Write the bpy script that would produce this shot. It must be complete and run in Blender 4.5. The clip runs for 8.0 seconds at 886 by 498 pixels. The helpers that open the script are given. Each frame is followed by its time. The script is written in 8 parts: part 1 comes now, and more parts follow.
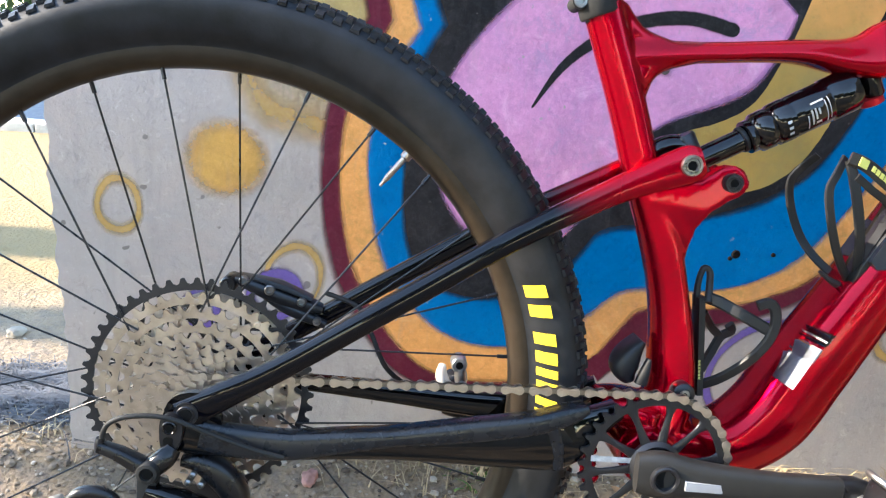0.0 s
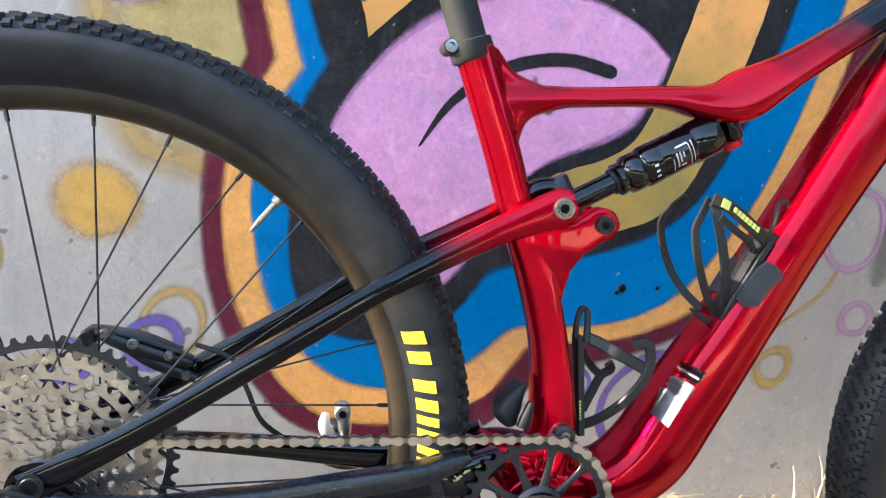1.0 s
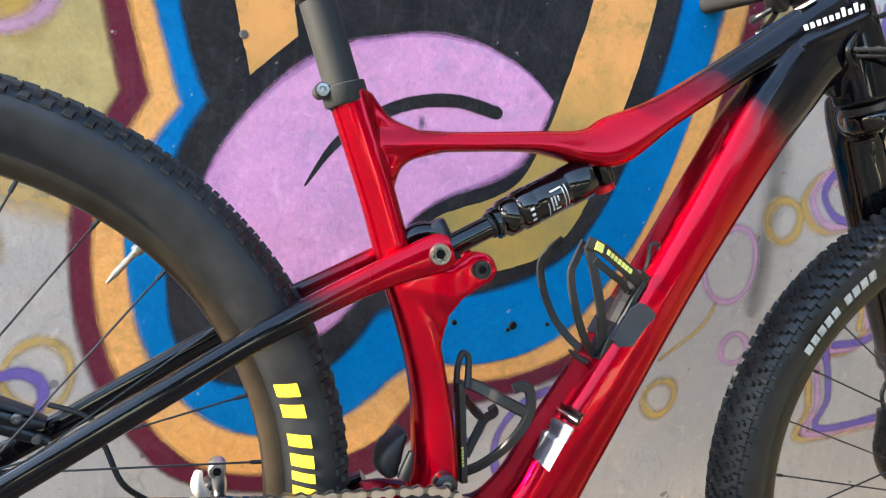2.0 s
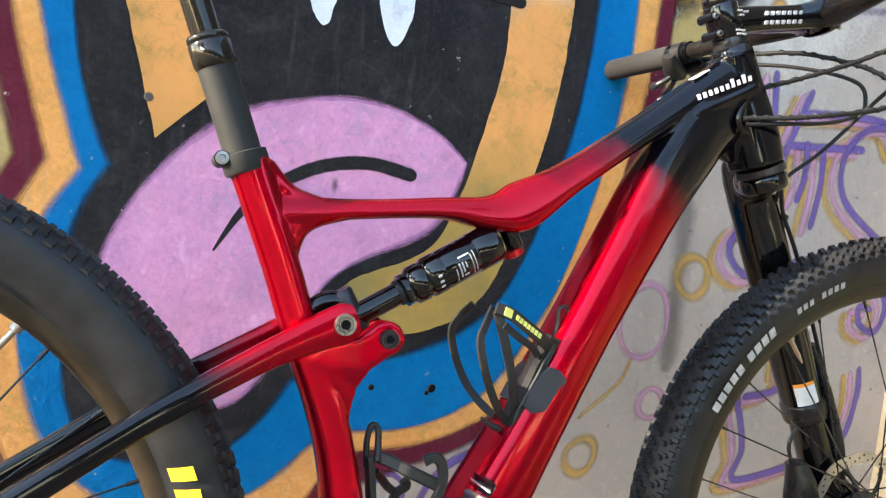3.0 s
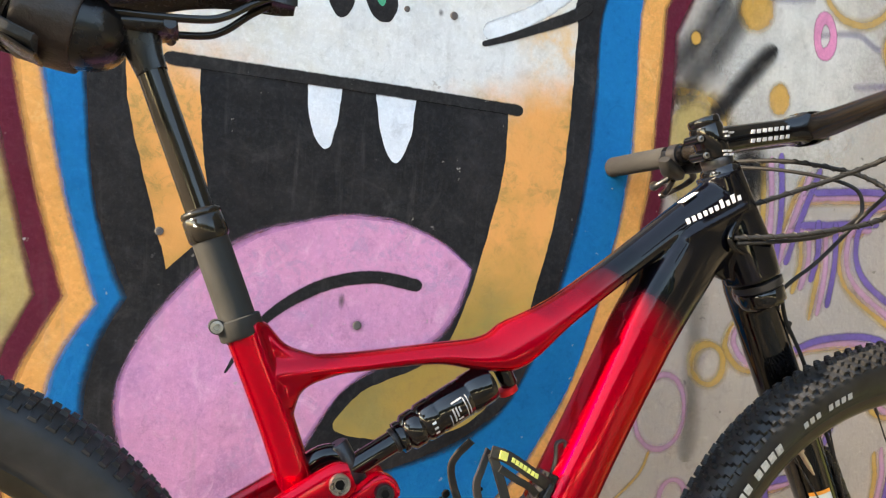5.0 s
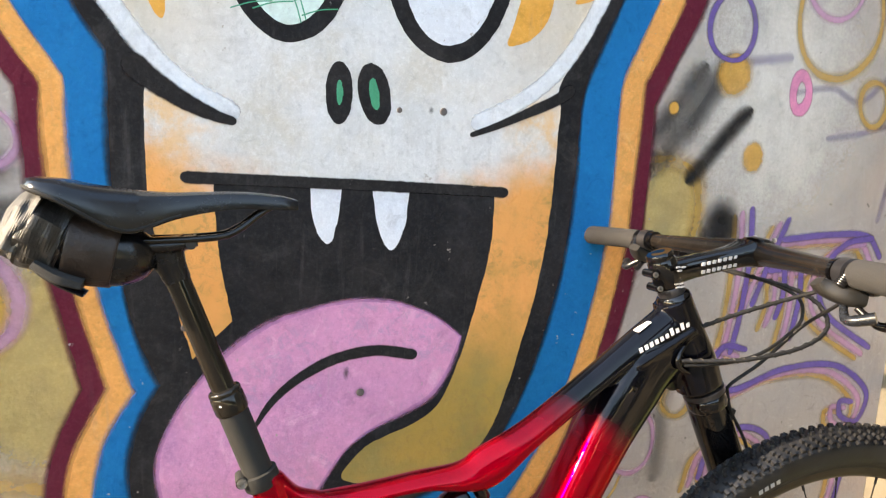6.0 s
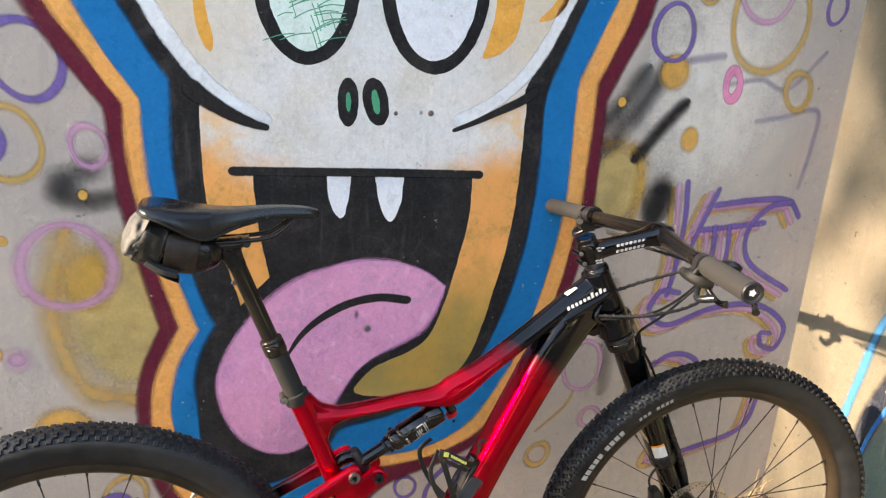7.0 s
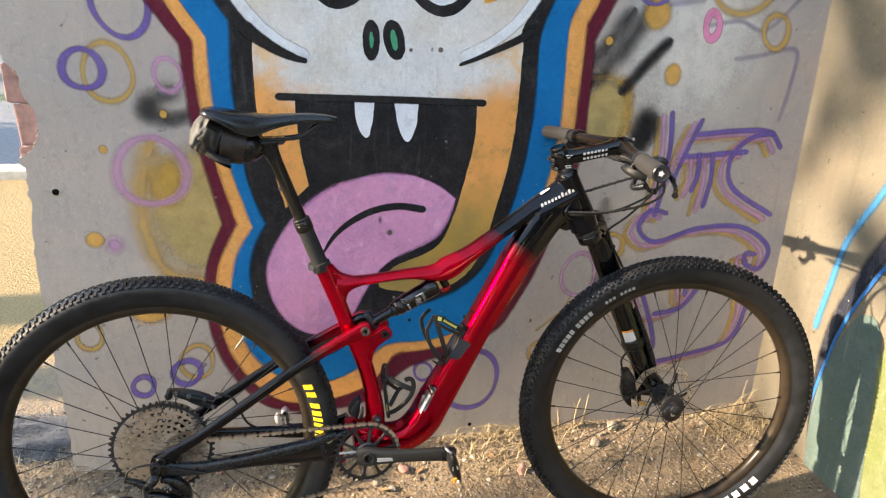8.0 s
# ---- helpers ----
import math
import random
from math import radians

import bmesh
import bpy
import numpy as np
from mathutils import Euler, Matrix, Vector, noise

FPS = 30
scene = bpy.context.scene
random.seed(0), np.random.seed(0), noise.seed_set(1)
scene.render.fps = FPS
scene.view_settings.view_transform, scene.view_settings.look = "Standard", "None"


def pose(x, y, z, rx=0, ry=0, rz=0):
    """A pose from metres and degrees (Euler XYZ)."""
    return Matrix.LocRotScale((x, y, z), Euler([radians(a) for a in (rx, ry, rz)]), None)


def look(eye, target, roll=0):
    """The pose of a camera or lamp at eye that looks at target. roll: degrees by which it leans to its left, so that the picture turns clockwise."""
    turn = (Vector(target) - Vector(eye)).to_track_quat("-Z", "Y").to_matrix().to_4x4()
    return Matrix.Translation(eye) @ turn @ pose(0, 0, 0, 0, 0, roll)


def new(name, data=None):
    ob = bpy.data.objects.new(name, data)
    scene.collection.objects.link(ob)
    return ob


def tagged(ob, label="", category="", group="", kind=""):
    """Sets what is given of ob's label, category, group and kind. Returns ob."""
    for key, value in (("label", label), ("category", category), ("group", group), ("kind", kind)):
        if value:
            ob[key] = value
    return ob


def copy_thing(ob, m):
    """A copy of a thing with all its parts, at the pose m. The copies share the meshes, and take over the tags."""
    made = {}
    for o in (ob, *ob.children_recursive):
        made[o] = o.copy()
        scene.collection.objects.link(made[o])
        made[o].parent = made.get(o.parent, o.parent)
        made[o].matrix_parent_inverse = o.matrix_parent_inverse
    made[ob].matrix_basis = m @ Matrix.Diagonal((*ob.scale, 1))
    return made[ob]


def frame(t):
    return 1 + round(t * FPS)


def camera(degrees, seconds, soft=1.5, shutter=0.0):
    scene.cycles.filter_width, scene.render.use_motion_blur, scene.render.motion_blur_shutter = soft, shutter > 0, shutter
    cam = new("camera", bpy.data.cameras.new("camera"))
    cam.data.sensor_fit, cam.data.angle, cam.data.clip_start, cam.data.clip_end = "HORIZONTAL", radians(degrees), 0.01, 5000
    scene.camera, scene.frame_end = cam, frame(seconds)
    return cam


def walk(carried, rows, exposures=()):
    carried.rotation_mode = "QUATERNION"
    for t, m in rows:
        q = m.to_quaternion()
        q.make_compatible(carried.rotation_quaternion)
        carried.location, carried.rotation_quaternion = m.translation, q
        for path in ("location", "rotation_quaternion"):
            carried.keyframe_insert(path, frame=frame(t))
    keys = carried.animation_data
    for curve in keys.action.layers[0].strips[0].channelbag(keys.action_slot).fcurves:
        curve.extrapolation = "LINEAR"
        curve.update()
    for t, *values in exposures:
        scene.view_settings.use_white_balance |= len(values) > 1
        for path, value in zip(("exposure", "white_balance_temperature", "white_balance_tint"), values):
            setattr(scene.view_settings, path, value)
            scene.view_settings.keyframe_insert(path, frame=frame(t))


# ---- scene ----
cam = camera(63.0, 8.0, 1.25)
PATH = [
    (0, (0.1682, -1.0332, 0.6962), (0.2982, 0.8872, 0.1529), 4.89),
    (0.5, (0.1876, -1.0265, 0.7054), (0.4303, 0.8988, 0.2213), 5.22),
    (1, (0.2019, -1.0174, 0.7090), (0.5661, 0.8985, 0.2658), 5.50),
    (1.5, (0.2193, -1.0126, 0.7168), (0.7058, 0.8856, 0.3165), 5.78),
    (3, (0.2559, -1.0042, 0.7384), (1.0290, 0.8320, 0.5630), 5.85),
    (3.5, (0.2622, -1.0153, 0.7500), (1.0805, 0.8077, 0.6648), 5.05),
    (4, (0.2608, -1.0329, 0.7636), (1.0686, 0.7966, 0.7457), 4.10),
    (5.5, (0.2899, -1.0234, 0.9643), (0.9237, 0.8654, 0.7885), 3.32),
    (6, (0.2666, -1.1174, 1.1400), (0.9231, 0.7383, 0.7859), 2.90),
    (6.5, (0.2449, -1.2765, 1.2833), (0.8905, 0.5476, 0.7775), 2.80),
    (7, (0.2190, -1.4140, 1.3392), (0.8230, 0.3916, 0.7267), 3.03),
    (7.5, (0.2520, -1.5369, 1.3252), (0.7670, 0.2766, 0.6574), 2.90),
    (8, (0.2800, -1.7816, 1.3000), (0.6852, 0.0528, 0.6138), 1.97),
]
walk(cam, [(t, look(eye, target, roll)) for t, eye, target, roll in PATH], [(0.0, 3.25, 5960, 17), (1.5, 3.46, 6060, 16), (3.5, 3.28, 6600, 15), (5.5, 3.22, 7300, 18), (7.0, 2.94, 7220, 21), (8.0, 2.75, 7050, 19)])

# ---- light ----
from mathutils.geometry import tessellate_polygon

SUN_WAY = Vector((0.75, 0.006, -0.325)).normalized()
world = bpy.data.worlds.new("sky")
scene.world = world
world.use_nodes = True
wn = world.node_tree.nodes
sky = wn.new("ShaderNodeTexSky")
sky.sky_type = "NISHITA"
sky.sun_disc = False
sky.sun_elevation = radians(23)
sky.sun_rotation = math.atan2(-SUN_WAY.x, -SUN_WAY.y)
sky.dust_density, sky.ozone_density = 0.2, 1.0
wn["Background"].inputs["Strength"].default_value = 0.15
sky_tint = wn.new("ShaderNodeMix")  # warm tint multiplied over the whole sky to balance the colours
sky_tint.data_type, sky_tint.blend_type = "RGBA", "MULTIPLY"
sky_tint.inputs[0].default_value = 1.0
sky_tint.inputs[7].default_value = (1.04, 1.0, 0.86, 1.0)
world.node_tree.links.new(sky.outputs[0], sky_tint.inputs[6])
world.node_tree.links.new(sky_tint.outputs[2], wn["Background"].inputs["Color"])
sun_data = bpy.data.lights.new("sun", "SUN")
sun_data.energy, sun_data.angle, sun_data.color = 2.7, radians(0.6), (1.0, 0.87, 0.64)
sun = new("sun", sun_data)
sun.matrix_world = look((-8, 0, 4), Vector((-8, 0, 4)) + SUN_WAY)


# ---- materials ----
def node_mat(name):
    m = bpy.data.materials.new(name)
    m.use_nodes = True
    return m, m.node_tree.nodes, m.node_tree.links, m.node_tree.nodes["Principled BSDF"]


def set_in(node, **kw):
    for k, v in kw.items():
        node.inputs[k.replace("_", " ")].default_value = v


def mixcol(nt, fac, a, b, mode="MIX"):
    n = nt.nodes.new("ShaderNodeMix")
    n.data_type, n.blend_type = "RGBA", mode
    for sock, v in ((n.inputs[0], fac), (n.inputs[6], a), (n.inputs[7], b)):
        if isinstance(v, (int, float)):
            sock.default_value = v
        elif isinstance(v, tuple):
            sock.default_value = (*v, 1.0)
        else:
            nt.links.new(v, sock)
    return n.outputs[2]


def noise_tex(nt, scale, detail=6.0, rough=0.6, coord=None, dist=0.0):
    n = nt.nodes.new("ShaderNodeTexNoise")
    set_in(n, Scale=scale, Detail=detail, Roughness=rough, Distortion=dist)
    if coord is not None:
        nt.links.new(coord, n.inputs["Vector"])
    return n.outputs["Fac"]


def ramp(nt, value, lo, hi, a=0.0, b=1.0, smooth=True):
    n = nt.nodes.new("ShaderNodeMapRange")
    n.interpolation_type = "SMOOTHSTEP" if smooth else "LINEAR"
    nt.links.new(value, n.inputs["Value"])
    for k, v in (("From Min", lo), ("From Max", hi), ("To Min", a), ("To Max", b)):
        n.inputs[k].default_value = v
    return n.outputs[0]


def bump(nt, height, strength, dist, bsdf, prev=None):
    n = nt.nodes.new("ShaderNodeBump")
    n.inputs["Strength"].default_value, n.inputs["Distance"].default_value = strength, dist
    nt.links.new(height, n.inputs["Height"])
    if prev is not None:
        nt.links.new(prev, n.inputs["Normal"])
    nt.links.new(n.outputs[0], bsdf.inputs["Normal"])
    return n.outputs[0]


def objco(nt, kind="Object"):
    return nt.nodes.new("ShaderNodeTexCoord").outputs[kind]


def geo_pos(nt):
    return nt.nodes.new("ShaderNodeNewGeometry").outputs["Position"]


def sep(nt, v):
    n = nt.nodes.new("ShaderNodeSeparateXYZ")
    nt.links.new(v, n.inputs[0])
    return n.outputs


def mathn(nt, op, a, b=0.0, c=None):
    n = nt.nodes.new("ShaderNodeMath")
    n.operation = op
    for i, v in enumerate((a, b) if c is None else (a, b, c)):
        if isinstance(v, (int, float)):
            n.inputs[i].default_value = v
        else:
            nt.links.new(v, n.inputs[i])
    return n.outputs[0]


def plain(name, color, rough=0.5, metal=0.0, coat=0.0, vary=0.12, scale=60.0, bumpy=0.0, spec=0.5, clear=0.06):
    """A solid material with tone and gloss that vary a little at two scales."""
    m, ns, ls, b = node_mat(name)
    nt = m.node_tree
    co = objco(nt)
    f = mathn(nt, "ADD", mathn(nt, "MULTIPLY", noise_tex(nt, scale, 5, 0.6, co), 0.6), mathn(nt, "MULTIPLY", noise_tex(nt, scale * 0.12, 4, 0.5, co), 0.5))
    dark = tuple(c * (1 - vary) for c in color)
    light = tuple(min(1.0, c * (1 + vary) + 0.01 * vary) for c in color)
    ls.new(mixcol(nt, ramp(nt, f, 0.3, 0.75), dark, light), b.inputs["Base Color"])
    ls.new(ramp(nt, f, 0.3, 0.8, max(0.02, rough - 0.06), min(1, rough + 0.08)), b.inputs["Roughness"])
    set_in(b, Metallic=metal, Coat_Weight=coat, Coat_Roughness=clear, Specular_IOR_Level=spec)
    if bumpy:
        bump(nt, noise_tex(nt, scale * 2.5, 4, 0.6, co), bumpy, 0.001, b)
    return m


def wall_bump(nt, b, strength=1.0):
    """The trowelled, pitted relief of the rendered wall; all paints on it share it."""
    p = geo_pos(nt)
    a = noise_tex(nt, 9.0, 8, 0.62, p)
    c = noise_tex(nt, 110.0, 6, 0.7, p)
    n1 = bump(nt, a, 0.45 * strength, 0.014, b)
    n2 = bump(nt, noise_tex(nt, 42.0, 5, 0.6, p), 0.35 * strength, 0.004, b, n1)
    return bump(nt, c, 0.5 * strength, 0.0022, b, n2)


def wall_paint(name, color, second=None, amount=0.35, rough=0.75, wash=1.0):
    """Matt spray paint on plaster: uneven cover, scuffs and small chips to the plaster."""
    m, ns, ls, b = node_mat(name)
    nt = m.node_tree
    p = geo_pos(nt)
    cloud = noise_tex(nt, 6.0, 6, 0.6, p)
    grain = noise_tex(nt, 160.0, 5, 0.7, p)
    other = second or tuple(c * 0.72 + 0.02 for c in color)
    col = mixcol(nt, ramp(nt, cloud, 0.42, 0.72, 0, amount), color, other)
    col = mixcol(nt, ramp(nt, grain, 0.45, 0.7, 0, 0.3), col, tuple(min(1, c * 1.3 + 0.05 * wash) for c in color))
    patch = noise_tex(nt, 24.0, 7, 0.68, p, 0.6)
    fine = noise_tex(nt, 58.0, 6, 0.72, p, 0.4)
    col = mixcol(nt, ramp(nt, fine, 0.47, 0.30, 0, 0.38), col, tuple(c * 0.6 for c in color))
    col = mixcol(nt, ramp(nt, patch, 0.52, 0.75, 0, 0.48), col, tuple(min(1, c * 1.2 + 0.045 * wash) for c in color))
    col = mixcol(nt, ramp(nt, patch, 0.46, 0.28, 0, 0.42), col, tuple(c * 0.68 for c in color))
    st = nt.nodes.new("ShaderNodeMapping")
    st.inputs["Scale"].default_value = (46.0, 46.0, 5.0)
    ls.new(p, st.inputs["Vector"])
    dirt = ramp(nt, noise_tex(nt, 33.0, 9, 0.78, p, 0.9), 0.53, 0.70, 0, 0.34)
    col = mixcol(nt, dirt, col, tuple(c * 0.42 + 0.012 * wash for c in color))
    dust = ramp(nt, noise_tex(nt, 210.0, 4, 0.75, p), 0.58, 0.72, 0, 0.30)
    col = mixcol(nt, dust, col, tuple(min(1.0, c * 1.25 + 0.07 * wash) for c in color))
    scuff = ramp(nt, noise_tex(nt, 10.0, 8, 0.68, p, 1.3), 0.53, 0.70, 0, 0.34 * min(1.0, wash + 0.15))
    col = mixcol(nt, scuff, col, tuple(c * 0.55 + d * min(1.0, wash * 1.3) for c, d in zip(color, (0.10, 0.095, 0.09))))
    worn = ramp(nt, noise_tex(nt, 85.0, 6, 0.8, p, 0.5), 0.56, 0.68, 0, 0.30)
    worn = mathn(nt, "MULTIPLY", worn, ramp(nt, noise_tex(nt, 7.0, 4, 0.6, p), 0.45, 0.62))
    col = mixcol(nt, worn, col, tuple(c * 0.38 + 0.008 for c in color))
    streak = noise_tex(nt, 1.0, 4, 0.6, st.outputs[0])
    col = mixcol(nt, ramp(nt, streak, 0.56, 0.76, 0, 0.24 * min(1.0, wash * wash)), col, (0.30, 0.28, 0.27))
    chips = mathn(nt, "MULTIPLY", ramp(nt, noise_tex(nt, 75.0, 3, 0.5, p), 0.70, 0.74), ramp(nt, noise_tex(nt, 4.0, 3, 0.5, p), 0.45, 0.6))
    col = mixcol(nt, chips, col, (0.36, 0.33, 0.30))
    ls.new(col, b.inputs["Base Color"])
    set_in(b, Roughness=rough + 0.1, Specular_IOR_Level=0.08)
    wall_bump(nt, b)
    return m


def mottled(m, dark, light):
    """Blotches and speckle over a paint where the coat is thin or rubbed."""
    nt = m.node_tree
    b = nt.nodes["Principled BSDF"]
    col = b.inputs["Base Color"].links[0].from_socket
    p = geo_pos(nt)
    area = ramp(nt, noise_tex(nt, 7.0, 5, 0.6, p, 0.8), 0.42, 0.62)
    spots = ramp(nt, noise_tex(nt, 46.0, 7, 0.75, p, 0.6), 0.47, 0.62, 0, 0.62)
    col = mixcol(nt, mathn(nt, "MULTIPLY", spots, area), col, dark)
    thin = ramp(nt, noise_tex(nt, 19.0, 8, 0.72, p, 1.1), 0.54, 0.70, 0, 0.55)
    col = mixcol(nt, thin, col, light)
    nt.links.new(mixcol(nt, ramp(nt, noise_tex(nt, 120.0, 5, 0.75, p), 0.56, 0.70, 0, 0.30), col, dark), b.inputs["Base Color"])
    return m


def spray(name, color, soft=0.35, cover=1.0, second=None, wash=1.0):
    """Sprayed line whose edge fades over the strip's width."""
    m = wall_paint(name, color, second, wash=wash)
    nt = m.node_tree
    b = nt.nodes["Principled BSDF"]
    uv = sep(nt, objco(nt, "UV"))[1]
    edge = mathn(nt, "SUBTRACT", 1.0, mathn(nt, "ABSOLUTE", mathn(nt, "SUBTRACT", mathn(nt, "MULTIPLY", uv, 2.0), 1.0)))
    p = geo_pos(nt)
    rag = mathn(nt, "ADD", edge, mathn(nt, "MULTIPLY", mathn(nt, "SUBTRACT", noise_tex(nt, 140.0, 4, 0.7, p), 0.5), min(soft * 0.9, 0.32)))
    thin = ramp(nt, noise_tex(nt, 14.0, 5, 0.6, p), 0.3, 0.6, cover * (0.75 if cover < 1 else 1.0), cover)
    thin = mathn(nt, "MULTIPLY", thin, ramp(nt, edge, 0.0, soft * 0.3))
    nt.links.new(mathn(nt, "MULTIPLY", ramp(nt, rag, 0.0, soft), thin), b.inputs["Alpha"])
    return m


def make_plaster(name, base, stain, rough=0.85):
    m, ns, ls, b = node_mat(name)
    nt = m.node_tree
    p = geo_pos(nt)
    f1, f2, f3 = noise_tex(nt, 2.2, 7, 0.6, p), noise_tex(nt, 22.0, 7, 0.65, p), noise_tex(nt, 150.0, 5, 0.7, p)
    col = mixcol(nt, ramp(nt, f1, 0.35, 0.7, 0, 0.6), base, stain)
    col = mixcol(nt, ramp(nt, f2, 0.5, 0.75, 0, 0.3), col, tuple(c * 0.7 for c in base))
    col = mixcol(nt, ramp(nt, f3, 0.52, 0.72, 0, 0.25), col, tuple(min(1, c * 1.35) for c in base))
    st = nt.nodes.new("ShaderNodeMapping")
    st.inputs["Scale"].default_value = (30.0, 30.0, 3.5)
    ls.new(p, st.inputs["Vector"])
    col = mixcol(nt, ramp(nt, noise_tex(nt, 1.0, 5, 0.65, st.outputs[0]), 0.5, 0.75, 0, 0.4), col, tuple(c * 0.78 for c in stain))
    col = mixcol(nt, ramp(nt, noise_tex(nt, 60.0, 6, 0.7, p, 0.8), 0.56, 0.72, 0, 0.5), col, tuple(min(1, c * 1.4) for c in base))
    col = mixcol(nt, ramp(nt, noise_tex(nt, 30.0, 9, 0.8, p, 1.2), 0.53, 0.68, 0, 0.45), col, tuple(c * 0.58 for c in stain))
    col = mixcol(nt, ramp(nt, noise_tex(nt, 5.0, 7, 0.7, p, 0.7), 0.50, 0.66, 0, 0.35), col, (base[0] * 1.12, base[1] * 1.0, base[2] * 0.94))
    pits = ramp(nt, noise_tex(nt, 38.0, 2, 0.5, p), 0.70, 0.74)
    col = mixcol(nt, pits, col, tuple(c * 0.45 for c in base))
    ls.new(col, b.inputs["Base Color"])
    set_in(b, Roughness=rough, Specular_IOR_Level=0.3)
    wall_bump(nt, b, 1.0)
    return m


M = {}
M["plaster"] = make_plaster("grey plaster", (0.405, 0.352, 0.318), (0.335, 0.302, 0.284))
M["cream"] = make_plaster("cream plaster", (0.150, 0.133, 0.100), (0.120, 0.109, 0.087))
M["maroon"] = wall_paint("maroon paint", (0.115, 0.014, 0.030), (0.09, 0.016, 0.028), wash=0.4)
M["orange"] = mottled(wall_paint("apricot paint", (0.76, 0.345, 0.10), (0.62, 0.30, 0.10)), (0.50, 0.27, 0.075), (0.82, 0.46, 0.19))
M["blue"] = wall_paint("blue paint", (0.0, 0.150, 0.385), (0.0, 0.115, 0.305), wash=0.0)
M["black"] = mottled(wall_paint("black paint", (0.016, 0.0155, 0.0170), (0.034, 0.031, 0.032), 0.8, wash=0.6), (0.013, 0.0125, 0.014), (0.036, 0.033, 0.034))
M["pink"] = mottled(wall_paint("pink paint", (0.64, 0.285, 0.475), (0.40, 0.19, 0.35), 0.9), (0.40, 0.26, 0.41), (0.80, 0.47, 0.63))
M["white"] = wall_paint("white paint", (0.66, 0.69, 0.75), (0.58, 0.57, 0.60))
M["mint"] = wall_paint("mint paint", (0.58, 0.70, 0.66), (0.45, 0.62, 0.56), 0.6)
M["green"] = wall_paint("green paint", (0.05, 0.30, 0.17))
M["flame"] = wall_paint("amber paint", (0.72, 0.35, 0.07))
M["s_purple"] = spray("purple spray", (0.150, 0.098, 0.33), 0.7, 0.92)
M["s_purple_thin"] = spray("thin purple spray", (0.20, 0.16, 0.36), 0.9, 0.4)
M["s_pink"] = spray("pink spray", (0.56, 0.30, 0.47), 1.0, 0.72)
M["s_pink_hot"] = spray("hot pink spray", (0.72, 0.25, 0.44), 0.5, 0.95)
M["s_gold"] = spray("gold spray", (0.54, 0.33, 0.08), 0.95, 0.70)
M["s_gold_disc"] = spray("gold spot spray", (0.64, 0.355, 0.085), 0.5, 0.88)
for key, tone in (("maroon", (0.115, 0.014, 0.030)), ("orange", (0.76, 0.345, 0.10)), ("blue", (0.0, 0.150, 0.385)), ("black", (0.018, 0.017, 0.018)), ("pink", (0.61, 0.265, 0.50))):
    M["e_" + key] = spray(key + " overspray", tone, 1.0, 0.85, wash=0.0 if key == "blue" else 1.0)
M["s_gold_soft"] = spray("soft gold spray", (0.49, 0.355, 0.135), 0.42, 0.85)
M["s_black"] = spray("black spray", (0.020, 0.019, 0.020), 0.95, 0.97, wash=0.4)
M["haze_black"] = spray("thin black mist", (0.05, 0.048, 0.046), 1.0, 0.42, wash=0.4)
M["s_black_hard"] = spray("black line", (0.018, 0.017, 0.018), 0.30, (1.0), (0.030, 0.028, 0.029), 0.55)
M["s_white"] = spray("white line", (0.72, 0.75, 0.80), 0.45, 0.95)
M["s_green"] = spray("green marker", (0.06, 0.36, 0.22), 0.3, 0.9)


def face_paint():
    """White in the middle, apricot towards the jaws, olive gold at the chin."""
    m = wall_paint("face paint", (0.63, 0.63, 0.635), (0.54, 0.49, 0.41), 0.8)
    nt = m.node_tree
    b = nt.nodes["Principled BSDF"]
    base = b.inputs["Base Color"].links[0].from_socket
    p = geo_pos(nt)
    x, y, z = sep(nt, p)
    wob = mathn(nt, "MULTIPLY", mathn(nt, "SUBTRACT", noise_tex(nt, 9.0, 5, 0.65, p), 0.5), 0.14)
    side = mathn(nt, "ABSOLUTE", mathn(nt, "SUBTRACT", x, 0.53))
    h = mathn(nt, "ADD", mathn(nt, "SUBTRACT", z, mathn(nt, "MULTIPLY", side, 0.33)), wob)
    warm = ramp(nt, h, 1.015, 0.915)
    blush = mathn(nt, "MULTIPLY", ramp(nt, mathn(nt, "ADD", side, wob), 0.12, 0.36, 0, 0.45), ramp(nt, z, 1.12, 1.28))
    col = mixcol(nt, blush, base, (0.62, 0.46, 0.27))
    cheek = mathn(nt, "MULTIPLY", ramp(nt, mathn(nt, "ADD", side, wob), 0.20, 0.30), ramp(nt, noise_tex(nt, 15.0, 6, 0.65, p), 0.40, 0.62, 0.1, 0.75))
    col = mixcol(nt, mathn(nt, "MULTIPLY", cheek, ramp(nt, z, 1.21, 1.14)), col, (0.72, 0.42, 0.16))
    gold = mixcol(nt, ramp(nt, noise_tex(nt, 12.0, 6, 0.6, p), 0.4, 0.7), (0.78, 0.35, 0.11), (0.58, 0.30, 0.09))
    col = mixcol(nt, warm, col, gold)
    olive = mixcol(nt, ramp(nt, noise_tex(nt, 10.0, 6, 0.6, p), 0.4, 0.7), (0.42, 0.27, 0.07), (0.30, 0.23, 0.08))
    col = mixcol(nt, ramp(nt, mathn(nt, "ADD", z, wob), 0.86, 0.66), col, olive)
    speck = mathn(nt, "MULTIPLY", ramp(nt, noise_tex(nt, 52.0, 7, 0.75, p, 0.6), 0.48, 0.62, 0, 0.6), mathn(nt, "MULTIPLY", warm, ramp(nt, noise_tex(nt, 6.0, 4, 0.6, p), 0.40, 0.60)))
    col = mixcol(nt, speck, col, (0.34, 0.22, 0.075))
    nt.links.new(col, b.inputs["Base Color"])
    return m


M["face"] = face_paint()


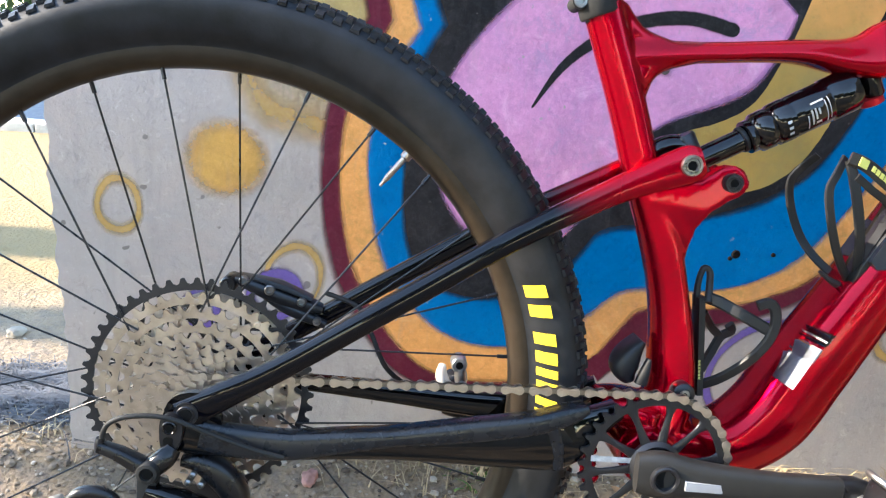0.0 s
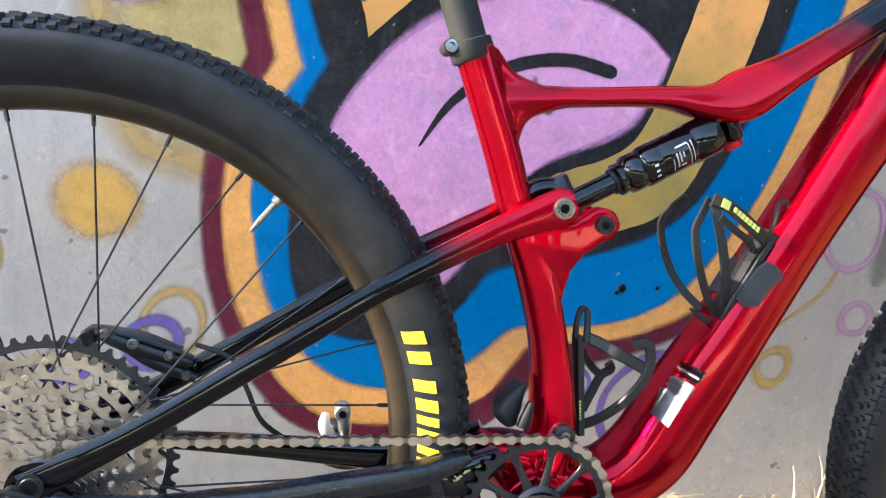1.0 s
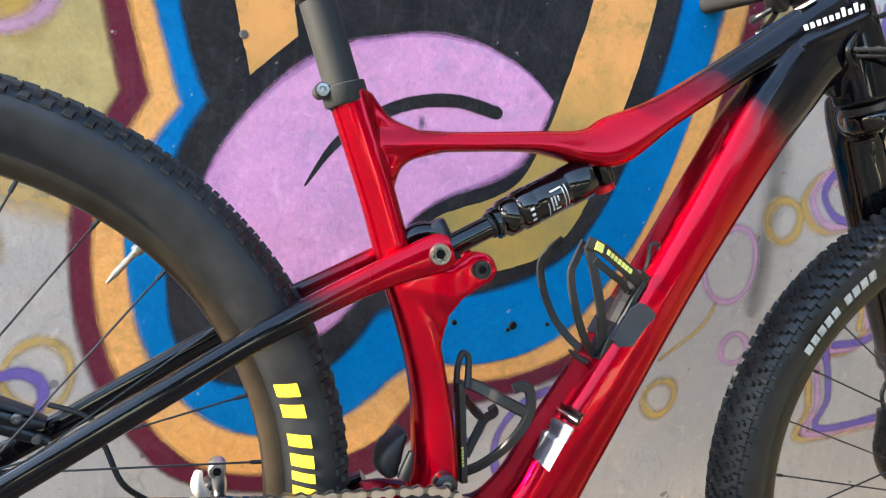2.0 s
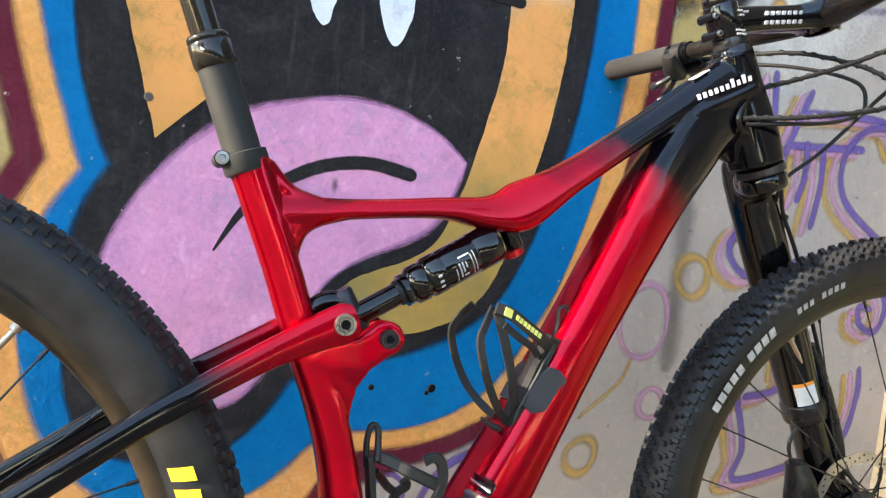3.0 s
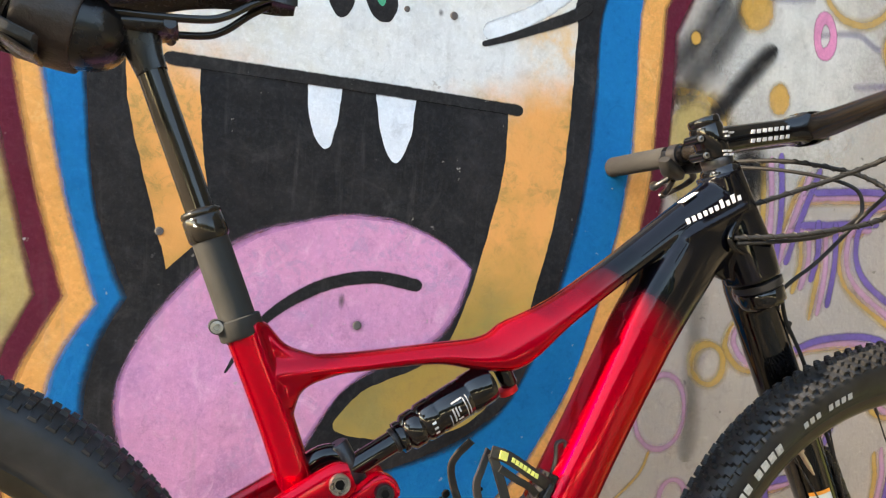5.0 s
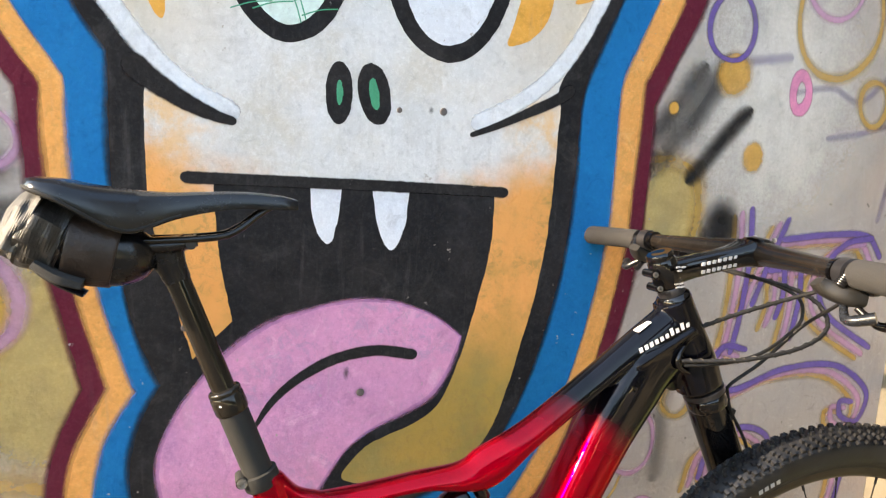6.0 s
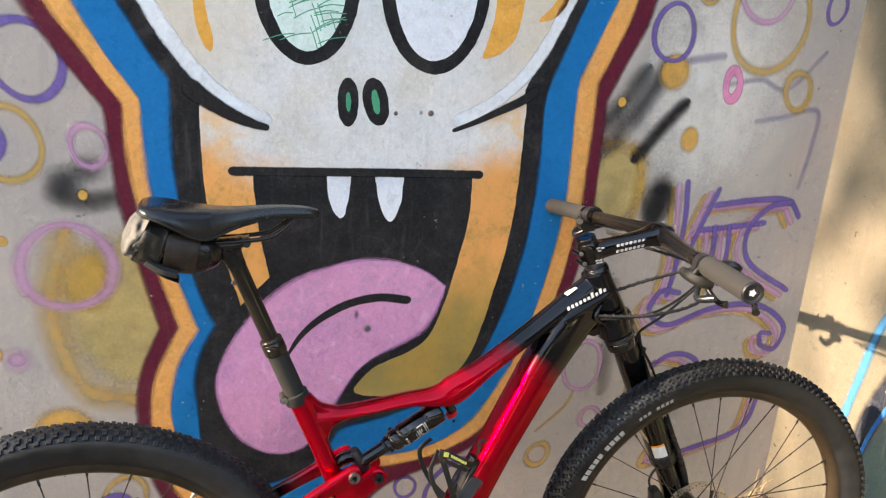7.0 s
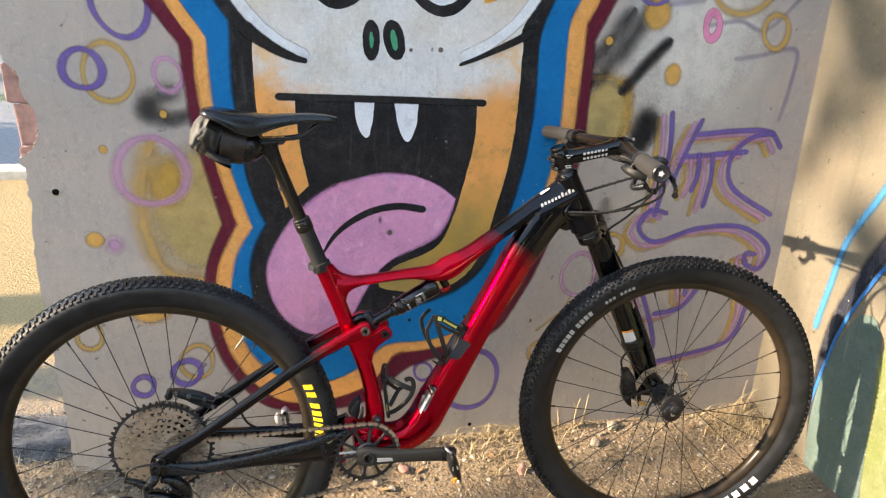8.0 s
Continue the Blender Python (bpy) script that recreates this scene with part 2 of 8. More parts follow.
def frame_paint(name, mode):
    """Candy red lacquer that fades to gloss black."""
    m, ns, ls, b = node_mat(name)
    nt = m.node_tree
    co = objco(nt)
    x, y, z = sep(nt, co)
    if mode == "front":
        s = mathn(nt, "ADD", mathn(nt, "MULTIPLY", x, 0.5), mathn(nt, "MULTIPLY", z, 0.85))
        f = ramp(nt, s, 0.985, 1.052)
    else:
        f = ramp(nt, x, 0.385, 0.30)
    fleck = noise_tex(nt, 900.0, 2, 0.5, co)
    red = mixcol(nt, fleck, (0.28, 0.0, 0.007), (0.38, 0.0005, 0.013))
    ls.new(mixcol(nt, f, red, (0.0015, 0.0015, 0.003)), b.inputs["Base Color"])
    ls.new(ramp(nt, f, 0, 1, 0.80, 0.0), b.inputs["Metallic"])
    dust = ramp(nt, noise_tex(nt, 55.0, 6, 0.7, co), 0.45, 0.75, 0.004, 0.03)
    ls.new(dust, b.inputs["Coat Roughness"])
    ls.new(ramp(nt, f, 0, 1, 0.6, 1.0), b.inputs["Coat Weight"])
    set_in(b, Roughness=0.24, Coat_IOR=1.31, Specular_IOR_Level=0.05)
    ls.new(mixcol(nt, f, (1.0, 0.06, 0.10), (1.0, 1.0, 1.0)), b.inputs["Specular Tint"])
    return m


M["frame"] = frame_paint("candy red lacquer", "front")
M["stay"] = frame_paint("black and red lacquer", "rear")
M["gloss_black"] = plain("gloss black lacquer", (0.0015, 0.0015, 0.002), 0.12, 0, 1.0, spec=0.02, clear=0.008)
M["gloss_black"].node_tree.nodes["Principled BSDF"].inputs["Coat IOR"].default_value = 1.44
M["satin_black"] = plain("satin black", (0.005, 0.005, 0.006), 0.27, 0.0, 0.0, 0.2, spec=0.35)
M["carbon"] = plain("satin dark carbon", (0.013, 0.0125, 0.012), 0.48, 0.0, 0.0, 0.15, spec=0.3)
M["anodised"] = plain("black anodised aluminium", (0.022, 0.022, 0.025), 0.34, 0.5)
M["grey_anodised"] = plain("grey anodised aluminium", (0.018, 0.018, 0.0175), 0.6, 0.0, spec=0.2)
M["bronze"] = plain("polished black coated steel", (0.008, 0.0065, 0.005), 0.10, 0.0, 0.3, spec=0.2)
M["rubber"] = plain("dusty black rubber", (0.0075, 0.0080, 0.0095), 0.46, 0, 0, 0.6, 30.0, 0.35, spec=0.24)
M["rim"] = plain("brown black carbon rim", (0.021, 0.0145, 0.0085), 0.34, 0, 0.0, 0.35, 50.0, spec=0.2)
M["dark_nickel"] = plain("dark chain steel", (0.17, 0.15, 0.125), 0.34, 0.85, 0, 0.4, 120.0)
M["steel"] = plain("bright steel", (0.55, 0.53, 0.50), 0.3, 0.95, 0, 0.25)
M["bolt_steel"] = plain("dull bolt steel", (0.24, 0.235, 0.23), 0.32, 0.9, 0, 0.3)
M["nickel"] = plain("worn nickel steel", (0.42, 0.365, 0.315), 0.32, 0.95, 0, 0.25, 60.0, 0.1)
M["spoke"] = plain("black steel spoke", (0.012, 0.012, 0.013), 0.3, 0.3)
M["bar"] = plain("dark carbon bar", (0.006, 0.0048, 0.004), 0.22, 0, 0.0, 0.3, 90.0, spec=0.28)
M["cream_plastic"] = plain("cream white plastic", (0.55, 0.50, 0.42), 0.4)
M["hook_tape"] = plain("fuzzy black hook tape", (0.012, 0.012, 0.012), 0.9, 0, 0, 0.6, 400.0, 1.0)
M["guard"] = plain("slate black rubber", (0.008, 0.0095, 0.0125), 0.26, 0, 0, 0.2, 80.0, spec=0.35)
M["grip"] = plain("grey foam", (0.0112, 0.0108, 0.0108), 0.9, 0, 0, 0.15, 200.0, 0.5)
M["saddle"] = plain("black saddle cover", (0.0030, 0.0034, 0.0050), 0.22, 0, 0.0, 0.25, 300.0, 0.15, spec=0.42)
M["cloth"] = plain("dark brown nylon cloth", (0.020, 0.012, 0.009), 0.42, 0, 0, 0.5, 70.0, 1.0, spec=0.35)
M["foil"] = plain("crumpled pale tape", (0.062, 0.060, 0.056), 0.6, 0.0, 0.0, 0.7, 60.0, 1.0, spec=0.3)
M["wrap"] = plain("crumpled black plastic", (0.010, 0.009, 0.0085), 0.38, 0, 0, 0.7, 60.0, 1.0, spec=0.45)
M["yellow"] = plain("yellow print", (0.80, 0.55, 0.01), 0.6)
M["print"] = plain("white print", (0.52, 0.52, 0.53), 0.5)
M["sticker"] = plain("pale blue white sticker", (0.22, 0.24, 0.27), 0.5)
M["print_dim"] = plain("worn white print", (0.36, 0.36, 0.36), 0.6, 0, 0, 0.4, 200.0)
M["print_grey"] = plain("grey print", (0.30, 0.30, 0.31), 0.5)
M["lime"] = plain("lime print", (0.42, 0.44, 0.10), 0.5)
M["label_orange"] = plain("orange print", (0.75, 0.25, 0.02), 0.5)
M["red_ano"] = plain("red anodised", (0.45, 0.01, 0.015), 0.3, 0.6)
M["brass"] = plain("brass", (0.62, 0.40, 0.12), 0.3, 0.9)
M["cable"] = plain("black cable housing", (0.009, 0.009, 0.0095), 0.55, spec=0.25)
M["brick"] = plain("weathered brick", (0.33, 0.18, 0.15), 0.9, 0, 0, 0.55, 28.0, 1.0)
M["mortar"] = plain("crumbled pale mortar", (0.30, 0.25, 0.20), 0.95, 0, 0, 0.6, 90.0, 1.0)
M["screw"] = plain("dull screw head", (0.11, 0.095, 0.09), 0.85, 0.0, spec=0.2)
# Near-black colour that paints the shade inside holes and sockets.
M["dark_hole"] = plain("painted hole shade", (0.004, 0.004, 0.004), 0.9, spec=0.1)
M["slate"] = plain("slate grey plastic", (0.022, 0.026, 0.032), 0.4, spec=0.3)
M["stone"] = plain("pale stone", (0.24, 0.21, 0.165), 0.9, 0, 0, 0.35, 30.0, 0.8)
M["grit"], gn, gl, gb = node_mat("mixed grit")
gt = M["grit"].node_tree
isl = gt.nodes.new("ShaderNodeNewGeometry").outputs["Random Per Island"]
gl.new(mixcol(gt, ramp(gt, isl, 0.60, 1.0), mixcol(gt, ramp(gt, isl, 0.0, 0.5), (0.075, 0.058, 0.045), (0.22, 0.172, 0.122)), (0.40, 0.35, 0.28)), gb.inputs["Base Color"])
set_in(gb, Roughness=0.9, Specular_IOR_Level=0.2)
bump(gt, noise_tex(gt, 500.0, 4, 0.7, geo_pos(gt)), 0.5, 0.001, gb)
M["straw"] = plain("dry straw", (0.34, 0.265, 0.155), 0.8, 0, 0, 0.35, 20.0)
M["grass"] = plain("green weed", (0.09, 0.15, 0.03), 0.7)
M["leaf"] = plain("tree leaf", (0.06, 0.10, 0.03), 0.6)
M["bark"] = plain("tree bark", (0.12, 0.09, 0.065), 0.9, 0, 0, 0.3, 30, 0.8)
M["ash"] = plain("grey dead weed", (0.072, 0.073, 0.080), 0.9, 0, 0, 0.6, 20.0)
M["litter"] = plain("brown dead leaf", (0.24, 0.14, 0.07), 0.8, 0, 0, 0.35, 60.0)
M["kerb"] = plain("pale concrete kerb", (0.42, 0.40, 0.36), 0.85, 0, 0, 0.25, 20)
M["wall_dark"] = spray("navy black spray", (0.018, 0.022, 0.035), 0.7)
M["wall_blue"] = spray("sky blue spray", (0.04, 0.20, 0.40), 0.95)
M["wall_deep"] = spray("deep blue spray", (0.02, 0.13, 0.36), 0.4)
M["wall_teal"] = wall_paint("grey green paint", (0.085, 0.125, 0.115), (0.07, 0.105, 0.10))
M["wall_lime"] = wall_paint("lime yellow paint", (0.125, 0.145, 0.055), (0.16, 0.165, 0.10), 0.8)


def make_ground():
    m, ns, ls, b = node_mat("dry sandy ground")
    nt = m.node_tree
    p = geo_pos(nt)
    x, y, z = sep(nt, p)
    f1, f2, f3 = noise_tex(nt, 1.3, 6, 0.6, p), noise_tex(nt, 25.0, 8, 0.7, p), noise_tex(nt, 240.0, 4, 0.7, p)
    col = mixcol(nt, ramp(nt, f1, 0.35, 0.65), (0.205, 0.150, 0.094), (0.262, 0.197, 0.128))
    col = mixcol(nt, ramp(nt, f2, 0.42, 0.65, 0, 0.7), col, (0.160, 0.128, 0.104))
    col = mixcol(nt, ramp(nt, f3, 0.5, 0.7, 0, 0.4), col, (0.34, 0.270, 0.19))
    far = ramp(nt, mathn(nt, "ADD", y, mathn(nt, "MULTIPLY", f1, 0.1)), 3.58, 3.66)
    sand = mathn(nt, "MULTIPLY", ramp(nt, mathn(nt, "ADD", y, mathn(nt, "MULTIPLY", f1, 0.3)), 0.75, 1.15), 0.8)
    col = mixcol(nt, sand, col, (0.285, 0.205, 0.095))
    road = mixcol(nt, ramp(nt, f2, 0.4, 0.7), (0.15, 0.155, 0.17), (0.21, 0.21, 0.215))
    col = mixcol(nt, far, col, road)
    ls.new(col, b.inputs["Base Color"])
    set_in(b, Roughness=0.95, Specular_IOR_Level=0.2)
    v = nt.nodes.new("ShaderNodeTexVoronoi")
    v.inputs["Scale"].default_value = 90.0
    ls.new(p, v.inputs["Vector"])
    near = bump(nt, f2, 0.8, 0.02, b)
    bump(nt, v.outputs["Distance"], 0.6, 0.006, b, near)
    return m


M["ground"] = make_ground()


# ---- mesh helpers ----
def part(name, bm, material, parent, label="", smooth=True, m=None):
    me = bpy.data.meshes.new(name)
    bmesh.ops.recalc_face_normals(bm, faces=bm.faces)
    for f in bm.faces:
        f.smooth = smooth
    for e in bm.edges:
        e.smooth = e.calc_face_angle(0.0) < 0.75
    bm.to_mesh(me)
    bm.free()
    me.materials.append(material)
    ob = new(name, me)
    if parent is not None:
        ob.parent = parent
    if m is not None:
        ob.matrix_local = m
    return tagged(ob, label)


def flat_part(name, bm, material, parent, label=""):
    me = bpy.data.meshes.new(name)
    bm.to_mesh(me)
    bm.free()
    me.materials.append(material)
    ob = new(name, me)
    if parent is not None:
        ob.parent = parent
    return tagged(ob, label)


def share(ob, parent, m):
    """Another object on the same mesh."""
    c = bpy.data.objects.new(ob.name.split(".")[0], ob.data)
    scene.collection.objects.link(c)
    c.parent = parent
    c.matrix_local = m
    return c


def empty(name, parent=None, m=None):
    e = new(name)
    e.empty_display_size = 0.05
    if parent is not None:
        e.parent = parent
    if m is not None:
        e.matrix_local = m
    return e


def spline(pts, n=8, closed=False):
    """Catmull-Rom through the given points."""
    P = [Vector(p) for p in pts]
    out = []
    k = len(P)
    for i in range(k if closed else k - 1):
        if closed:
            a, b, c, d = P[(i - 1) % k], P[i], P[(i + 1) % k], P[(i + 2) % k]
        else:
            a, b, c, d = P[max(i - 1, 0)], P[i], P[i + 1], P[min(i + 2, k - 1)]
        for j in range(n):
            t = j / n
            out.append(0.5 * ((2 * b) + (c - a) * t + (2 * a - 5 * b + 4 * c - d) * t * t + (3 * b - a - 3 * c + d) * t ** 3))
    if not closed:
        out.append(P[-1].copy())
    return out


def add_ring_skin(bm, rings, cap=True, closed=False):
    vs = [[bm.verts.new(p) for p in r] for r in rings]
    n = len(vs[0])
    m = len(vs)
    for i in range(m if closed else m - 1):
        a, b = vs[i], vs[(i + 1) % m]
        for j in range(n):
            bm.faces.new((a[j], a[(j + 1) % n], b[(j + 1) % n], b[j]))
    if cap and not closed:
        bm.faces.new(list(reversed(vs[0])))
        bm.faces.new(vs[-1])


def tube(bm, pts, r, n=10, steps=6, closed=False, cap=True):
    """A round tube through points; r is one radius or one for each point."""
    k = len(pts)
    rad = r if isinstance(r, (list, tuple)) else [r] * k
    P = spline([(*p, ) for p in pts], steps, closed)
    R = [x[0] for x in spline([(q, 0, 0) for q in rad], steps, closed)]
    rings = []
    prev = None
    for i, p in enumerate(P):
        if closed:
            t = (P[(i + 1) % len(P)] - P[i - 1]).normalized()
        else:
            t = (P[min(i + 1, len(P) - 1)] - P[max(i - 1, 0)]).normalized()
        if prev is None:
            prev = t.orthogonal().normalized()
        prev = (prev - t * prev.dot(t)).normalized()
        s = t.cross(prev)
        rings.append([p + (prev * math.cos(a) + s * math.sin(a)) * R[i] for a in (2 * math.pi * j / n for j in range(n))])
    add_ring_skin(bm, rings, cap, closed)


def beam(bm, rows, n=20, steps=6, power=2.6, y=0.0, flare=0.0):
    """A tube in the plane of the bicycle. Rows: x, z, half thickness in the plane, half width across it, and optionally the sideways shift."""
    P = spline([(q[0], (q[4] if len(q) > 4 else y), q[1]) for q in rows], steps)
    A = spline([(q[2], q[3], 0) for q in rows], steps)
    rings = []
    for i, p in enumerate(P):
        t = (P[min(i + 1, len(P) - 1)] - P[max(i - 1, 0)]).normalized()
        side = Vector((0, 1, 0))
        side = (side - t * side.dot(t)).normalized()
        up = side.cross(t)
        ring = []
        for j in range(n):
            a = 2 * math.pi * j / n
            c, s = math.cos(a), math.sin(a)
            e = 2 / power
            ring.append(p + up * (A[i].x * math.copysign(abs(c) ** e, c)) + side * (A[i].y * math.copysign(abs(s) ** e, s) * (1 - flare * math.copysign(abs(c) ** e, c))))
        rings.append(ring)
    add_ring_skin(bm, rings)


def facet_beam(bm, rows, half, steps=6):
    """A tube in the plane of the bicycle with a faceted section. Half: corners of one side of the section, from its top to its foot."""
    ring0 = rounded(list(half) + [(c, -q) for c, q in reversed(half)], 1)
    P = spline([(q[0], 0.0, q[1]) for q in rows], steps)
    A = spline([(q[2], q[3], 0) for q in rows], steps)
    rings = []
    for i, p in enumerate(P):
        t = (P[min(i + 1, len(P) - 1)] - P[max(i - 1, 0)]).normalized()
        side = Vector((0, 1, 0))
        up = side.cross(t)
        rings.append([p + up * A[i].x * c + side * A[i].y * q for c, q in ring0])
    add_ring_skin(bm, rings)


def lathe(bm, profile, n=48, closed=False, origin=(0, 0, 0), axis="Y", cap=True):
    """Turns (radius, along) pairs about an axis through origin."""
    o = Vector(origin)
    rings = []
    for r, w in profile:
        r = max(r, 1e-5)
        ring = []
        for j in range(n):
            a = 2 * math.pi * j / n
            c, s = r * math.cos(a), r * math.sin(a)
            v = (c, w, s) if axis == "Y" else ((w, c, s) if axis == "X" else (c, s, w))
            ring.append(o + Vector(v))
        rings.append(ring)
    add_ring_skin(bm, rings, cap and not closed, closed)


def rod(bm, a, b, r0, r1=None, n=14):
    tube(bm, [a, b], [r0, r0 if r1 is None else r1], n, 1)


def box(bm, size, m=Matrix(), bevel=0.0):
    r = bmesh.ops.create_cube(bm, size=1, matrix=m @ Matrix.Diagonal((*size, 1)))
    if bevel:
        es = list({e for v in r["verts"] for e in v.link_edges})
        bmesh.ops.bevel(bm, geom=es, offset=bevel, segments=2, affect="EDGES", profile=0.6)


def plate(bm, outline, y0, y1):
    """A flat plate: outline of (x, z), from y0 to y1."""
    a = [bm.verts.new((x, y0, z)) for x, z in outline]
    b = [bm.verts.new((x, y1, z)) for x, z in outline]
    k = len(a)
    for tri in tessellate_polygon([[Vector((x, z, 0)) for x, z in outline]]):
        bm.faces.new([a[i] for i in tri])
        bm.faces.new([b[i] for i in reversed(tri)])
    for i in range(k):
        bm.faces.new((a[i], b[i], b[(i + 1) % k], a[(i + 1) % k]))


def annulus(bm, outer, inner, y0, y1):
    """A flat ring between two outlines with the same count of points."""
    k = len(outer)
    L = [[bm.verts.new((x, y, z)) for x, z in o] for o, y in ((outer, y0), (inner, y0), (inner, y1), (outer, y1))]
    for i in range(k):
        j = (i + 1) % k
        for a, b in ((0, 1), (1, 2), (2, 3), (3, 0)):
            bm.faces.new((L[a][i], L[a][j], L[b][j], L[b][i]))


def circle(r, n, cx=0.0, cz=0.0, a0=0.0):
    return [(cx + r * math.cos(a0 + 2 * math.pi * i / n), cz + r * math.sin(a0 + 2 * math.pi * i / n)) for i in range(n)]


def rounded(pts, times=2, keep=()):
    """Corner cutting of a closed outline; indices in keep stay sharp."""
    flags = [i in keep for i in range(len(pts))]
    for _ in range(times):
        out, fl = [], []
        k = len(pts)
        for i in range(k):
            p, a, b = pts[i], pts[i - 1], pts[(i + 1) % k]
            if flags[i]:
                out.append(p), fl.append(True)
            else:
                out.append((p[0] * 0.78 + a[0] * 0.22, p[1] * 0.78 + a[1] * 0.22)), fl.append(False)
                out.append((p[0] * 0.78 + b[0] * 0.22, p[1] * 0.78 + b[1] * 0.22)), fl.append(False)
        pts, flags = out, fl
    return pts


# ---- the walls ----
def fill(bm, outline):
    """Fills an uneven outline, given as places in one plane."""
    vs = [bm.verts.new(p) for p in outline]
    for tri in tessellate_polygon([[Vector(p) for p in outline]]):
        bm.faces.new([vs[i] for i in tri])
    bmesh.ops.recalc_face_normals(bm, faces=bm.faces)


def brushed(pts, step=0.006):
    """A closed outline cut into short steps, each a little off the line."""
    out = []
    k = len(pts)
    for i in range(k):
        a, b = Vector(pts[i]), Vector(pts[(i + 1) % k])
        n = max(1, int((b - a).length / step))
        out += [tuple(a.lerp(b, j / n)) for j in range(n)]
    off = lambda x, z, q: 0.0013 * noise.noise(Vector((x * 38, z * 38, q))) + 0.0011 * noise.noise(Vector((x * 140, z * 140, q + 3)))
    return [(x + off(x, z, 1.5), z + off(x, z, 9.5)) for x, z in out]


def painted_shape(name, pts, material, lift, keep=(), parent=None, label=""):
    bm = bmesh.new()
    fill(bm, [(x, -lift, z) for x, z in brushed(rounded(pts, 2, keep))])
    return flat_part(name, bm, material, parent, label)


def strip(bm, rows, lift, to=None):
    """Rows of (x, z, normal x, normal z, half width, u): a strip with v across it."""
    uv = bm.loops.layers.uv.verify()
    place = to or (lambda x, z: (x, -lift, z))
    vs = [(bm.verts.new(place(x - nx * h, z - nz * h)), bm.verts.new(place(x + nx * h, z + nz * h))) for x, z, nx, nz, h, u in rows]
    for i in range(len(vs) - 1):
        f = bm.faces.new((vs[i][0], vs[i + 1][0], vs[i + 1][1], vs[i][1]))
        for l, c in zip(f.loops, ((rows[i][5], 0), (rows[i + 1][5], 0), (rows[i + 1][5], 1), (rows[i][5], 1))):
            l[uv].uv = c


def stroke(name, pts, width, material, lift, parent, tip=None, to=None, label=""):
    """A painted line with round ends; tip: the width at its far end."""
    P = spline([(x, z, 0) for x, z in pts], 10)
    L = [0.0]
    for a, b in zip(P, P[1:]):
        L.append(L[-1] + (b - a).length)
    rows = []
    for i, p in enumerate(P):
        t = (P[min(i + 1, len(P) - 1)] - P[max(i - 1, 0)]).normalized()
        w = width + ((tip if tip is not None else width) - width) * (L[i] / L[-1]) ** (1 if tip is None or tip > 0.3 * width else 3)
        w *= 1 + 0.10 * noise.noise(Vector((p.x * 30, p.y * 30, 4.0)))
        rows.append([p.x, p.y, -t.y, t.x, w / 2, L[i] * 10])
    ends = []
    for row, sgn in ((rows[0], -1), (rows[-1], 1)):
        tx, tz, h = row[3], -row[2], row[4]
        ends.append([[row[0] + sgn * tx * h * k, row[1] + sgn * tz * h * k, row[2], row[3], h * math.sqrt(max(0.0, 1 - k * k)), row[5]] for k in (0.4, 0.7, 0.9, 1.0)])
    bm = bmesh.new()
    strip(bm, list(reversed(ends[0])) + rows + ends[1], lift, to)
    return flat_part(name, bm, material, parent, label)


def soft_edge(name, pts, width, material, lift, keep, parent):
    """The overspray along the rim of a painted shape."""
    P = rounded(pts, 2, keep)
    k = len(P)
    rows = []
    for i in range(k + 1):
        a, p, b = Vector(P[(i - 1) % k]), Vector(P[i % k]), Vector(P[(i + 1) % k])
        t = (b - a).normalized()
        h = width * (0.5 + 0.4 * noise.noise(Vector((p.x * 7, p.y * 7, 2.0))))
        rows.append((p.x, p.y, -t.y, t.x, h, i / 5))
    bm = bmesh.new()
    strip(bm, rows, lift)
    return flat_part(name, bm, material, parent)


def painted_ring(name, x, z, rx, rz, thick, material, lift, parent, wob=0.05):
    rows = []
    ph = random.uniform(0, 6)
    for i in range(57):
        a = 2 * math.pi * i / 56
        k = 1 + wob * math.sin(2 * a + ph) + wob * 0.5 * math.sin(3 * a + 2 * ph)
        c, s = math.cos(a), math.sin(a)
        rows.append((x + rx * k * c, z + rz * k * s, c, s, thick / 2 * (1 + 0.2 * math.sin(a * 2 + ph)), i / 6))
    bm = bmesh.new()
    strip(bm, rows, lift)
    return flat_part(name, bm, material, parent)


def painted_disc(name, x, z, rx, rz, material, lift, parent):
    bm = bmesh.new()
    uv = bm.loops.layers.uv.verify()
    c = bm.verts.new((x, -lift, z))
    ph = random.uniform(0, 6)
    ring = [bm.verts.new((x + rx * (1 + 0.015 * math.sin(2 * a + ph)) * math.cos(a), -lift, z + rz * (1 + 0.015 * math.sin(3 * a + ph)) * math.sin(a))) for a in (2 * math.pi * i / 48 for i in range(48))]
    for i in range(48):
        f = bm.faces.new((c, ring[i], ring[(i + 1) % 48]))
        for l, q in zip(f.loops, ((0, 0.5), (0, 1), (0, 1))):
            l[uv].uv = q
    return flat_part(name, bm, material, parent)


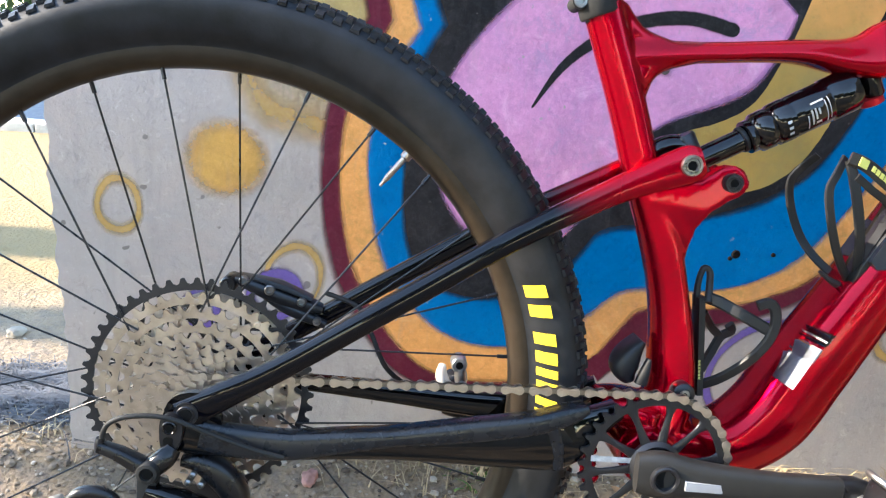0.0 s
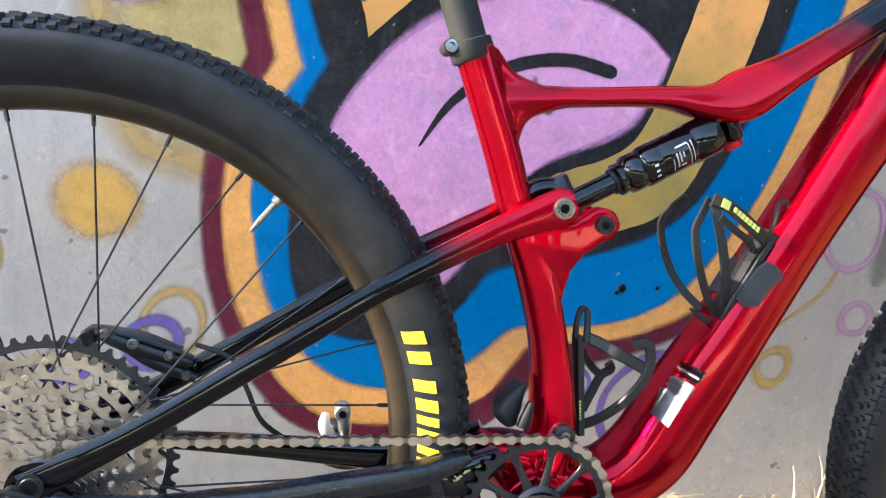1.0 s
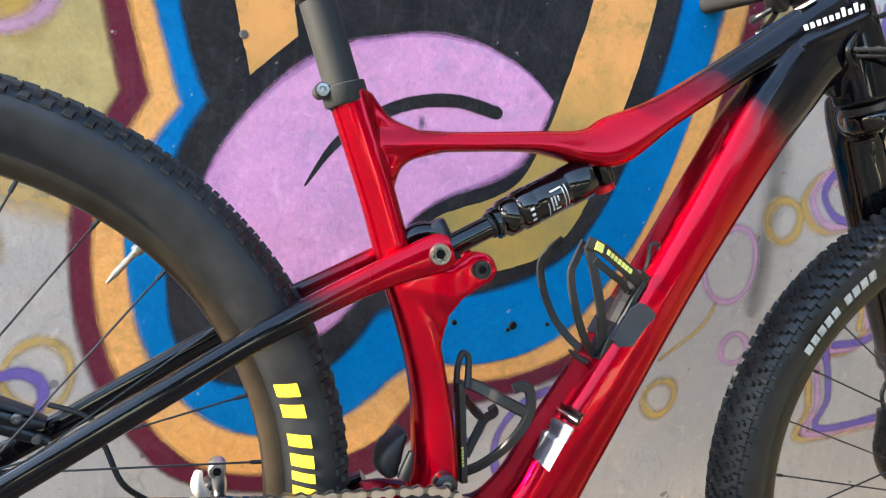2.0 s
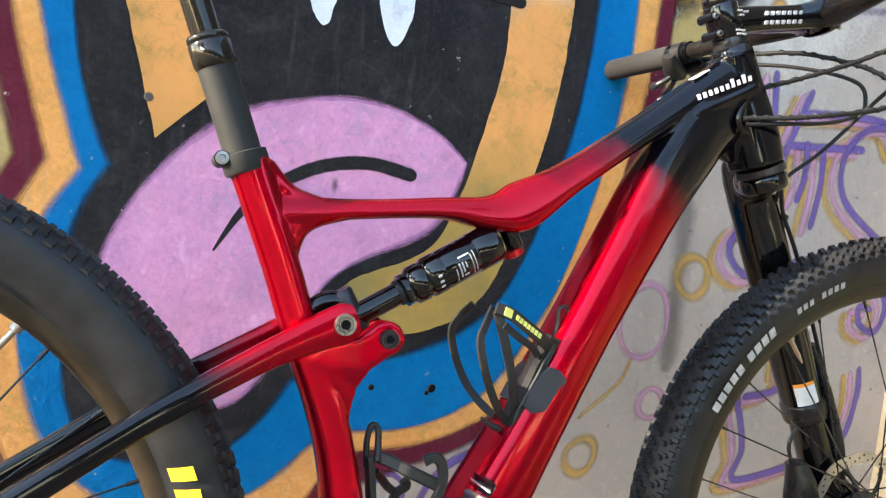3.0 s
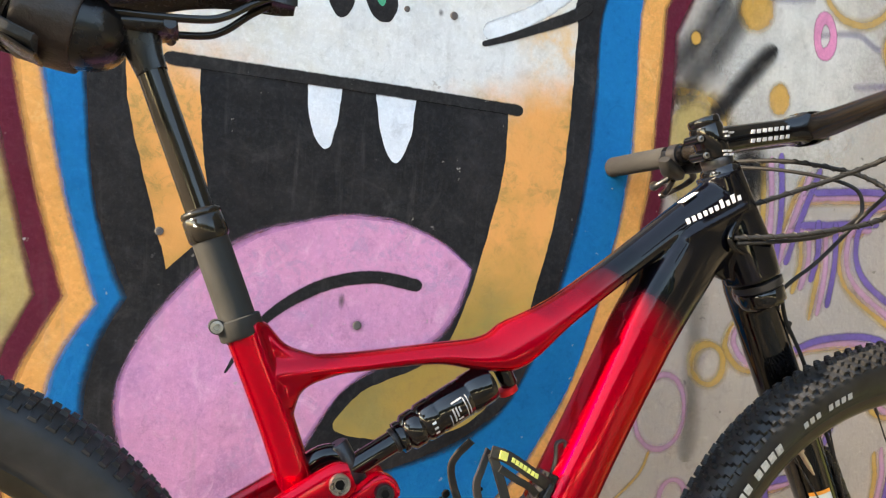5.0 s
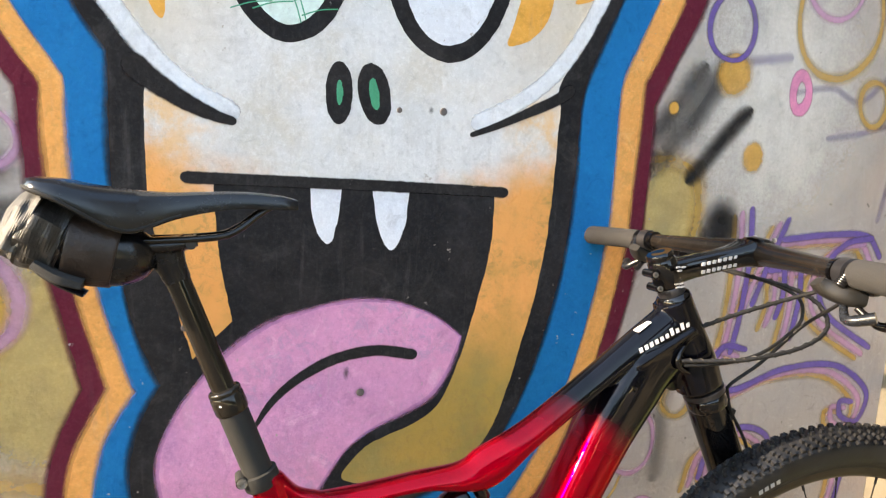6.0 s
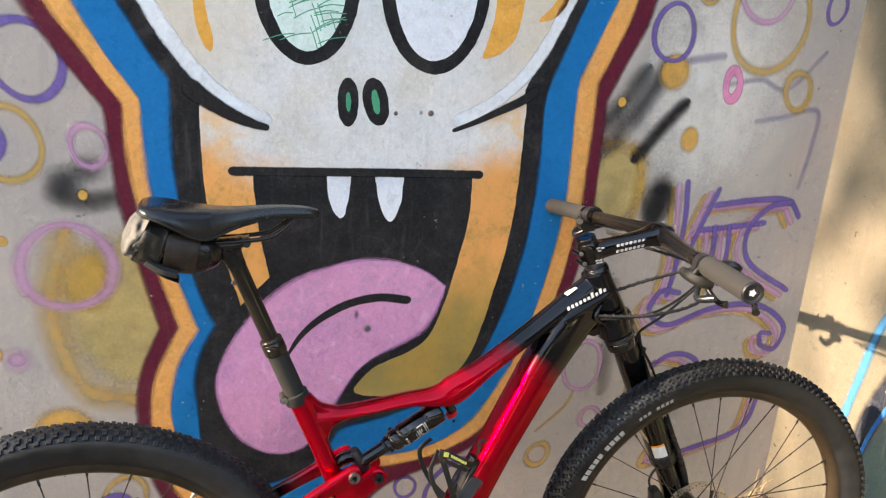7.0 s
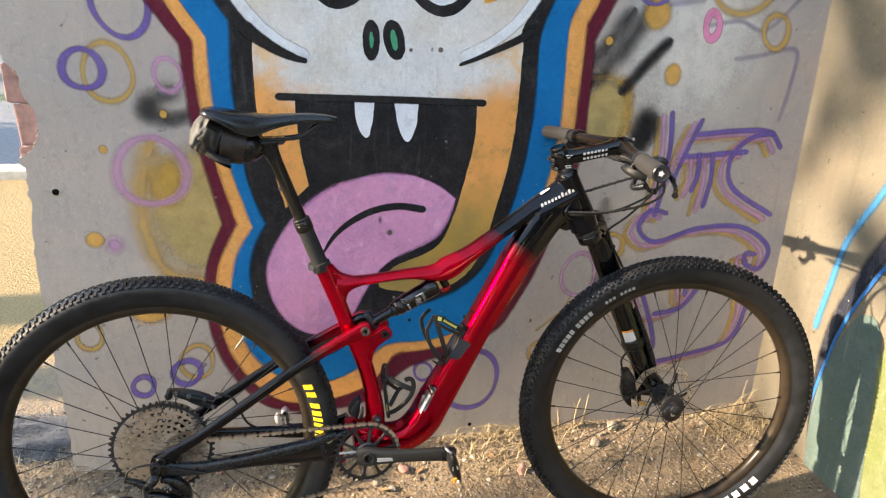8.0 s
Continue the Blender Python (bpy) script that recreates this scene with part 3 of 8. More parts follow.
def build_mural_wall():
    rnd = random.Random(5)
    edge = []
    for i in range(170):
        z = -0.1 + i * 2.7 / 169
        edge.append((-0.322 + 0.005 * math.sin(z * 9.0) + 0.010 * noise.noise(Vector((0, 0, z * 16))) + rnd.uniform(-0.003, 0.003), z))
    edge = [p for p in edge if not 0.88 < p[1] < 1.13]
    at = next(i for i, p in enumerate(edge) if p[1] > 1.0)
    edge[at:at] = [(-0.327, 0.885), (-0.324, 0.897), (-0.312, 0.903), (-0.297, 0.914), (-0.285, 0.928), (-0.278, 0.945), (-0.274, 0.966), (-0.276, 1.003), (-0.283, 1.016), (-0.290, 1.027), (-0.296, 1.04), (-0.299, 1.06), (-0.297, 1.078), (-0.302, 1.093), (-0.315, 1.104), (-0.325, 1.116)]
    bm = bmesh.new()
    plate(bm, [(1.71, -0.1), (1.71, 2.6)] + list(reversed(edge)), 0.0, 0.016)
    wall = part("wall_1", bm, M["plaster"], None, smooth=False)
    tagged(wall, "grey plastered wall with a chipped free end and a large painted mural", "wall", kind="structure")
    bm = bmesh.new()
    box(bm, (2.02, 0.17, 2.7), pose(0.702, 0.1025, 1.25))
    part("wall_core", bm, M["plaster"], wall, smooth=False)
    for z, h, x in ((0.905, 0.036, -0.294), (0.973, 0.092, -0.291), (1.066, 0.086, -0.304)):
        bm = bmesh.new()
        box(bm, (0.052, 0.014, h), pose(x, 0.0105, z), 0.003)
        for v in bm.verts:
            v.co += Vector((rnd.uniform(-1, 1), 0, rnd.uniform(-1, 1))) * 0.003
        part("brick", bm, M["brick"], wall, smooth=False)
    # crumbs of mortar and plaster along the break
    line = spline([(x, 0.0, z) for x, z in ((-0.312, 1.150), (-0.300, 1.120), (-0.298, 1.085), (-0.299, 1.050), (-0.288, 1.025), (-0.276, 1.000), (-0.274, 0.965), (-0.278, 0.945), (-0.290, 0.922), (-0.315, 0.902))], 14)
    bm = bmesh.new()
    for q in line:
        for _ in range(rnd.choice((0, 1, 1, 2, 4))):
            r = rnd.uniform(0.0008, 0.0038)
            c = q + Vector((rnd.gauss(0.001, 0.004), rnd.uniform(0.003, 0.012), rnd.gauss(0, 0.004)))
            bmesh.ops.create_icosphere(bm, subdivisions=1, radius=1, matrix=Matrix.Translation(c) @ Euler((rnd.uniform(0, 6), rnd.uniform(0, 6), 0)).to_matrix().to_4x4() @ Matrix.Diagonal((r, r * 0.7, r * 0.8, 1)))
    tagged(part("mortar_crumbs", bm, M["mortar"], wall, smooth=False), kind="stuff")
    return wall


wall = build_mural_wall()

MAROON = [(-0.15, 1.50), (-0.08, 1.36), (-0.022, 1.257), (0.017, 1.196), (0.046, 1.156), (0.052, 1.087), (0.056, 0.993), (0.081, 0.876), (0.113, 0.724), (0.076, 0.646),
    (0.060, 0.58), (0.056, 0.51), (0.063, 0.427), (0.084, 0.35), (0.124, 0.271), (0.171, 0.208), (0.222, 0.181), (0.299, 0.167), (0.40, 0.17), (0.488, 0.19), (0.522, 0.229),
    (0.575, 0.285), (0.659, 0.31), (0.728, 0.325), (0.80, 0.36), (0.853, 0.40), (0.913, 0.506), (0.989, 0.681), (1.027, 0.81), (1.045, 0.95), (1.047, 1.084), (1.045, 1.181),
    (1.08, 1.254), (1.122, 1.332), (1.143, 1.418), (1.17, 1.52)]
APRICOT = [(-0.11, 1.50), (-0.05, 1.38), (-0.017, 1.314), (0.016, 1.263), (0.049, 1.205), (0.078, 1.163), (0.079, 1.095), (0.085, 1.021), (0.103, 0.92), (0.120, 0.838),
    (0.150, 0.722), (0.108, 0.643), (0.088, 0.578), (0.083, 0.50), (0.093, 0.429), (0.12, 0.343), (0.168, 0.265), (0.224, 0.211), (0.287, 0.197), (0.359, 0.198), (0.48, 0.236),
    (0.517, 0.296), (0.545, 0.337), (0.635, 0.338), (0.714, 0.352), (0.795, 0.388), (0.853, 0.45), (0.891, 0.507), (0.957, 0.67), (0.989, 0.796), (1.012, 0.955), (1.017, 1.141),
    (1.018, 1.219), (1.051, 1.285), (1.081, 1.351), (1.098, 1.415), (1.12, 1.52)]
BLUE = [(-0.06, 1.50), (0.011, 1.34), (0.033, 1.293), (0.064, 1.236), (0.107, 1.172), (0.110, 1.095), (0.116, 1.002), (0.147, 0.842), (0.174, 0.755), (0.188, 0.713),
    (0.146, 0.649), (0.127, 0.573), (0.121, 0.53), (0.125, 0.49), (0.141, 0.415), (0.171, 0.347), (0.227, 0.287), (0.282, 0.259), (0.353, 0.255), (0.42, 0.28), (0.466, 0.315),
    (0.507, 0.36), (0.554, 0.368), (0.631, 0.365), (0.704, 0.38), (0.768, 0.415), (0.812, 0.469), (0.864, 0.553), (0.898, 0.62), (0.929, 0.724), (0.957, 0.847), (0.971, 0.967),
    (0.972, 1.084), (0.972, 1.195), (0.975, 1.233), (1.02, 1.326), (1.057, 1.412), (1.09, 1.52)]
BLACK = [(0.0, 1.50), (0.079, 1.345), (0.128, 1.255), (0.160, 1.209), (0.159, 1.086), (0.162, 0.993), (0.174, 0.85), (0.197, 0.775), (0.220, 0.722), (0.190, 0.67),
    (0.172, 0.60), (0.175, 0.53), (0.175, 0.477), (0.183, 0.419), (0.199, 0.376), (0.231, 0.342), (0.302, 0.328), (0.386, 0.350), (0.436, 0.401), (0.467, 0.456), (0.568, 0.467),
    (0.636, 0.484), (0.708, 0.513), (0.771, 0.556), (0.816, 0.632), (0.851, 0.735), (0.882, 0.865), (0.894, 0.966), (0.898, 1.075), (0.899, 1.180), (0.908, 1.222), (0.951, 1.328),
    (0.985, 1.406), (1.03, 1.50)]
FACE = [(0.05, 1.46), (0.111, 1.346), (0.146, 1.282), (0.197, 1.214), (0.213, 1.19), (0.205, 1.151), (0.206, 0.99), (0.232, 0.888), (0.266, 0.76), (0.324, 0.818),
    (0.305, 0.914), (0.297, 1.03), (0.749, 1.023), (0.747, 0.917), (0.722, 0.813), (0.707, 0.754), (0.675, 0.662), (0.637, 0.626), (0.542, 0.594), (0.50, 0.55), (0.50, 0.53),
    (0.562, 0.517), (0.607, 0.511), (0.652, 0.512), (0.724, 0.54), (0.766, 0.59), (0.79, 0.655), (0.812, 0.735), (0.845, 0.878), (0.856, 1.0), (0.859, 1.169), (0.850, 1.203),
    (0.908, 1.29), (0.942, 1.364), (0.97, 1.43), (0.98, 1.48)]
TONGUE = [(0.699, 0.774), (0.651, 0.812), (0.582, 0.838), (0.495, 0.843), (0.39, 0.814), (0.316, 0.765), (0.250, 0.688), (0.218, 0.617), (0.214, 0.565), (0.230, 0.499),
    (0.261, 0.447), (0.305, 0.414), (0.351, 0.403), (0.391, 0.415), (0.428, 0.462), (0.448, 0.505), (0.475, 0.550), (0.507, 0.595), (0.558, 0.629), (0.605, 0.648), (0.652, 0.674), (0.681, 0.719)]


def build_mural():
    g = 0.0004
    painted_shape("painted_band", MAROON, M["maroon"], 3 * g, (4, 8, 31), wall, "maroon outer band")
    painted_shape("painted_band", APRICOT, M["orange"], 4 * g, (5, 10, 32), wall, "apricot band")
    painted_shape("painted_band", BLUE, M["blue"], 5 * g, (4, 9, 33), wall, "blue band")
    painted_shape("painted_field", BLACK, M["black"], 6 * g, (3, 8), wall, "black field")
    painted_shape("painted_field", FACE, M["face"], 7 * g, (5, 8, 9, 11, 12, 30), wall, "white and apricot field")
    painted_shape("painted_lobe", TONGUE, M["pink"], 8 * g, (0,), wall, "pink rounded shape")
    for pts, keep, m, k in ((MAROON, (4, 8, 31), "e_maroon", 2.6), (APRICOT, (5, 10, 32), "e_orange", 3.5), (BLUE, (4, 9, 33), "e_blue", 4.5), (BLACK, (3, 8), "e_black", 5.5), (TONGUE, (0,), "e_pink", 7.5)):
        soft_edge("painted_line", pts, 0.021, M[m], k * g, keep, wall)
    for pts in ([(0.10, 1.40), (0.126, 1.343), (0.16, 1.282), (0.21, 1.214), (0.262, 1.168), (0.32, 1.137)], [(0.975, 1.46), (0.948, 1.405), (0.926, 1.358), (0.892, 1.29), (0.843, 1.222), (0.78, 1.172), (0.715, 1.138)]):
        stroke("painted_line", pts, 0.034, M["s_white"], 8 * g, wall)
    stroke("painted_line", [(0.196, 1.190), (0.212, 1.177), (0.255, 1.149), (0.299, 1.129), (0.323, 1.122)], 0.042, M["s_black_hard"], 9 * g, wall, 0.016)
    stroke("painted_line", [(0.872, 1.195), (0.850, 1.180), (0.800, 1.157), (0.745, 1.133), (0.702, 1.117)], 0.026, M["s_black_hard"], 9 * g, wall, 0.010)
    stroke("painted_line", [(0.262, 1.038), (0.42, 1.034), (0.60, 1.029), (0.762, 1.023)], 0.021, M["s_black_hard"], 9 * g, wall)
    stroke("painted_line", [(0.613, 0.748), (0.552, 0.758), (0.486, 0.748), (0.427, 0.719), (0.382, 0.679), (0.347, 0.622)], 0.023, M["s_black_hard"], 9 * g, wall, 0.004)
    painted_shape("painted_tooth", [(0.440, 1.031), (0.489, 1.029), (0.484, 0.975), (0.476, 0.943), (0.465, 0.936), (0.453, 0.949), (0.442, 0.99)], M["white"], 8 * g, (0, 1), wall)
    painted_shape("painted_tooth", [(0.538, 1.028), (0.599, 1.027), (0.595, 0.97), (0.584, 0.934), (0.571, 0.923), (0.556, 0.942), (0.543, 0.985)], M["white"], 8 * g, (0, 1), wall)
    for x, z, rx, rz, gx, gz, tilt in ((0.481, 1.171, 0.021, 0.047, 0.005, 0.019, 0.0), (0.536, 1.172, 0.026, 0.047, 0.008, 0.024, -0.15)):
        for k, (a, b), m in ((8, (rx, rz), "black"), (9, (gx, gz), "green")):
            pts = [(x + a * math.cos(t) - tilt * b * math.sin(t) * -1, z + b * math.sin(t)) for t in (2 * math.pi * i / 20 for i in range(20))]
            painted_shape("painted_oval", pts, M[m], k * g, (), wall)
    for x, z, rx, rz, mat in ((0.404, 1.40, 0.10, 0.162, "mint"), (0.652, 1.405, 0.112, 0.178, "white")):
        for k, d, m in ((8, 0.0, "black"), (9, 0.026, mat)):
            pts = [(x + (rx - d) * math.cos(t), z + (rz - d) * math.sin(t)) for t in (2 * math.pi * i / 28 for i in range(28))]
            painted_shape("painted_oval", pts, M[m], k * g, (), wall)
    rnd = random.Random(3)
    for i in range(34):
        x0, z0 = 0.404 + rnd.uniform(-0.055, 0.05), 1.33 + rnd.uniform(-0.05, 0.08)
        a = rnd.choice((0.25, 0.4, 1.9, 0.1))
        h = rnd.uniform(0.012, 0.03)
        dx, dz = h * math.cos(a), h * math.sin(a)
        stroke("marker_line", [(x0 - dx, z0 - dz), (x0, z0 + 0.003), (x0 + dx, z0 + dz)], 0.0022, M["s_green"], 10 * g, wall)
    painted_shape("painted_flame", [(0.202, 1.40), (0.226, 1.40), (0.224, 1.33), (0.238, 1.275), (0.232, 1.253), (0.218, 1.268), (0.205, 1.31)], M["flame"], 8 * g, (), wall)
    painted_shape("painted_flame", [(0.777, 1.42), (0.776, 1.35), (0.766, 1.30), (0.748, 1.257), (0.79, 1.268), (0.822, 1.30), (0.836, 1.35), (0.838, 1.42)], M["flame"], 8 * g, (), wall)
    painted_shape("painted_flame", [(0.935, 1.43), (0.905, 1.375), (0.862, 1.334), (0.905, 1.343), (0.935, 1.375)], M["flame"], 8 * g, (), wall)

    # rings, dots and sprayed letters on the bare plaster
    R, D = painted_ring, painted_disc
    D("painted_dot", 0.07, 0.76, 0.155, 0.195, M["s_gold_soft"], 1 * g, wall)
    D("painted_dot", -0.012, 0.835, 0.060, 0.085, M["s_gold_haze"], 1.5 * g, wall)
    stroke("painted_line", [(-0.05, 0.90), (-0.076, 0.80), (-0.070, 0.70), (-0.03, 0.60), (0.04, 0.575)], 0.085, M["s_gold_wide"], 1.3 * g, wall)
    stroke("painted_line", [(1.05, 1.085), (1.10, 1.09), (1.15, 1.06), (1.165, 0.99), (1.155, 0.92)], 0.06, M["s_gold_wide"], 1.3 * g, wall)
    D("painted_dot", -0.08, 0.515, 0.07, 0.066, M["s_gold_disc"], 1 * g, wall)
    D("painted_dot", 1.10, 0.99, 0.078, 0.115, M["s_gold_soft"], 1 * g, wall)
    for x, z, rx, rz in ((-0.143, 0.915, 0.013, 0.013), (-0.188, 0.694, 0.027, 0.025), (-0.003, 0.997, 0.011, 0.013), (1.213, 1.247, 0.047, 0.05), (1.088, 1.18, 0.014, 0.015), (1.277, 1.097, 0.031, 0.038)):
        D("painted_dot", x, z, rx, rz, M["s_gold_disc"], 1.5 * g, wall)
    D("painted_dot", -0.144, 0.68, 0.036, 0.036, M["s_pink"], 2 * g, wall)
    for i, (x, z, rx, rz, t, m) in enumerate(((-0.071, 1.235, 0.058, 0.066, 0.021, "s_purple"), (-0.165, 1.098, 0.040, 0.045, 0.024, "s_purple"), (-0.113, 1.09, 0.055, 0.062, 0.012, "s_gold"),
            (0.015, 1.086, 0.031, 0.036, 0.016, "s_pink"), (-0.042, 0.86, 0.075, 0.085, 0.025, "s_pink"), (-0.119, 0.283, 0.027, 0.027, 0.022, "s_purple"), (-0.008, 0.315, 0.036, 0.034, 0.024, "s_purple"),
            (-0.232, 0.438, 0.031, 0.036, 0.013, "s_gold"), (0.02, 0.345, 0.042, 0.046, 0.013, "s_gold"), (1.197, 1.33, 0.048, 0.063, 0.017, "s_purple"), (1.447, 1.375, 0.108, 0.118, 0.017, "s_gold"),
            (1.43, 1.44, 0.075, 0.075, 0.016, "s_pink"), (1.372, 1.222, 0.020, 0.031, 0.027, "s_pink_hot"), (1.561, 1.211, 0.036, 0.044, 0.016, "s_gold"), (1.628, 1.402, 0.026, 0.036, 0.014, "s_purple"),
            (1.27, 1.425, 0.026, 0.03, 0.013, "s_gold"), (0.627, 0.265, 0.026, 0.028, 0.013, "s_purple"), (0.764, 0.225, 0.088, 0.09, 0.022, "s_purple"), (0.969, 0.303, 0.03, 0.03, 0.014, "s_gold"),
            (1.161, 0.622, 0.034, 0.036, 0.016, "s_gold"), (1.069, 0.539, 0.052, 0.062, 0.014, "s_pink"), (1.105, 0.392, 0.026, 0.028, 0.015, "s_pink"))):
        R("painted_ring", x, z, rx, rz, t * {"s_gold": 1.9, "s_pink": 1.5}.get(m, 1.0), M[m], (1.4 if m == "s_gold" else 2) * g + 0.00001 * i, wall)
    tag = ([(1.292, 0.993), (1.30, 0.902), (1.293, 0.787), (1.281, 0.714)], [(1.383, 0.973), (1.348, 0.887), (1.322, 0.812)], [(1.384, 0.938), (1.502, 0.947), (1.597, 0.943), (1.638, 0.902)],
        [(1.358, 0.876), (1.448, 0.882), (1.532, 0.887)], [(1.391, 0.878), (1.395, 0.826), (1.384, 0.782)], [(1.433, 0.875), (1.438, 0.809), (1.428, 0.735)],
        [(1.607, 0.938), (1.54, 0.925), (1.49, 0.865), (1.512, 0.783), (1.647, 0.701)],
        [(1.313, 0.715), (1.264, 0.722), (1.237, 0.672), (1.295, 0.629), (1.424, 0.665), (1.565, 0.663), (1.663, 0.598), (1.65, 0.532), (1.601, 0.545), (1.593, 0.579), (1.621, 0.577)],
        [(1.267, 0.49), (1.314, 0.373), (1.334, 0.297), (1.324, 0.239), (1.463, 0.258), (1.591, 0.296), (1.625, 0.392), (1.621, 0.448)], [(1.328, 0.401), (1.401, 0.414), (1.447, 0.467), (1.461, 0.50)],
        [(1.24, 0.45), (1.26, 0.51), (1.33, 0.545), (1.40, 0.52), (1.415, 0.46)])
    for i, pts in enumerate(tag):
        e = 0.00001 * i
        stroke("painted_line", [(x - 0.022, z - 0.012) for x, z in pts], 0.031, M["s_pink"], 1.5 * g + e, wall)
        stroke("painted_line", [(x - 0.04, z - 0.02) for x, z in pts], 0.031, M["s_gold"], 0.7 * g + e, wall)
        stroke("painted_line", pts, 0.0225, M["s_purple"], 2.3 * g + e, wall)
    stroke("painted_line", [(1.36, 1.222), (1.45, 1.235), (1.53, 1.215), (1.62, 1.30)], 0.02, M["s_purple_thin"], 1 * g, wall)
    stroke("painted_line", [(1.46, 1.14), (1.53, 1.15), (1.63, 1.165), (1.635, 1.08), (1.62, 0.98)], 0.022, M["s_purple_thin"], 1 * g, wall)
    stroke("painted_line", [(1.23, 1.27), (1.33, 1.285)], 0.03, M["s_purple_thin"], 1 * g, wall)
    stroke("painted_line", [(1.15, 1.065), (1.195, 1.119), (1.243, 1.170)], 0.056, M["s_black"], 1.6 * g, wall)
    stroke("painted_line", [(1.06, 1.14), (1.10, 1.19), (1.13, 1.235)], 0.07, M["smoke"], 1.1 * g, wall)
    stroke("painted_line", [(1.07, 1.09), (1.13, 1.16), (1.185, 1.245)], 0.085, M["smoke"], 1.3 * g, wall)
    stroke("painted_line", [(1.127, 0.735), (1.130, 0.66), (1.131, 0.59), (1.131, 0.48)], 0.066, M["haze_black"], 1.4 * g, wall)
    for k, (x, z, r) in enumerate(((1.222, 0.975, 0.055), (1.216, 0.945, 0.055), (1.206, 0.915, 0.045))):
        D("painted_dot", x, z, r, r * 1.1, M["s_black"], 1.4 * g + 0.00002 * k, wall)
    for k, (x, z, rx, rz) in enumerate(((0.010, 1.045, 0.045, 0.040), (-0.030, 1.022, 0.050, 0.045), (-0.038, 0.998, 0.045, 0.040), (0.005, 0.985, 0.055, 0.035), (0.045, 0.990, 0.050, 0.030))):
        D("painted_dot", x, z, rx, rz, M["smoke"], 1.1 * g + 0.00002 * k, wall)
    for x, z, rx, rz in ((0.528, 0.687, 0.013, 0.013), (0.503, 0.722, 0.007, 0.016), (0.650, 1.151, 0.009, 0.009), (0.629, 1.152, 0.006, 0.008), (0.255, 0.811, 0.009, 0.009)):
        D("stain", x, z, rx, rz, M["grime"], 9.5 * g, wall)
    # Broad soft disc, paler than the plaster, right of the mural.
    D("painted_dot", 1.33, 1.22, 0.34, 0.42, M["pale_wash"], 0.4 * g, wall)
    stroke("painted_line", [(0.96, 0.372), (1.03, 0.43), (1.05, 0.47)], 0.012, M["s_gold"], 1 * g, wall)
    for x, z, r, kind in ((0.650, 1.151, 0.0055, 1), (0.577, 1.15, 0.004, 1), (0.528, 0.687, 0.006, 1), (0.255, 0.811, 0.005, 1), (-0.258, 0.816, 0.007, 0), (0.772, 0.075, 0.005, 0), (0.682, 0.427, 0.006, 0), (0.674, 0.42, 0.003, 0), (0.935, 0.405, 0.005, 1), (0.585, 0.43, 0.004, 0), (0.74, 0.43, 0.003, 0)):
        bm = bmesh.new()
        lathe(bm, [(r * 1.15, -0.0025), (r, -0.0048), (r * 0.6, -0.0052), (0.0002, -0.0046)], 14, origin=(x, 0, z))
        part("screw_head" if kind else "wall_hole", bm, M["screw" if kind else "dark_hole"], wall)


M["s_gold_haze"] = spray("hazy gold spray", (0.56, 0.33, 0.07), 0.7, 0.85)
M["s_gold_wide"] = spray("broad gold spray", (0.56, 0.33, 0.07), 1.0, 0.6)
M["grime"] = spray("grey grime", (0.13, 0.11, 0.12), 1.0, 0.7)
M["pale_wash"] = spray("pale soft patch", (0.76, 0.73, 0.69), 0.9, 0.8)
M["smoke"] = spray("thin black spray", (0.03, 0.03, 0.033), 1.0, 0.7)
build_mural()


def build_right_wall():
    bm = bmesh.new()
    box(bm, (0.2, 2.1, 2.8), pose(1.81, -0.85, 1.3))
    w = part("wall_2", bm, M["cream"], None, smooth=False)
    tagged(w, "sunlit cream plastered side wall with blue and green paint", "wall", kind="structure")
    to = lambda y, z: (1.708, y, z)
    dark = lambda y, z: (1.7068, y, z)
    top = lambda y, z: (1.7056, y, z)
    stroke("painted_line", [(-0.36, 0.94), (-0.31, 0.83), (-0.246, 0.70), (-0.222, 0.56), (-0.205, 0.44)], 0.035, M["wall_blue"], 0, w, to=to)
    stroke("painted_line", [(-0.45, 0.88), (-0.37, 0.72), (-0.30, 0.56), (-0.262, 0.42), (-0.26, 0.24), (-0.29, 0.05)], 0.085, M["wall_dark"], 0, w, 0.03, to=dark)
    stroke("painted_line", [(-0.46, 0.80), (-0.37, 0.65), (-0.30, 0.48), (-0.27, 0.34), (-0.25, 0.20)], 0.014, M["wall_deep"], 0, w, to=top)
    bm = bmesh.new()
    fill(bm, [(1.7062, y, z) for y, z in rounded([(-0.265, 0.30), (-0.30, 0.44), (-0.345, 0.54), (-0.40, 0.55), (-0.43, 0.50), (-0.47, 0.20), (-0.50, -0.06), (-0.30, -0.06), (-0.262, 0.14)])])
    flat_part("painted_field", bm, M["wall_teal"], w)
    bm = bmesh.new()
    fill(bm, [(1.7074, y, z) for y, z in rounded([(-0.42, 0.52), (-0.60, 0.60), (-0.80, 0.5), (-0.80, 0.05), (-0.43, 0.05)])])
    flat_part("painted_field", bm, M["wall_lime"], w)
    return w


build_right_wall()


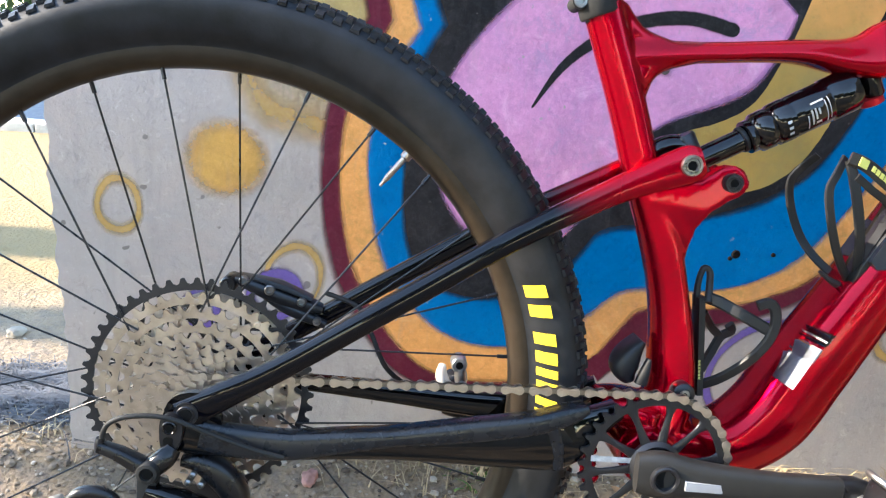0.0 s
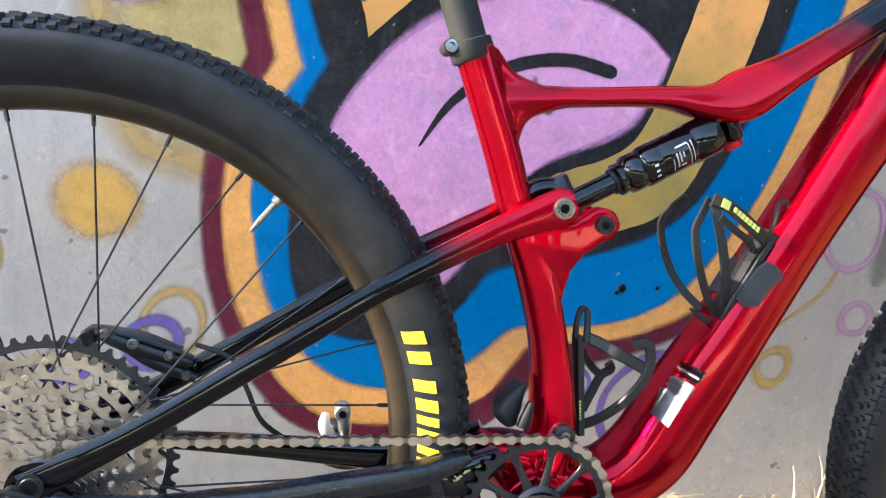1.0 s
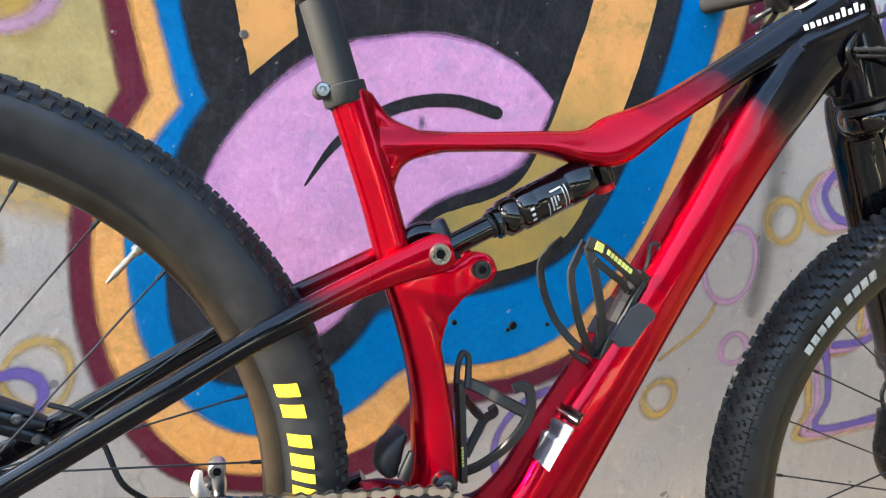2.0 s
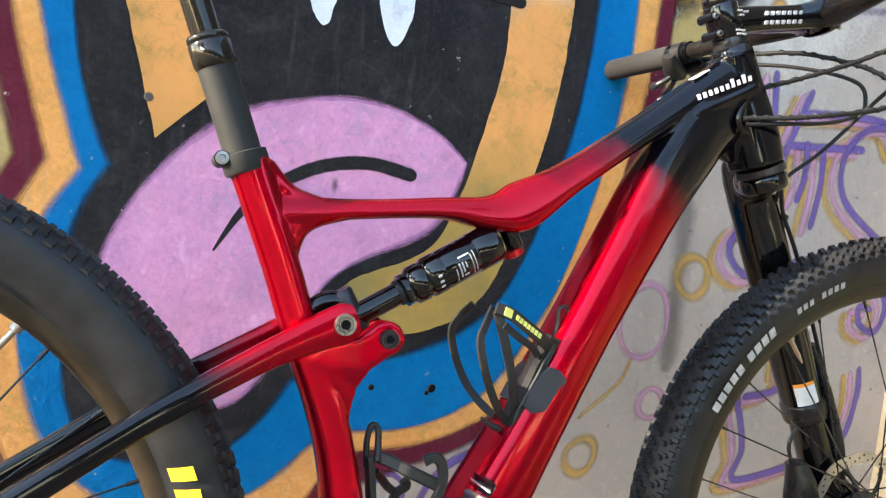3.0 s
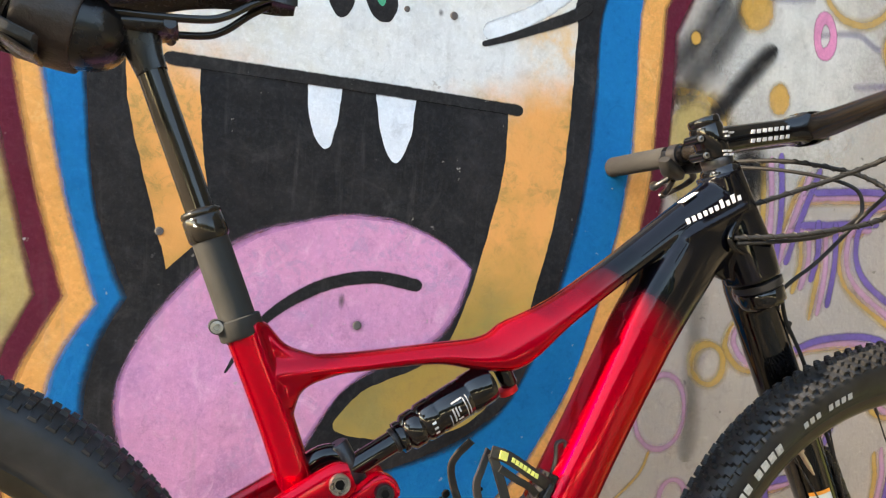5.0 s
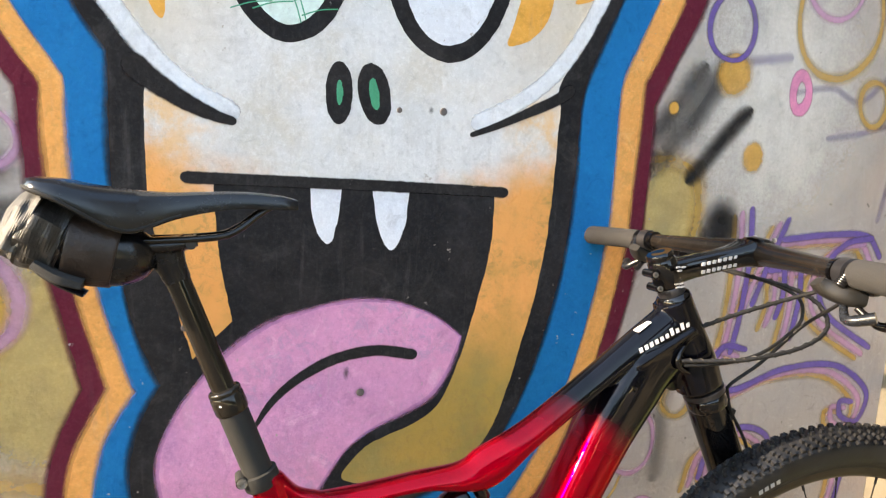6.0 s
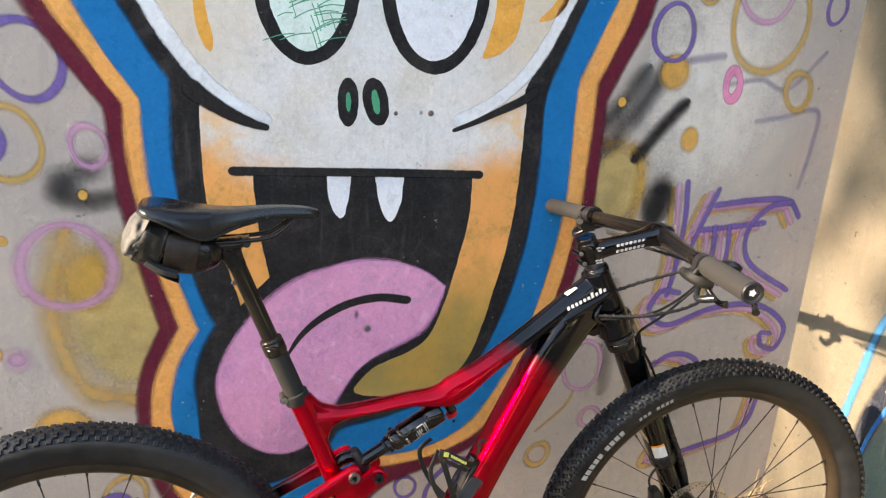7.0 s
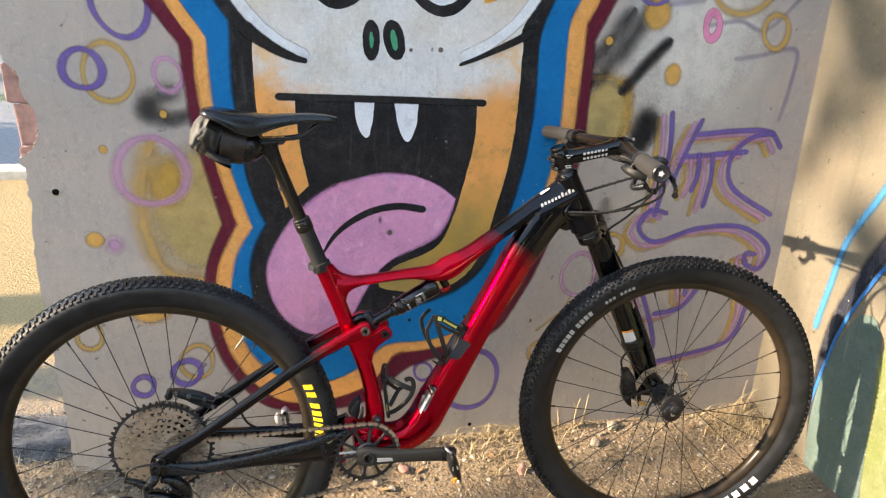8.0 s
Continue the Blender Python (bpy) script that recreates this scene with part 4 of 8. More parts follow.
# ---- ground ----
def ground_height(x, y):
    h = 0.012 * noise.noise(Vector((x * 3, y * 3, 0))) + 0.006 * noise.noise(Vector((x * 11, y * 11, 3)))
    if y < 0.3 and -0.5 < x < 1.9:
        h += 0.045 * math.exp(-((y - 0.02) / 0.13) ** 2)
    h += 0.05 * math.exp(-(((x - 1.72) / 0.12) ** 2)) * (1 if y < 0.1 else 0) * 0.6
    d = min(math.hypot(x, y + 0.43), math.hypot(x - 1.16, y + 0.43))
    h *= min(1.0, 0.25 + d / 0.2)
    return h - 0.004


def build_ground():
    def axis(fine0, fine1, step, far):
        v = [fine0 + step * i for i in range(int((fine1 - fine0) / step) + 1)]
        a, s = v[-1], step
        while a < far:
            s *= 1.35
            a += s
            v.append(a)
        a, s = v[0], step
        while a > -far:
            s *= 1.35
            a -= s
            v.insert(0, a)
        return v
    xs, ys = axis(-1.3, 1.9, 0.022, 900), axis(-0.75, 0.9, 0.022, 900)
    verts = [(x, y, ground_height(x, y) if abs(x) < 8 and abs(y) < 8 else 0.0) for y in ys for x in xs]
    nx = len(xs)
    faces = [(j * nx + i, j * nx + i + 1, (j + 1) * nx + i + 1, (j + 1) * nx + i) for j in range(len(ys) - 1) for i in range(nx - 1)]
    me = bpy.data.meshes.new("ground")
    me.from_pydata(verts, [], faces)
    me.materials.append(M["ground"])
    me.shade_smooth()
    return tagged(new("ground", me), "dry sandy ground with gravel in front of the wall", "ground", kind="structure")


build_ground()


# ---- the bicycle ----
LEAN_BIKE = 6.0
bike = empty("bicycle", None, pose(0, -0.436, 0, -LEAN_BIKE, 0, 0))
tagged(bike, "red and black full suspension mountain bike leaning against the painted wall", "bicycle")
HUB_R, HUB_F = Vector((-0.005, 0.0, 0.371)), Vector((1.158, 0.0, 0.367))
STEER_AT, STEER_DIR = Vector((0.855, 0.0, 0.96)), Vector((-0.425, 0.0, 1.0)).normalized()
STEER = Matrix.Translation(STEER_AT) @ Matrix.Rotation(radians(-6.0), 4, STEER_DIR) @ Matrix.Translation(-STEER_AT)
STEER_BAR = Matrix.Translation(STEER_AT) @ Matrix.Rotation(radians(-3.8), 4, STEER_DIR) @ Matrix.Translation(-STEER_AT)


def blended(ob, voxel, rounds):
    """Melts the tubes of one moulding into each other."""
    r = ob.modifiers.new("melt", "REMESH")
    r.mode, r.voxel_size, r.use_smooth_shade = "VOXEL", voxel, True
    s = ob.modifiers.new("ease", "SMOOTH")
    s.iterations, s.factor = rounds, 0.5
    return ob


def build_frame():
    bm = bmesh.new()
    # seat tube with its kink over the bottom bracket
    beam(bm, [(0.337, 0.746, 0.0175, 0.018), (0.345, 0.725, 0.017, 0.018), (0.372, 0.655, 0.0165, 0.019), (0.391, 0.60, 0.0165, 0.021), (0.414, 0.545, 0.018, 0.024), (0.430, 0.49, 0.0175, 0.025), (0.4395, 0.44, 0.0195, 0.028), (0.443, 0.385, 0.022, 0.031), (0.43, 0.335, 0.024, 0.036)], flare=0.18)
    # top tube
    beam(bm, [(0.350, 0.705, 0.020, 0.016), (0.385, 0.708, 0.0125, 0.016), (0.44, 0.7125, 0.0095, 0.018), (0.52, 0.720, 0.0105, 0.019), (0.572, 0.7195, 0.0175, 0.019), (0.606, 0.729, 0.0255, 0.019), (0.66, 0.763, 0.0175, 0.019), (0.74, 0.818, 0.0160, 0.019), (0.81, 0.866, 0.0185, 0.020), (0.866, 0.897, 0.026, 0.022)], flare=-0.25)
    # gusset between seat tube and top tube
    beam(bm, [(0.352, 0.745, 0.008, 0.012), (0.372, 0.722, 0.009, 0.012), (0.40, 0.713, 0.008, 0.012)])
    beam(bm, [(0.370, 0.664, 0.015, 0.015), (0.376, 0.690, 0.0165, 0.015), (0.396, 0.7035, 0.0125, 0.015), (0.43, 0.7115, 0.0095, 0.016)])
    # head tube and the throat to the down tube
    beam(bm, [(0.866, 0.926, 0.0245, 0.0235), (0.884, 0.885, 0.027, 0.024), (0.904, 0.838, 0.031, 0.027), (0.917, 0.803, 0.030, 0.028)])
    facet_beam(bm, [(0.868, 0.866, 0.036, 0.022), (0.836, 0.840, 0.035, 0.026), (0.809, 0.808, 0.036, 0.029), (0.772, 0.757, 0.035, 0.031), (0.7395, 0.702, 0.0325, 0.032), (0.6835, 0.604, 0.0300, 0.033), (0.630, 0.508, 0.0320, 0.034), (0.580, 0.421, 0.0360, 0.036), (0.548, 0.367, 0.036, 0.037), (0.505, 0.337, 0.031, 0.037), (0.45, 0.335, 0.030, 0.038), (0.415, 0.338, 0.026, 0.038)],
        [(1.0, 0.52), (0.82, 0.90), (0.04, 1.0), (-0.84, 0.72), (-1.0, 0.42)])
    # web in the throat behind the head tube: proud along its top crease, falling away below it
    first = len(bm.verts)
    plate(bm, [(0.800, 0.846), (0.888, 0.890), (0.900, 0.853), (0.906, 0.812), (0.873, 0.800), (0.832, 0.818)], -1.0, 1.0)
    bm.verts.ensure_lookup_table()
    for v in bm.verts[first:]:
        v.co.y *= 0.0275 - 0.30 * max(0.0, (0.846 + (v.co.x - 0.800) * 0.50) - v.co.z)
    # lugs on the seat tube that carry the lower pivot
    for y in (-0.024, 0.024):
        first = len(bm.verts)
        arc = [(0.464 + 0.0155 * math.cos(a), 0.598 + 0.0155 * math.sin(a)) for a in (2.05 - 3.4 * i / 10 for i in range(11))]
        plate(bm, [(0.396, 0.575), (0.408, 0.592), (0.440, 0.599)] + arc + [(0.450, 0.569), (0.440, 0.553), (0.437, 0.525), (0.437, 0.490), (0.422, 0.485)], y - 0.0095, y + 0.0095)
        bm.verts.ensure_lookup_table()
        for v in bm.verts[first:]:
            v.co.y += ((0.464 - v.co.x) * 0.17 + max(0.0, 0.560 - v.co.z) * 0.28) * (1 if y < 0 else -1)
    # bottom bracket shell, chainstay yoke and link mount
    lathe(bm, [(0.0265, -0.0415), (0.0275, -0.04), (0.0275, 0.04), (0.0265, 0.0415)], 32, origin=(0.420, 0, 0.334))
    beam(bm, [(0.425, 0.365, 0.018, 0.034), (0.398, 0.372, 0.016, 0.032), (0.375, 0.374, 0.012, 0.028)])
    f = part("frame", bm, M["frame"], bike, "candy red frame fading to gloss black at the head tube")
    blended(f, 0.0021, 6)
    return f


frame_ob = build_frame()


def build_stays():
    for side in (-1, 1):
        s = side
        bm = bmesh.new()
        beam(bm, [(-0.004, 0.366, 0.016, 0.006, s * 0.070), (0.025, 0.384, 0.0125, 0.008, s * 0.068), (0.075, 0.4115, 0.0105, 0.009, s * 0.064), (0.171, 0.473, 0.0105, 0.0095, s * 0.058), (0.266, 0.534, 0.0105, 0.0095, s * 0.050),
            (0.345, 0.577, 0.0115, 0.0085, s * 0.040), (0.385, 0.596, 0.014, 0.008, s * 0.037), (0.421, 0.611, 0.0175, 0.0075, s * 0.036), (0.433, 0.616, 0.0125, 0.0065, s * 0.036)], power=3.0)
        part("seatstay", bm, M["stay"], bike, "gloss black seatstay turning red at its pivot")
        bm = bmesh.new()
        if side < 0:
            beam(bm, [(-0.008, 0.352, 0.017, 0.006, -0.071), (0.02, 0.347, 0.0145, 0.0075, -0.069), (0.079, 0.343, 0.0125, 0.009, -0.066), (0.178, 0.347, 0.0145, 0.010, -0.060), (0.28, 0.3485, 0.0215, 0.010, -0.054), (0.328, 0.351, 0.026, 0.009, -0.048), (0.352, 0.362, 0.019, 0.010, -0.040), (0.385, 0.380, 0.009, 0.010, -0.034)], power=3.2)
        else:
            beam(bm, [(-0.008, 0.356, 0.014, 0.006, 0.071), (0.02, 0.352, 0.010, 0.008, 0.069), (0.083, 0.352, 0.0085, 0.009, 0.066), (0.178, 0.348, 0.0110, 0.010, 0.060), (0.29, 0.342, 0.015, 0.010, 0.054), (0.34, 0.352, 0.016, 0.010, 0.044), (0.385, 0.378, 0.010, 0.010, 0.034)], power=3.2)
        st = part("chainstay", bm, M["gloss_black"], bike, "gloss black chainstay")
        if side < 0:
            bm = bmesh.new()
            beam(bm, [(0.012, 0.3515, 0.0130, 0.0085, -0.0695), (0.040, 0.346, 0.0142, 0.0092, -0.0682), (0.085, 0.3435, 0.0132, 0.0102, -0.0658), (0.135, 0.3490, 0.0108, 0.0112, -0.0628), (0.178, 0.3540, 0.0085, 0.0115, -0.0605), (0.242, 0.3610, 0.0105, 0.0115, -0.0565), (0.300, 0.3680, 0.0105, 0.0112, -0.0515), (0.335, 0.3765, 0.0092, 0.0115, -0.0450), (0.352, 0.3830, 0.0050, 0.0110, -0.0415)], power=3.4)
            part("guard", bm, M["guard"], st, "slate black rubber chain guard")
            bm = bmesh.new()
            beam(bm, [(0.320, 0.3660, 0.0085, 0.0104, -0.0490), (0.326, 0.3480, 0.0082, 0.0104, -0.0482), (0.329, 0.3270, 0.0066, 0.0100, -0.0475)], power=3.4)
            part("guard", bm, M["guard"], st, "slate black rubber chain guard")
        bm = bmesh.new()
        plate(bm, rounded([(-0.024, 0.352), (-0.016, 0.385), (0.012, 0.392), (0.03, 0.372), (0.028, 0.345), (0.0, 0.332)]), s * 0.066, s * 0.0735)
        part("dropout", bm, M["gloss_black"], bike)
    # wheel axle end
    bm = bmesh.new()
    lathe(bm, [(0.0105, -0.0775), (0.0105, -0.0735), (0.007, -0.0785), (0.0045, -0.0785), (0.004, -0.072)], 20, origin=(0.0, 0, 0.371))
    ab = part("axle_bolt", bm, M["anodised"], bike)
    bm = bmesh.new()
    lathe(bm, [(0.0056, -0.0770), (0.0056, -0.0795), (0.0002, -0.0795)], 20, origin=(0.0, 0, 0.371))
    part("socket", bm, M["dark_hole"], ab)
    # pivots
    for x, z, r, o in ((0.421, 0.611, 0.0095, -0.0050), (0.464, 0.598, 0.0085, 0.0025)):
        bm = bmesh.new()
        lathe(bm, [(r, -0.030), (r, -0.0415), (r * 0.95, -0.0425), (r * 0.74, -0.0425), (r * 0.70, -0.0412), (r * 0.66, -0.0412), (r * 0.62, -0.0422), (r * 0.48, -0.0422), (r * 0.46, -0.0395), (0.0002, -0.0395)], 28, origin=(x, o, z))
        b = part("pivot_bolt", bm, M["bolt_steel" if r > 0.009 else "anodised"], bike, "hollow steel pivot bolt")
        bm = bmesh.new()
        lathe(bm, [(r * 0.47, -0.0395), (r * 0.47, -0.0412), (0.0002, -0.0412)], 6, origin=(x, o, z))
        part("socket", bm, M["dark_hole"], b)
    bm = bmesh.new()
    tube(bm, [(0.385, 0, 0.597), (0.405, 0, 0.622), (0.428, 0, 0.626), (0.452, 0, 0.608)], [0.006, 0.010, 0.010, 0.006], 12)
    part("yoke", bm, M["gloss_black"], bike)
    # near small bolt over the bottom bracket
    bm = bmesh.new()
    lathe(bm, [(0.0105, -0.030), (0.0105, -0.041), (0.0085, -0.0425)], 20, origin=(0.444, 0, 0.400))
    k = part("pivot_cap", bm, M["anodised"], bike)
    bm = bmesh.new()
    lathe(bm, [(0.005, -0.0424), (0.0048, -0.0435), (0.0025, -0.0437), (0.0022, -0.041)], 16, origin=(0.444, 0, 0.400))
    part("bolt", bm, M["bolt_steel"], k)
    # rubber guard behind the seat tube
    bm = bmesh.new()
    beam(bm, [(0.410, 0.440, 0.004, 0.016), (0.402, 0.427, 0.010, 0.018), (0.397, 0.412, 0.013, 0.018), (0.401, 0.400, 0.007, 0.016)])
    g = part("mud_guard", bm, M["rubber"], bike, "black rubber guard behind the seat tube")
    bm = bmesh.new()
    beam(bm, [(0.4145, 0.426, 0.0022, 0.004, -0.021), (0.4115, 0.413, 0.0048, 0.005, -0.022), (0.4085, 0.401, 0.0062, 0.004, -0.022)])
    part("clip", bm, M["grey_anodised"], g)


build_stays()


def build_shock():
    a, b = Vector((0.440, 0, 0.6130)), Vector((0.596, 0, 0.7005))
    d = (b - a).normalized()
    L = (b - a).length
    turn = Matrix.Translation(a) @ d.to_track_quat("Z", "Y").to_matrix().to_4x4()
    shock = empty("shock_absorber", bike, turn)
    tagged(shock, "black air shock absorber with white print")
    bm = bmesh.new()
    lathe(bm, [(0.0105, 0.0), (0.0108, 0.01), (0.0108, 0.068), (0.0105, 0.07)], 28, axis="Z")
    part("shaft", bm, M["gloss_black"], shock)
    bm = bmesh.new()
    lathe(bm, [(0.012, 0.052), (0.0158, 0.053), (0.0158, 0.058), (0.0145, 0.060), (0.0185, 0.064), (0.0190, 0.075), (0.0172, 0.078), (0.0198, 0.081), (0.0202, 0.094), (0.0190, 0.0945), (0.0190, 0.0965), (0.0197, 0.098), (0.0197, 0.130), (0.0192, 0.131), (0.0192, 0.1325), (0.0203, 0.134), (0.0203, 0.156), (0.0190, 0.160), (0.013, 0.163), (0.006, 0.164)], 36, axis="Z")
    part("air_can", bm, M["gloss_black"], shock)
    bm = bmesh.new()
    lathe(bm, [(0.0118, 0.047), (0.0126, 0.048), (0.0126, 0.0505), (0.0118, 0.0515)], 28, axis="Z")
    part("seal_ring", bm, M["rubber"], shock)
    bm = bmesh.new()
    lathe(bm, [(0.009, -0.028), (0.0105, -0.026), (0.0105, 0.026), (0.009, 0.028)], 20)
    part("eyelet", bm, M["anodised"], shock)
    bm = bmesh.new()
    lathe(bm, [(0.0075, -0.016), (0.009, -0.014), (0.009, 0.014), (0.0075, 0.016)], 20, origin=(0, 0, L))
    part("eyelet", bm, M["gloss_black"], shock)
    # prints wrapped round the can on the open side
    def wrap(z0, z1, a0, a1, r, mat):
        bm = bmesh.new()
        n = 8
        vs = [[bm.verts.new((r * math.cos(a0 + (a1 - a0) * i / n), r * math.sin(a0 + (a1 - a0) * i / n), z)) for i in range(n + 1)] for z in (z0, z1)]
        for i in range(n):
            bm.faces.new((vs[0][i], vs[0][i + 1], vs[1][i + 1], vs[1][i]))
        part("print", bm, mat, shock)
    side = math.atan2((turn.inverted().to_3x3() @ Vector((0, -1, 0))).y, (turn.inverted().to_3x3() @ Vector((0, -1, 0))).x)
    for z0, z1, u0, u1, m in ((0.108, 0.1098, -0.1, 0.66, "print_dim"), (0.1115, 0.1133, -0.1, 0.45, "print_dim"), (0.115, 0.1168, -0.05, 0.25, "print_dim"), (0.1115, 0.1168, 0.55, 0.68, "print_dim"), (0.104, 0.105, 0.1, 0.8, "print_grey"), (0.126, 0.127, -0.4, 0.7, "print_grey"), (0.1225, 0.1235, -0.3, 0.8, "print_grey"), (0.110, 0.1225, -0.40, -0.32, "print_grey")):
        wrap(z0, z1, side + u0, side + u1, 0.01985, M[m])
    for u in (0.0, 0.28, 0.56):
        wrap(0.0850, 0.0890, side + u - 0.06, side + u + 0.06, 0.02035, M["print_dim"])
    # lockout lever and valve on the top mount
    bm = bmesh.new()
    lathe(bm, [(0.004, -0.024), (0.0105, -0.022), (0.0105, -0.016), (0.004, -0.014)], 20, origin=(0.001, 0, L - 0.004))
    part("dial", bm, M["red_ano"], shock, "red anodised dial")
    return shock


build_shock()


def build_seat():
    top, low = Vector((0.237, 0, 1.008)), Vector((0.337, 0, 0.742))
    d = (low - top).normalized()
    at = lambda k: top + d * k
    L = (low - top).length
    post = empty("seatpost", bike)
    tagged(post, "black dropper seatpost, fully raised")
    bm = bmesh.new()
    rod(bm, at(0.008), at(0.19), 0.0128, n=28)
    part("stanchion", bm, M["bronze"], post, "shiny dark bronze upper tube")
    q = d.to_track_quat("Z", "Y").to_matrix().to_4x4()
    bm = bmesh.new()
    lathe(bm, [(0.0130, 0.170), (0.0165, 0.171), (0.0178, 0.173), (0.0178, 0.176), (0.0170, 0.177), (0.0182, 0.179), (0.0182, 0.196), (0.0172, 0.198), (0.0165, 0.199)], 32, axis="Z")
    bm.transform(Matrix.Translation(top) @ q)
    part("collar", bm, M["bronze"], post, "polished ring collar")
    bm = bmesh.new()
    rod(bm, at(0.196), at(L + 0.008), 0.0162, n=28)
    part("lower_tube", bm, M["grey_anodised"], post, "matt grey lower tube")
    for i in range(5):
        bm = bmesh.new()
        box(bm, (0.0035, 0.0004, 0.0028), Matrix.Translation(at(0.187) + Vector((-0.009 + i * 0.0042, -0.0176 + abs(i - 1.8) * 0.0010, 0))) @ pose(0, 0, 0, 0, 0, -20 + i * 11))
        part("print", bm, M["print"], post)
    # clamp on the seat tube
    bm = bmesh.new()
    lathe(bm, [(0.0170, L - 0.012), (0.0200, L - 0.011), (0.0204, L + 0.004), (0.0190, L + 0.006)], 32, axis="Z")
    bm.transform(Matrix.Translation(top) @ q)
    rod(bm, (0.315, -0.012, 0.745), (0.315, 0.012, 0.745), 0.0066, n=16)
    c = part("seat_clamp", bm, M["grey_anodised"], bike, "grey seat clamp with a steel bolt")
    bm = bmesh.new()
    lathe(bm, [(0.0055, -0.0118), (0.0055, -0.0145), (0.003, -0.0147), (0.0025, -0.0125)], 18, origin=(0.315, 0, 0.745))
    part("bolt", bm, M["bolt_steel"], c)
    # head that grips the rails
    bm = bmesh.new()
    beam(bm, [(0.205, 1.004, 0.005, 0.022), (0.225, 1.003, 0.008, 0.024), (0.25, 1.004, 0.009, 0.024), (0.272, 1.008, 0.006, 0.022)])
    beam(bm, [(0.237, 1.006, 0.024, 0.020), (0.241, 0.996, 0.019, 0.017), (0.247, 0.980, 0.0150, 0.0148), (0.253, 0.966, 0.0135, 0.0135)], power=3.0)
    part("head", bm, M["satin_black"], post)
    bm = bmesh.new()
    rod(bm, (0.266, -0.024, 1.005), (0.266, 0.024, 1.005), 0.0052, n=14)
    part("clamp_bolt", bm, M["anodised"], post)

    saddle = empty("saddle", bike)
    tagged(saddle, "slim black racing saddle on metal rails")
    bm = bmesh.new()
    # along, half width, top and skirt edge
    rows = [(0.121, 0.048, 1.069, 1.059), (0.130, 0.065, 1.0705, 1.056), (0.150, 0.072, 1.069, 1.048), (0.170, 0.069, 1.065, 1.036), (0.190, 0.062, 1.062, 1.024), (0.208, 0.054, 1.060, 1.018), (0.225, 0.046, 1.058, 1.021),
        (0.25, 0.036, 1.057, 1.030), (0.28, 0.028, 1.058, 1.037), (0.31, 0.0235, 1.0585, 1.041), (0.335, 0.0205, 1.0575, 1.041), (0.360, 0.0175, 1.0545, 1.040), (0.375, 0.0125, 1.0505, 1.0405)]
    P = spline([r[:3] for r in rows], 4)
    Q = spline([(r[3], 0, 0) for r in rows], 4)
    rings = []
    for p, q in zip(P, Q):
        hw, zt, zb = p.y, p.z, q.x
        d = zt - zb
        half = [(0.0, zt), (0.35, zt + 0.0005), (0.70, zt - 0.03 * d), (0.88, zt - 0.12 * d), (0.965, zt - 0.36 * d), (1.0, zt - 0.75 * d), (0.985, zb), (0.93, zb + 0.001), (0.7, zb + 0.30 * d), (0.3, zb + 0.45 * d)]
        rings.append([Vector((p.x, -hw * a, z)) for a, z in half] + [Vector((p.x, 0, zb + 0.45 * d))] + [Vector((p.x, hw * a, z)) for a, z in reversed(half[1:])])
    add_ring_skin(bm, rings)
    part("shell", bm, M["saddle"], saddle, "smooth black cover")
    bm = bmesh.new()
    tube(bm, [(p.x, -p.y * 1.0 - 0.0004, q.x + 0.003) for p, q in list(zip(P, Q))[0:30]], 0.0015, 6, 1)
    part("piping", bm, M["grey_anodised"], saddle)
    for s in (-1, 1):
        bm = bmesh.new()
        tube(bm, [(0.352, s * 0.009, 1.046), (0.335, s * 0.014, 1.036), (0.312, s * 0.020, 1.019), (0.29, s * 0.022, 1.012), (0.235, s * 0.022, 1.009), (0.19, s * 0.023, 1.011), (0.165, s * 0.026, 1.026), (0.145, s * 0.030, 1.050)], 0.0036, 10, 6)
        part("rail", bm, M["bronze"], saddle, "dark metal saddle rail")
    return saddle


build_seat()


# ---- wheels ----
def gear_outline(teeth, r, depth, sub=6, sharp=0.35):
    """Flat-topped teeth with rounded valleys."""
    shape = (0.5, 0.42, -0.28, -0.5, -0.28, 0.42)
    out = []
    for i in range(teeth):
        for j in range(6):
            a = 2 * math.pi * (i + (0.0, 0.13, 0.27, 0.5, 0.73, 0.87)[j]) / teeth
            k = r + depth * shape[j]
            out.append((k * math.cos(a), k * math.sin(a)))
    return out


def tyre_profile(r, half, knob):
    return [(0.307, -0.0150), (0.312, -0.0172), (0.322, -half * 0.87), (0.337, -half), (0.348, -half * 0.99), (r - knob - 0.0085, -half * 0.80), (r - knob - 0.0025, -half * 0.50), (r - knob, 0.0),
        (r - knob - 0.0025, half * 0.50), (r - knob - 0.0085, half * 0.80), (0.348, half * 0.99), (0.337, half), (0.322, half * 0.87), (0.312, 0.0172), (0.307, 0.0150)]


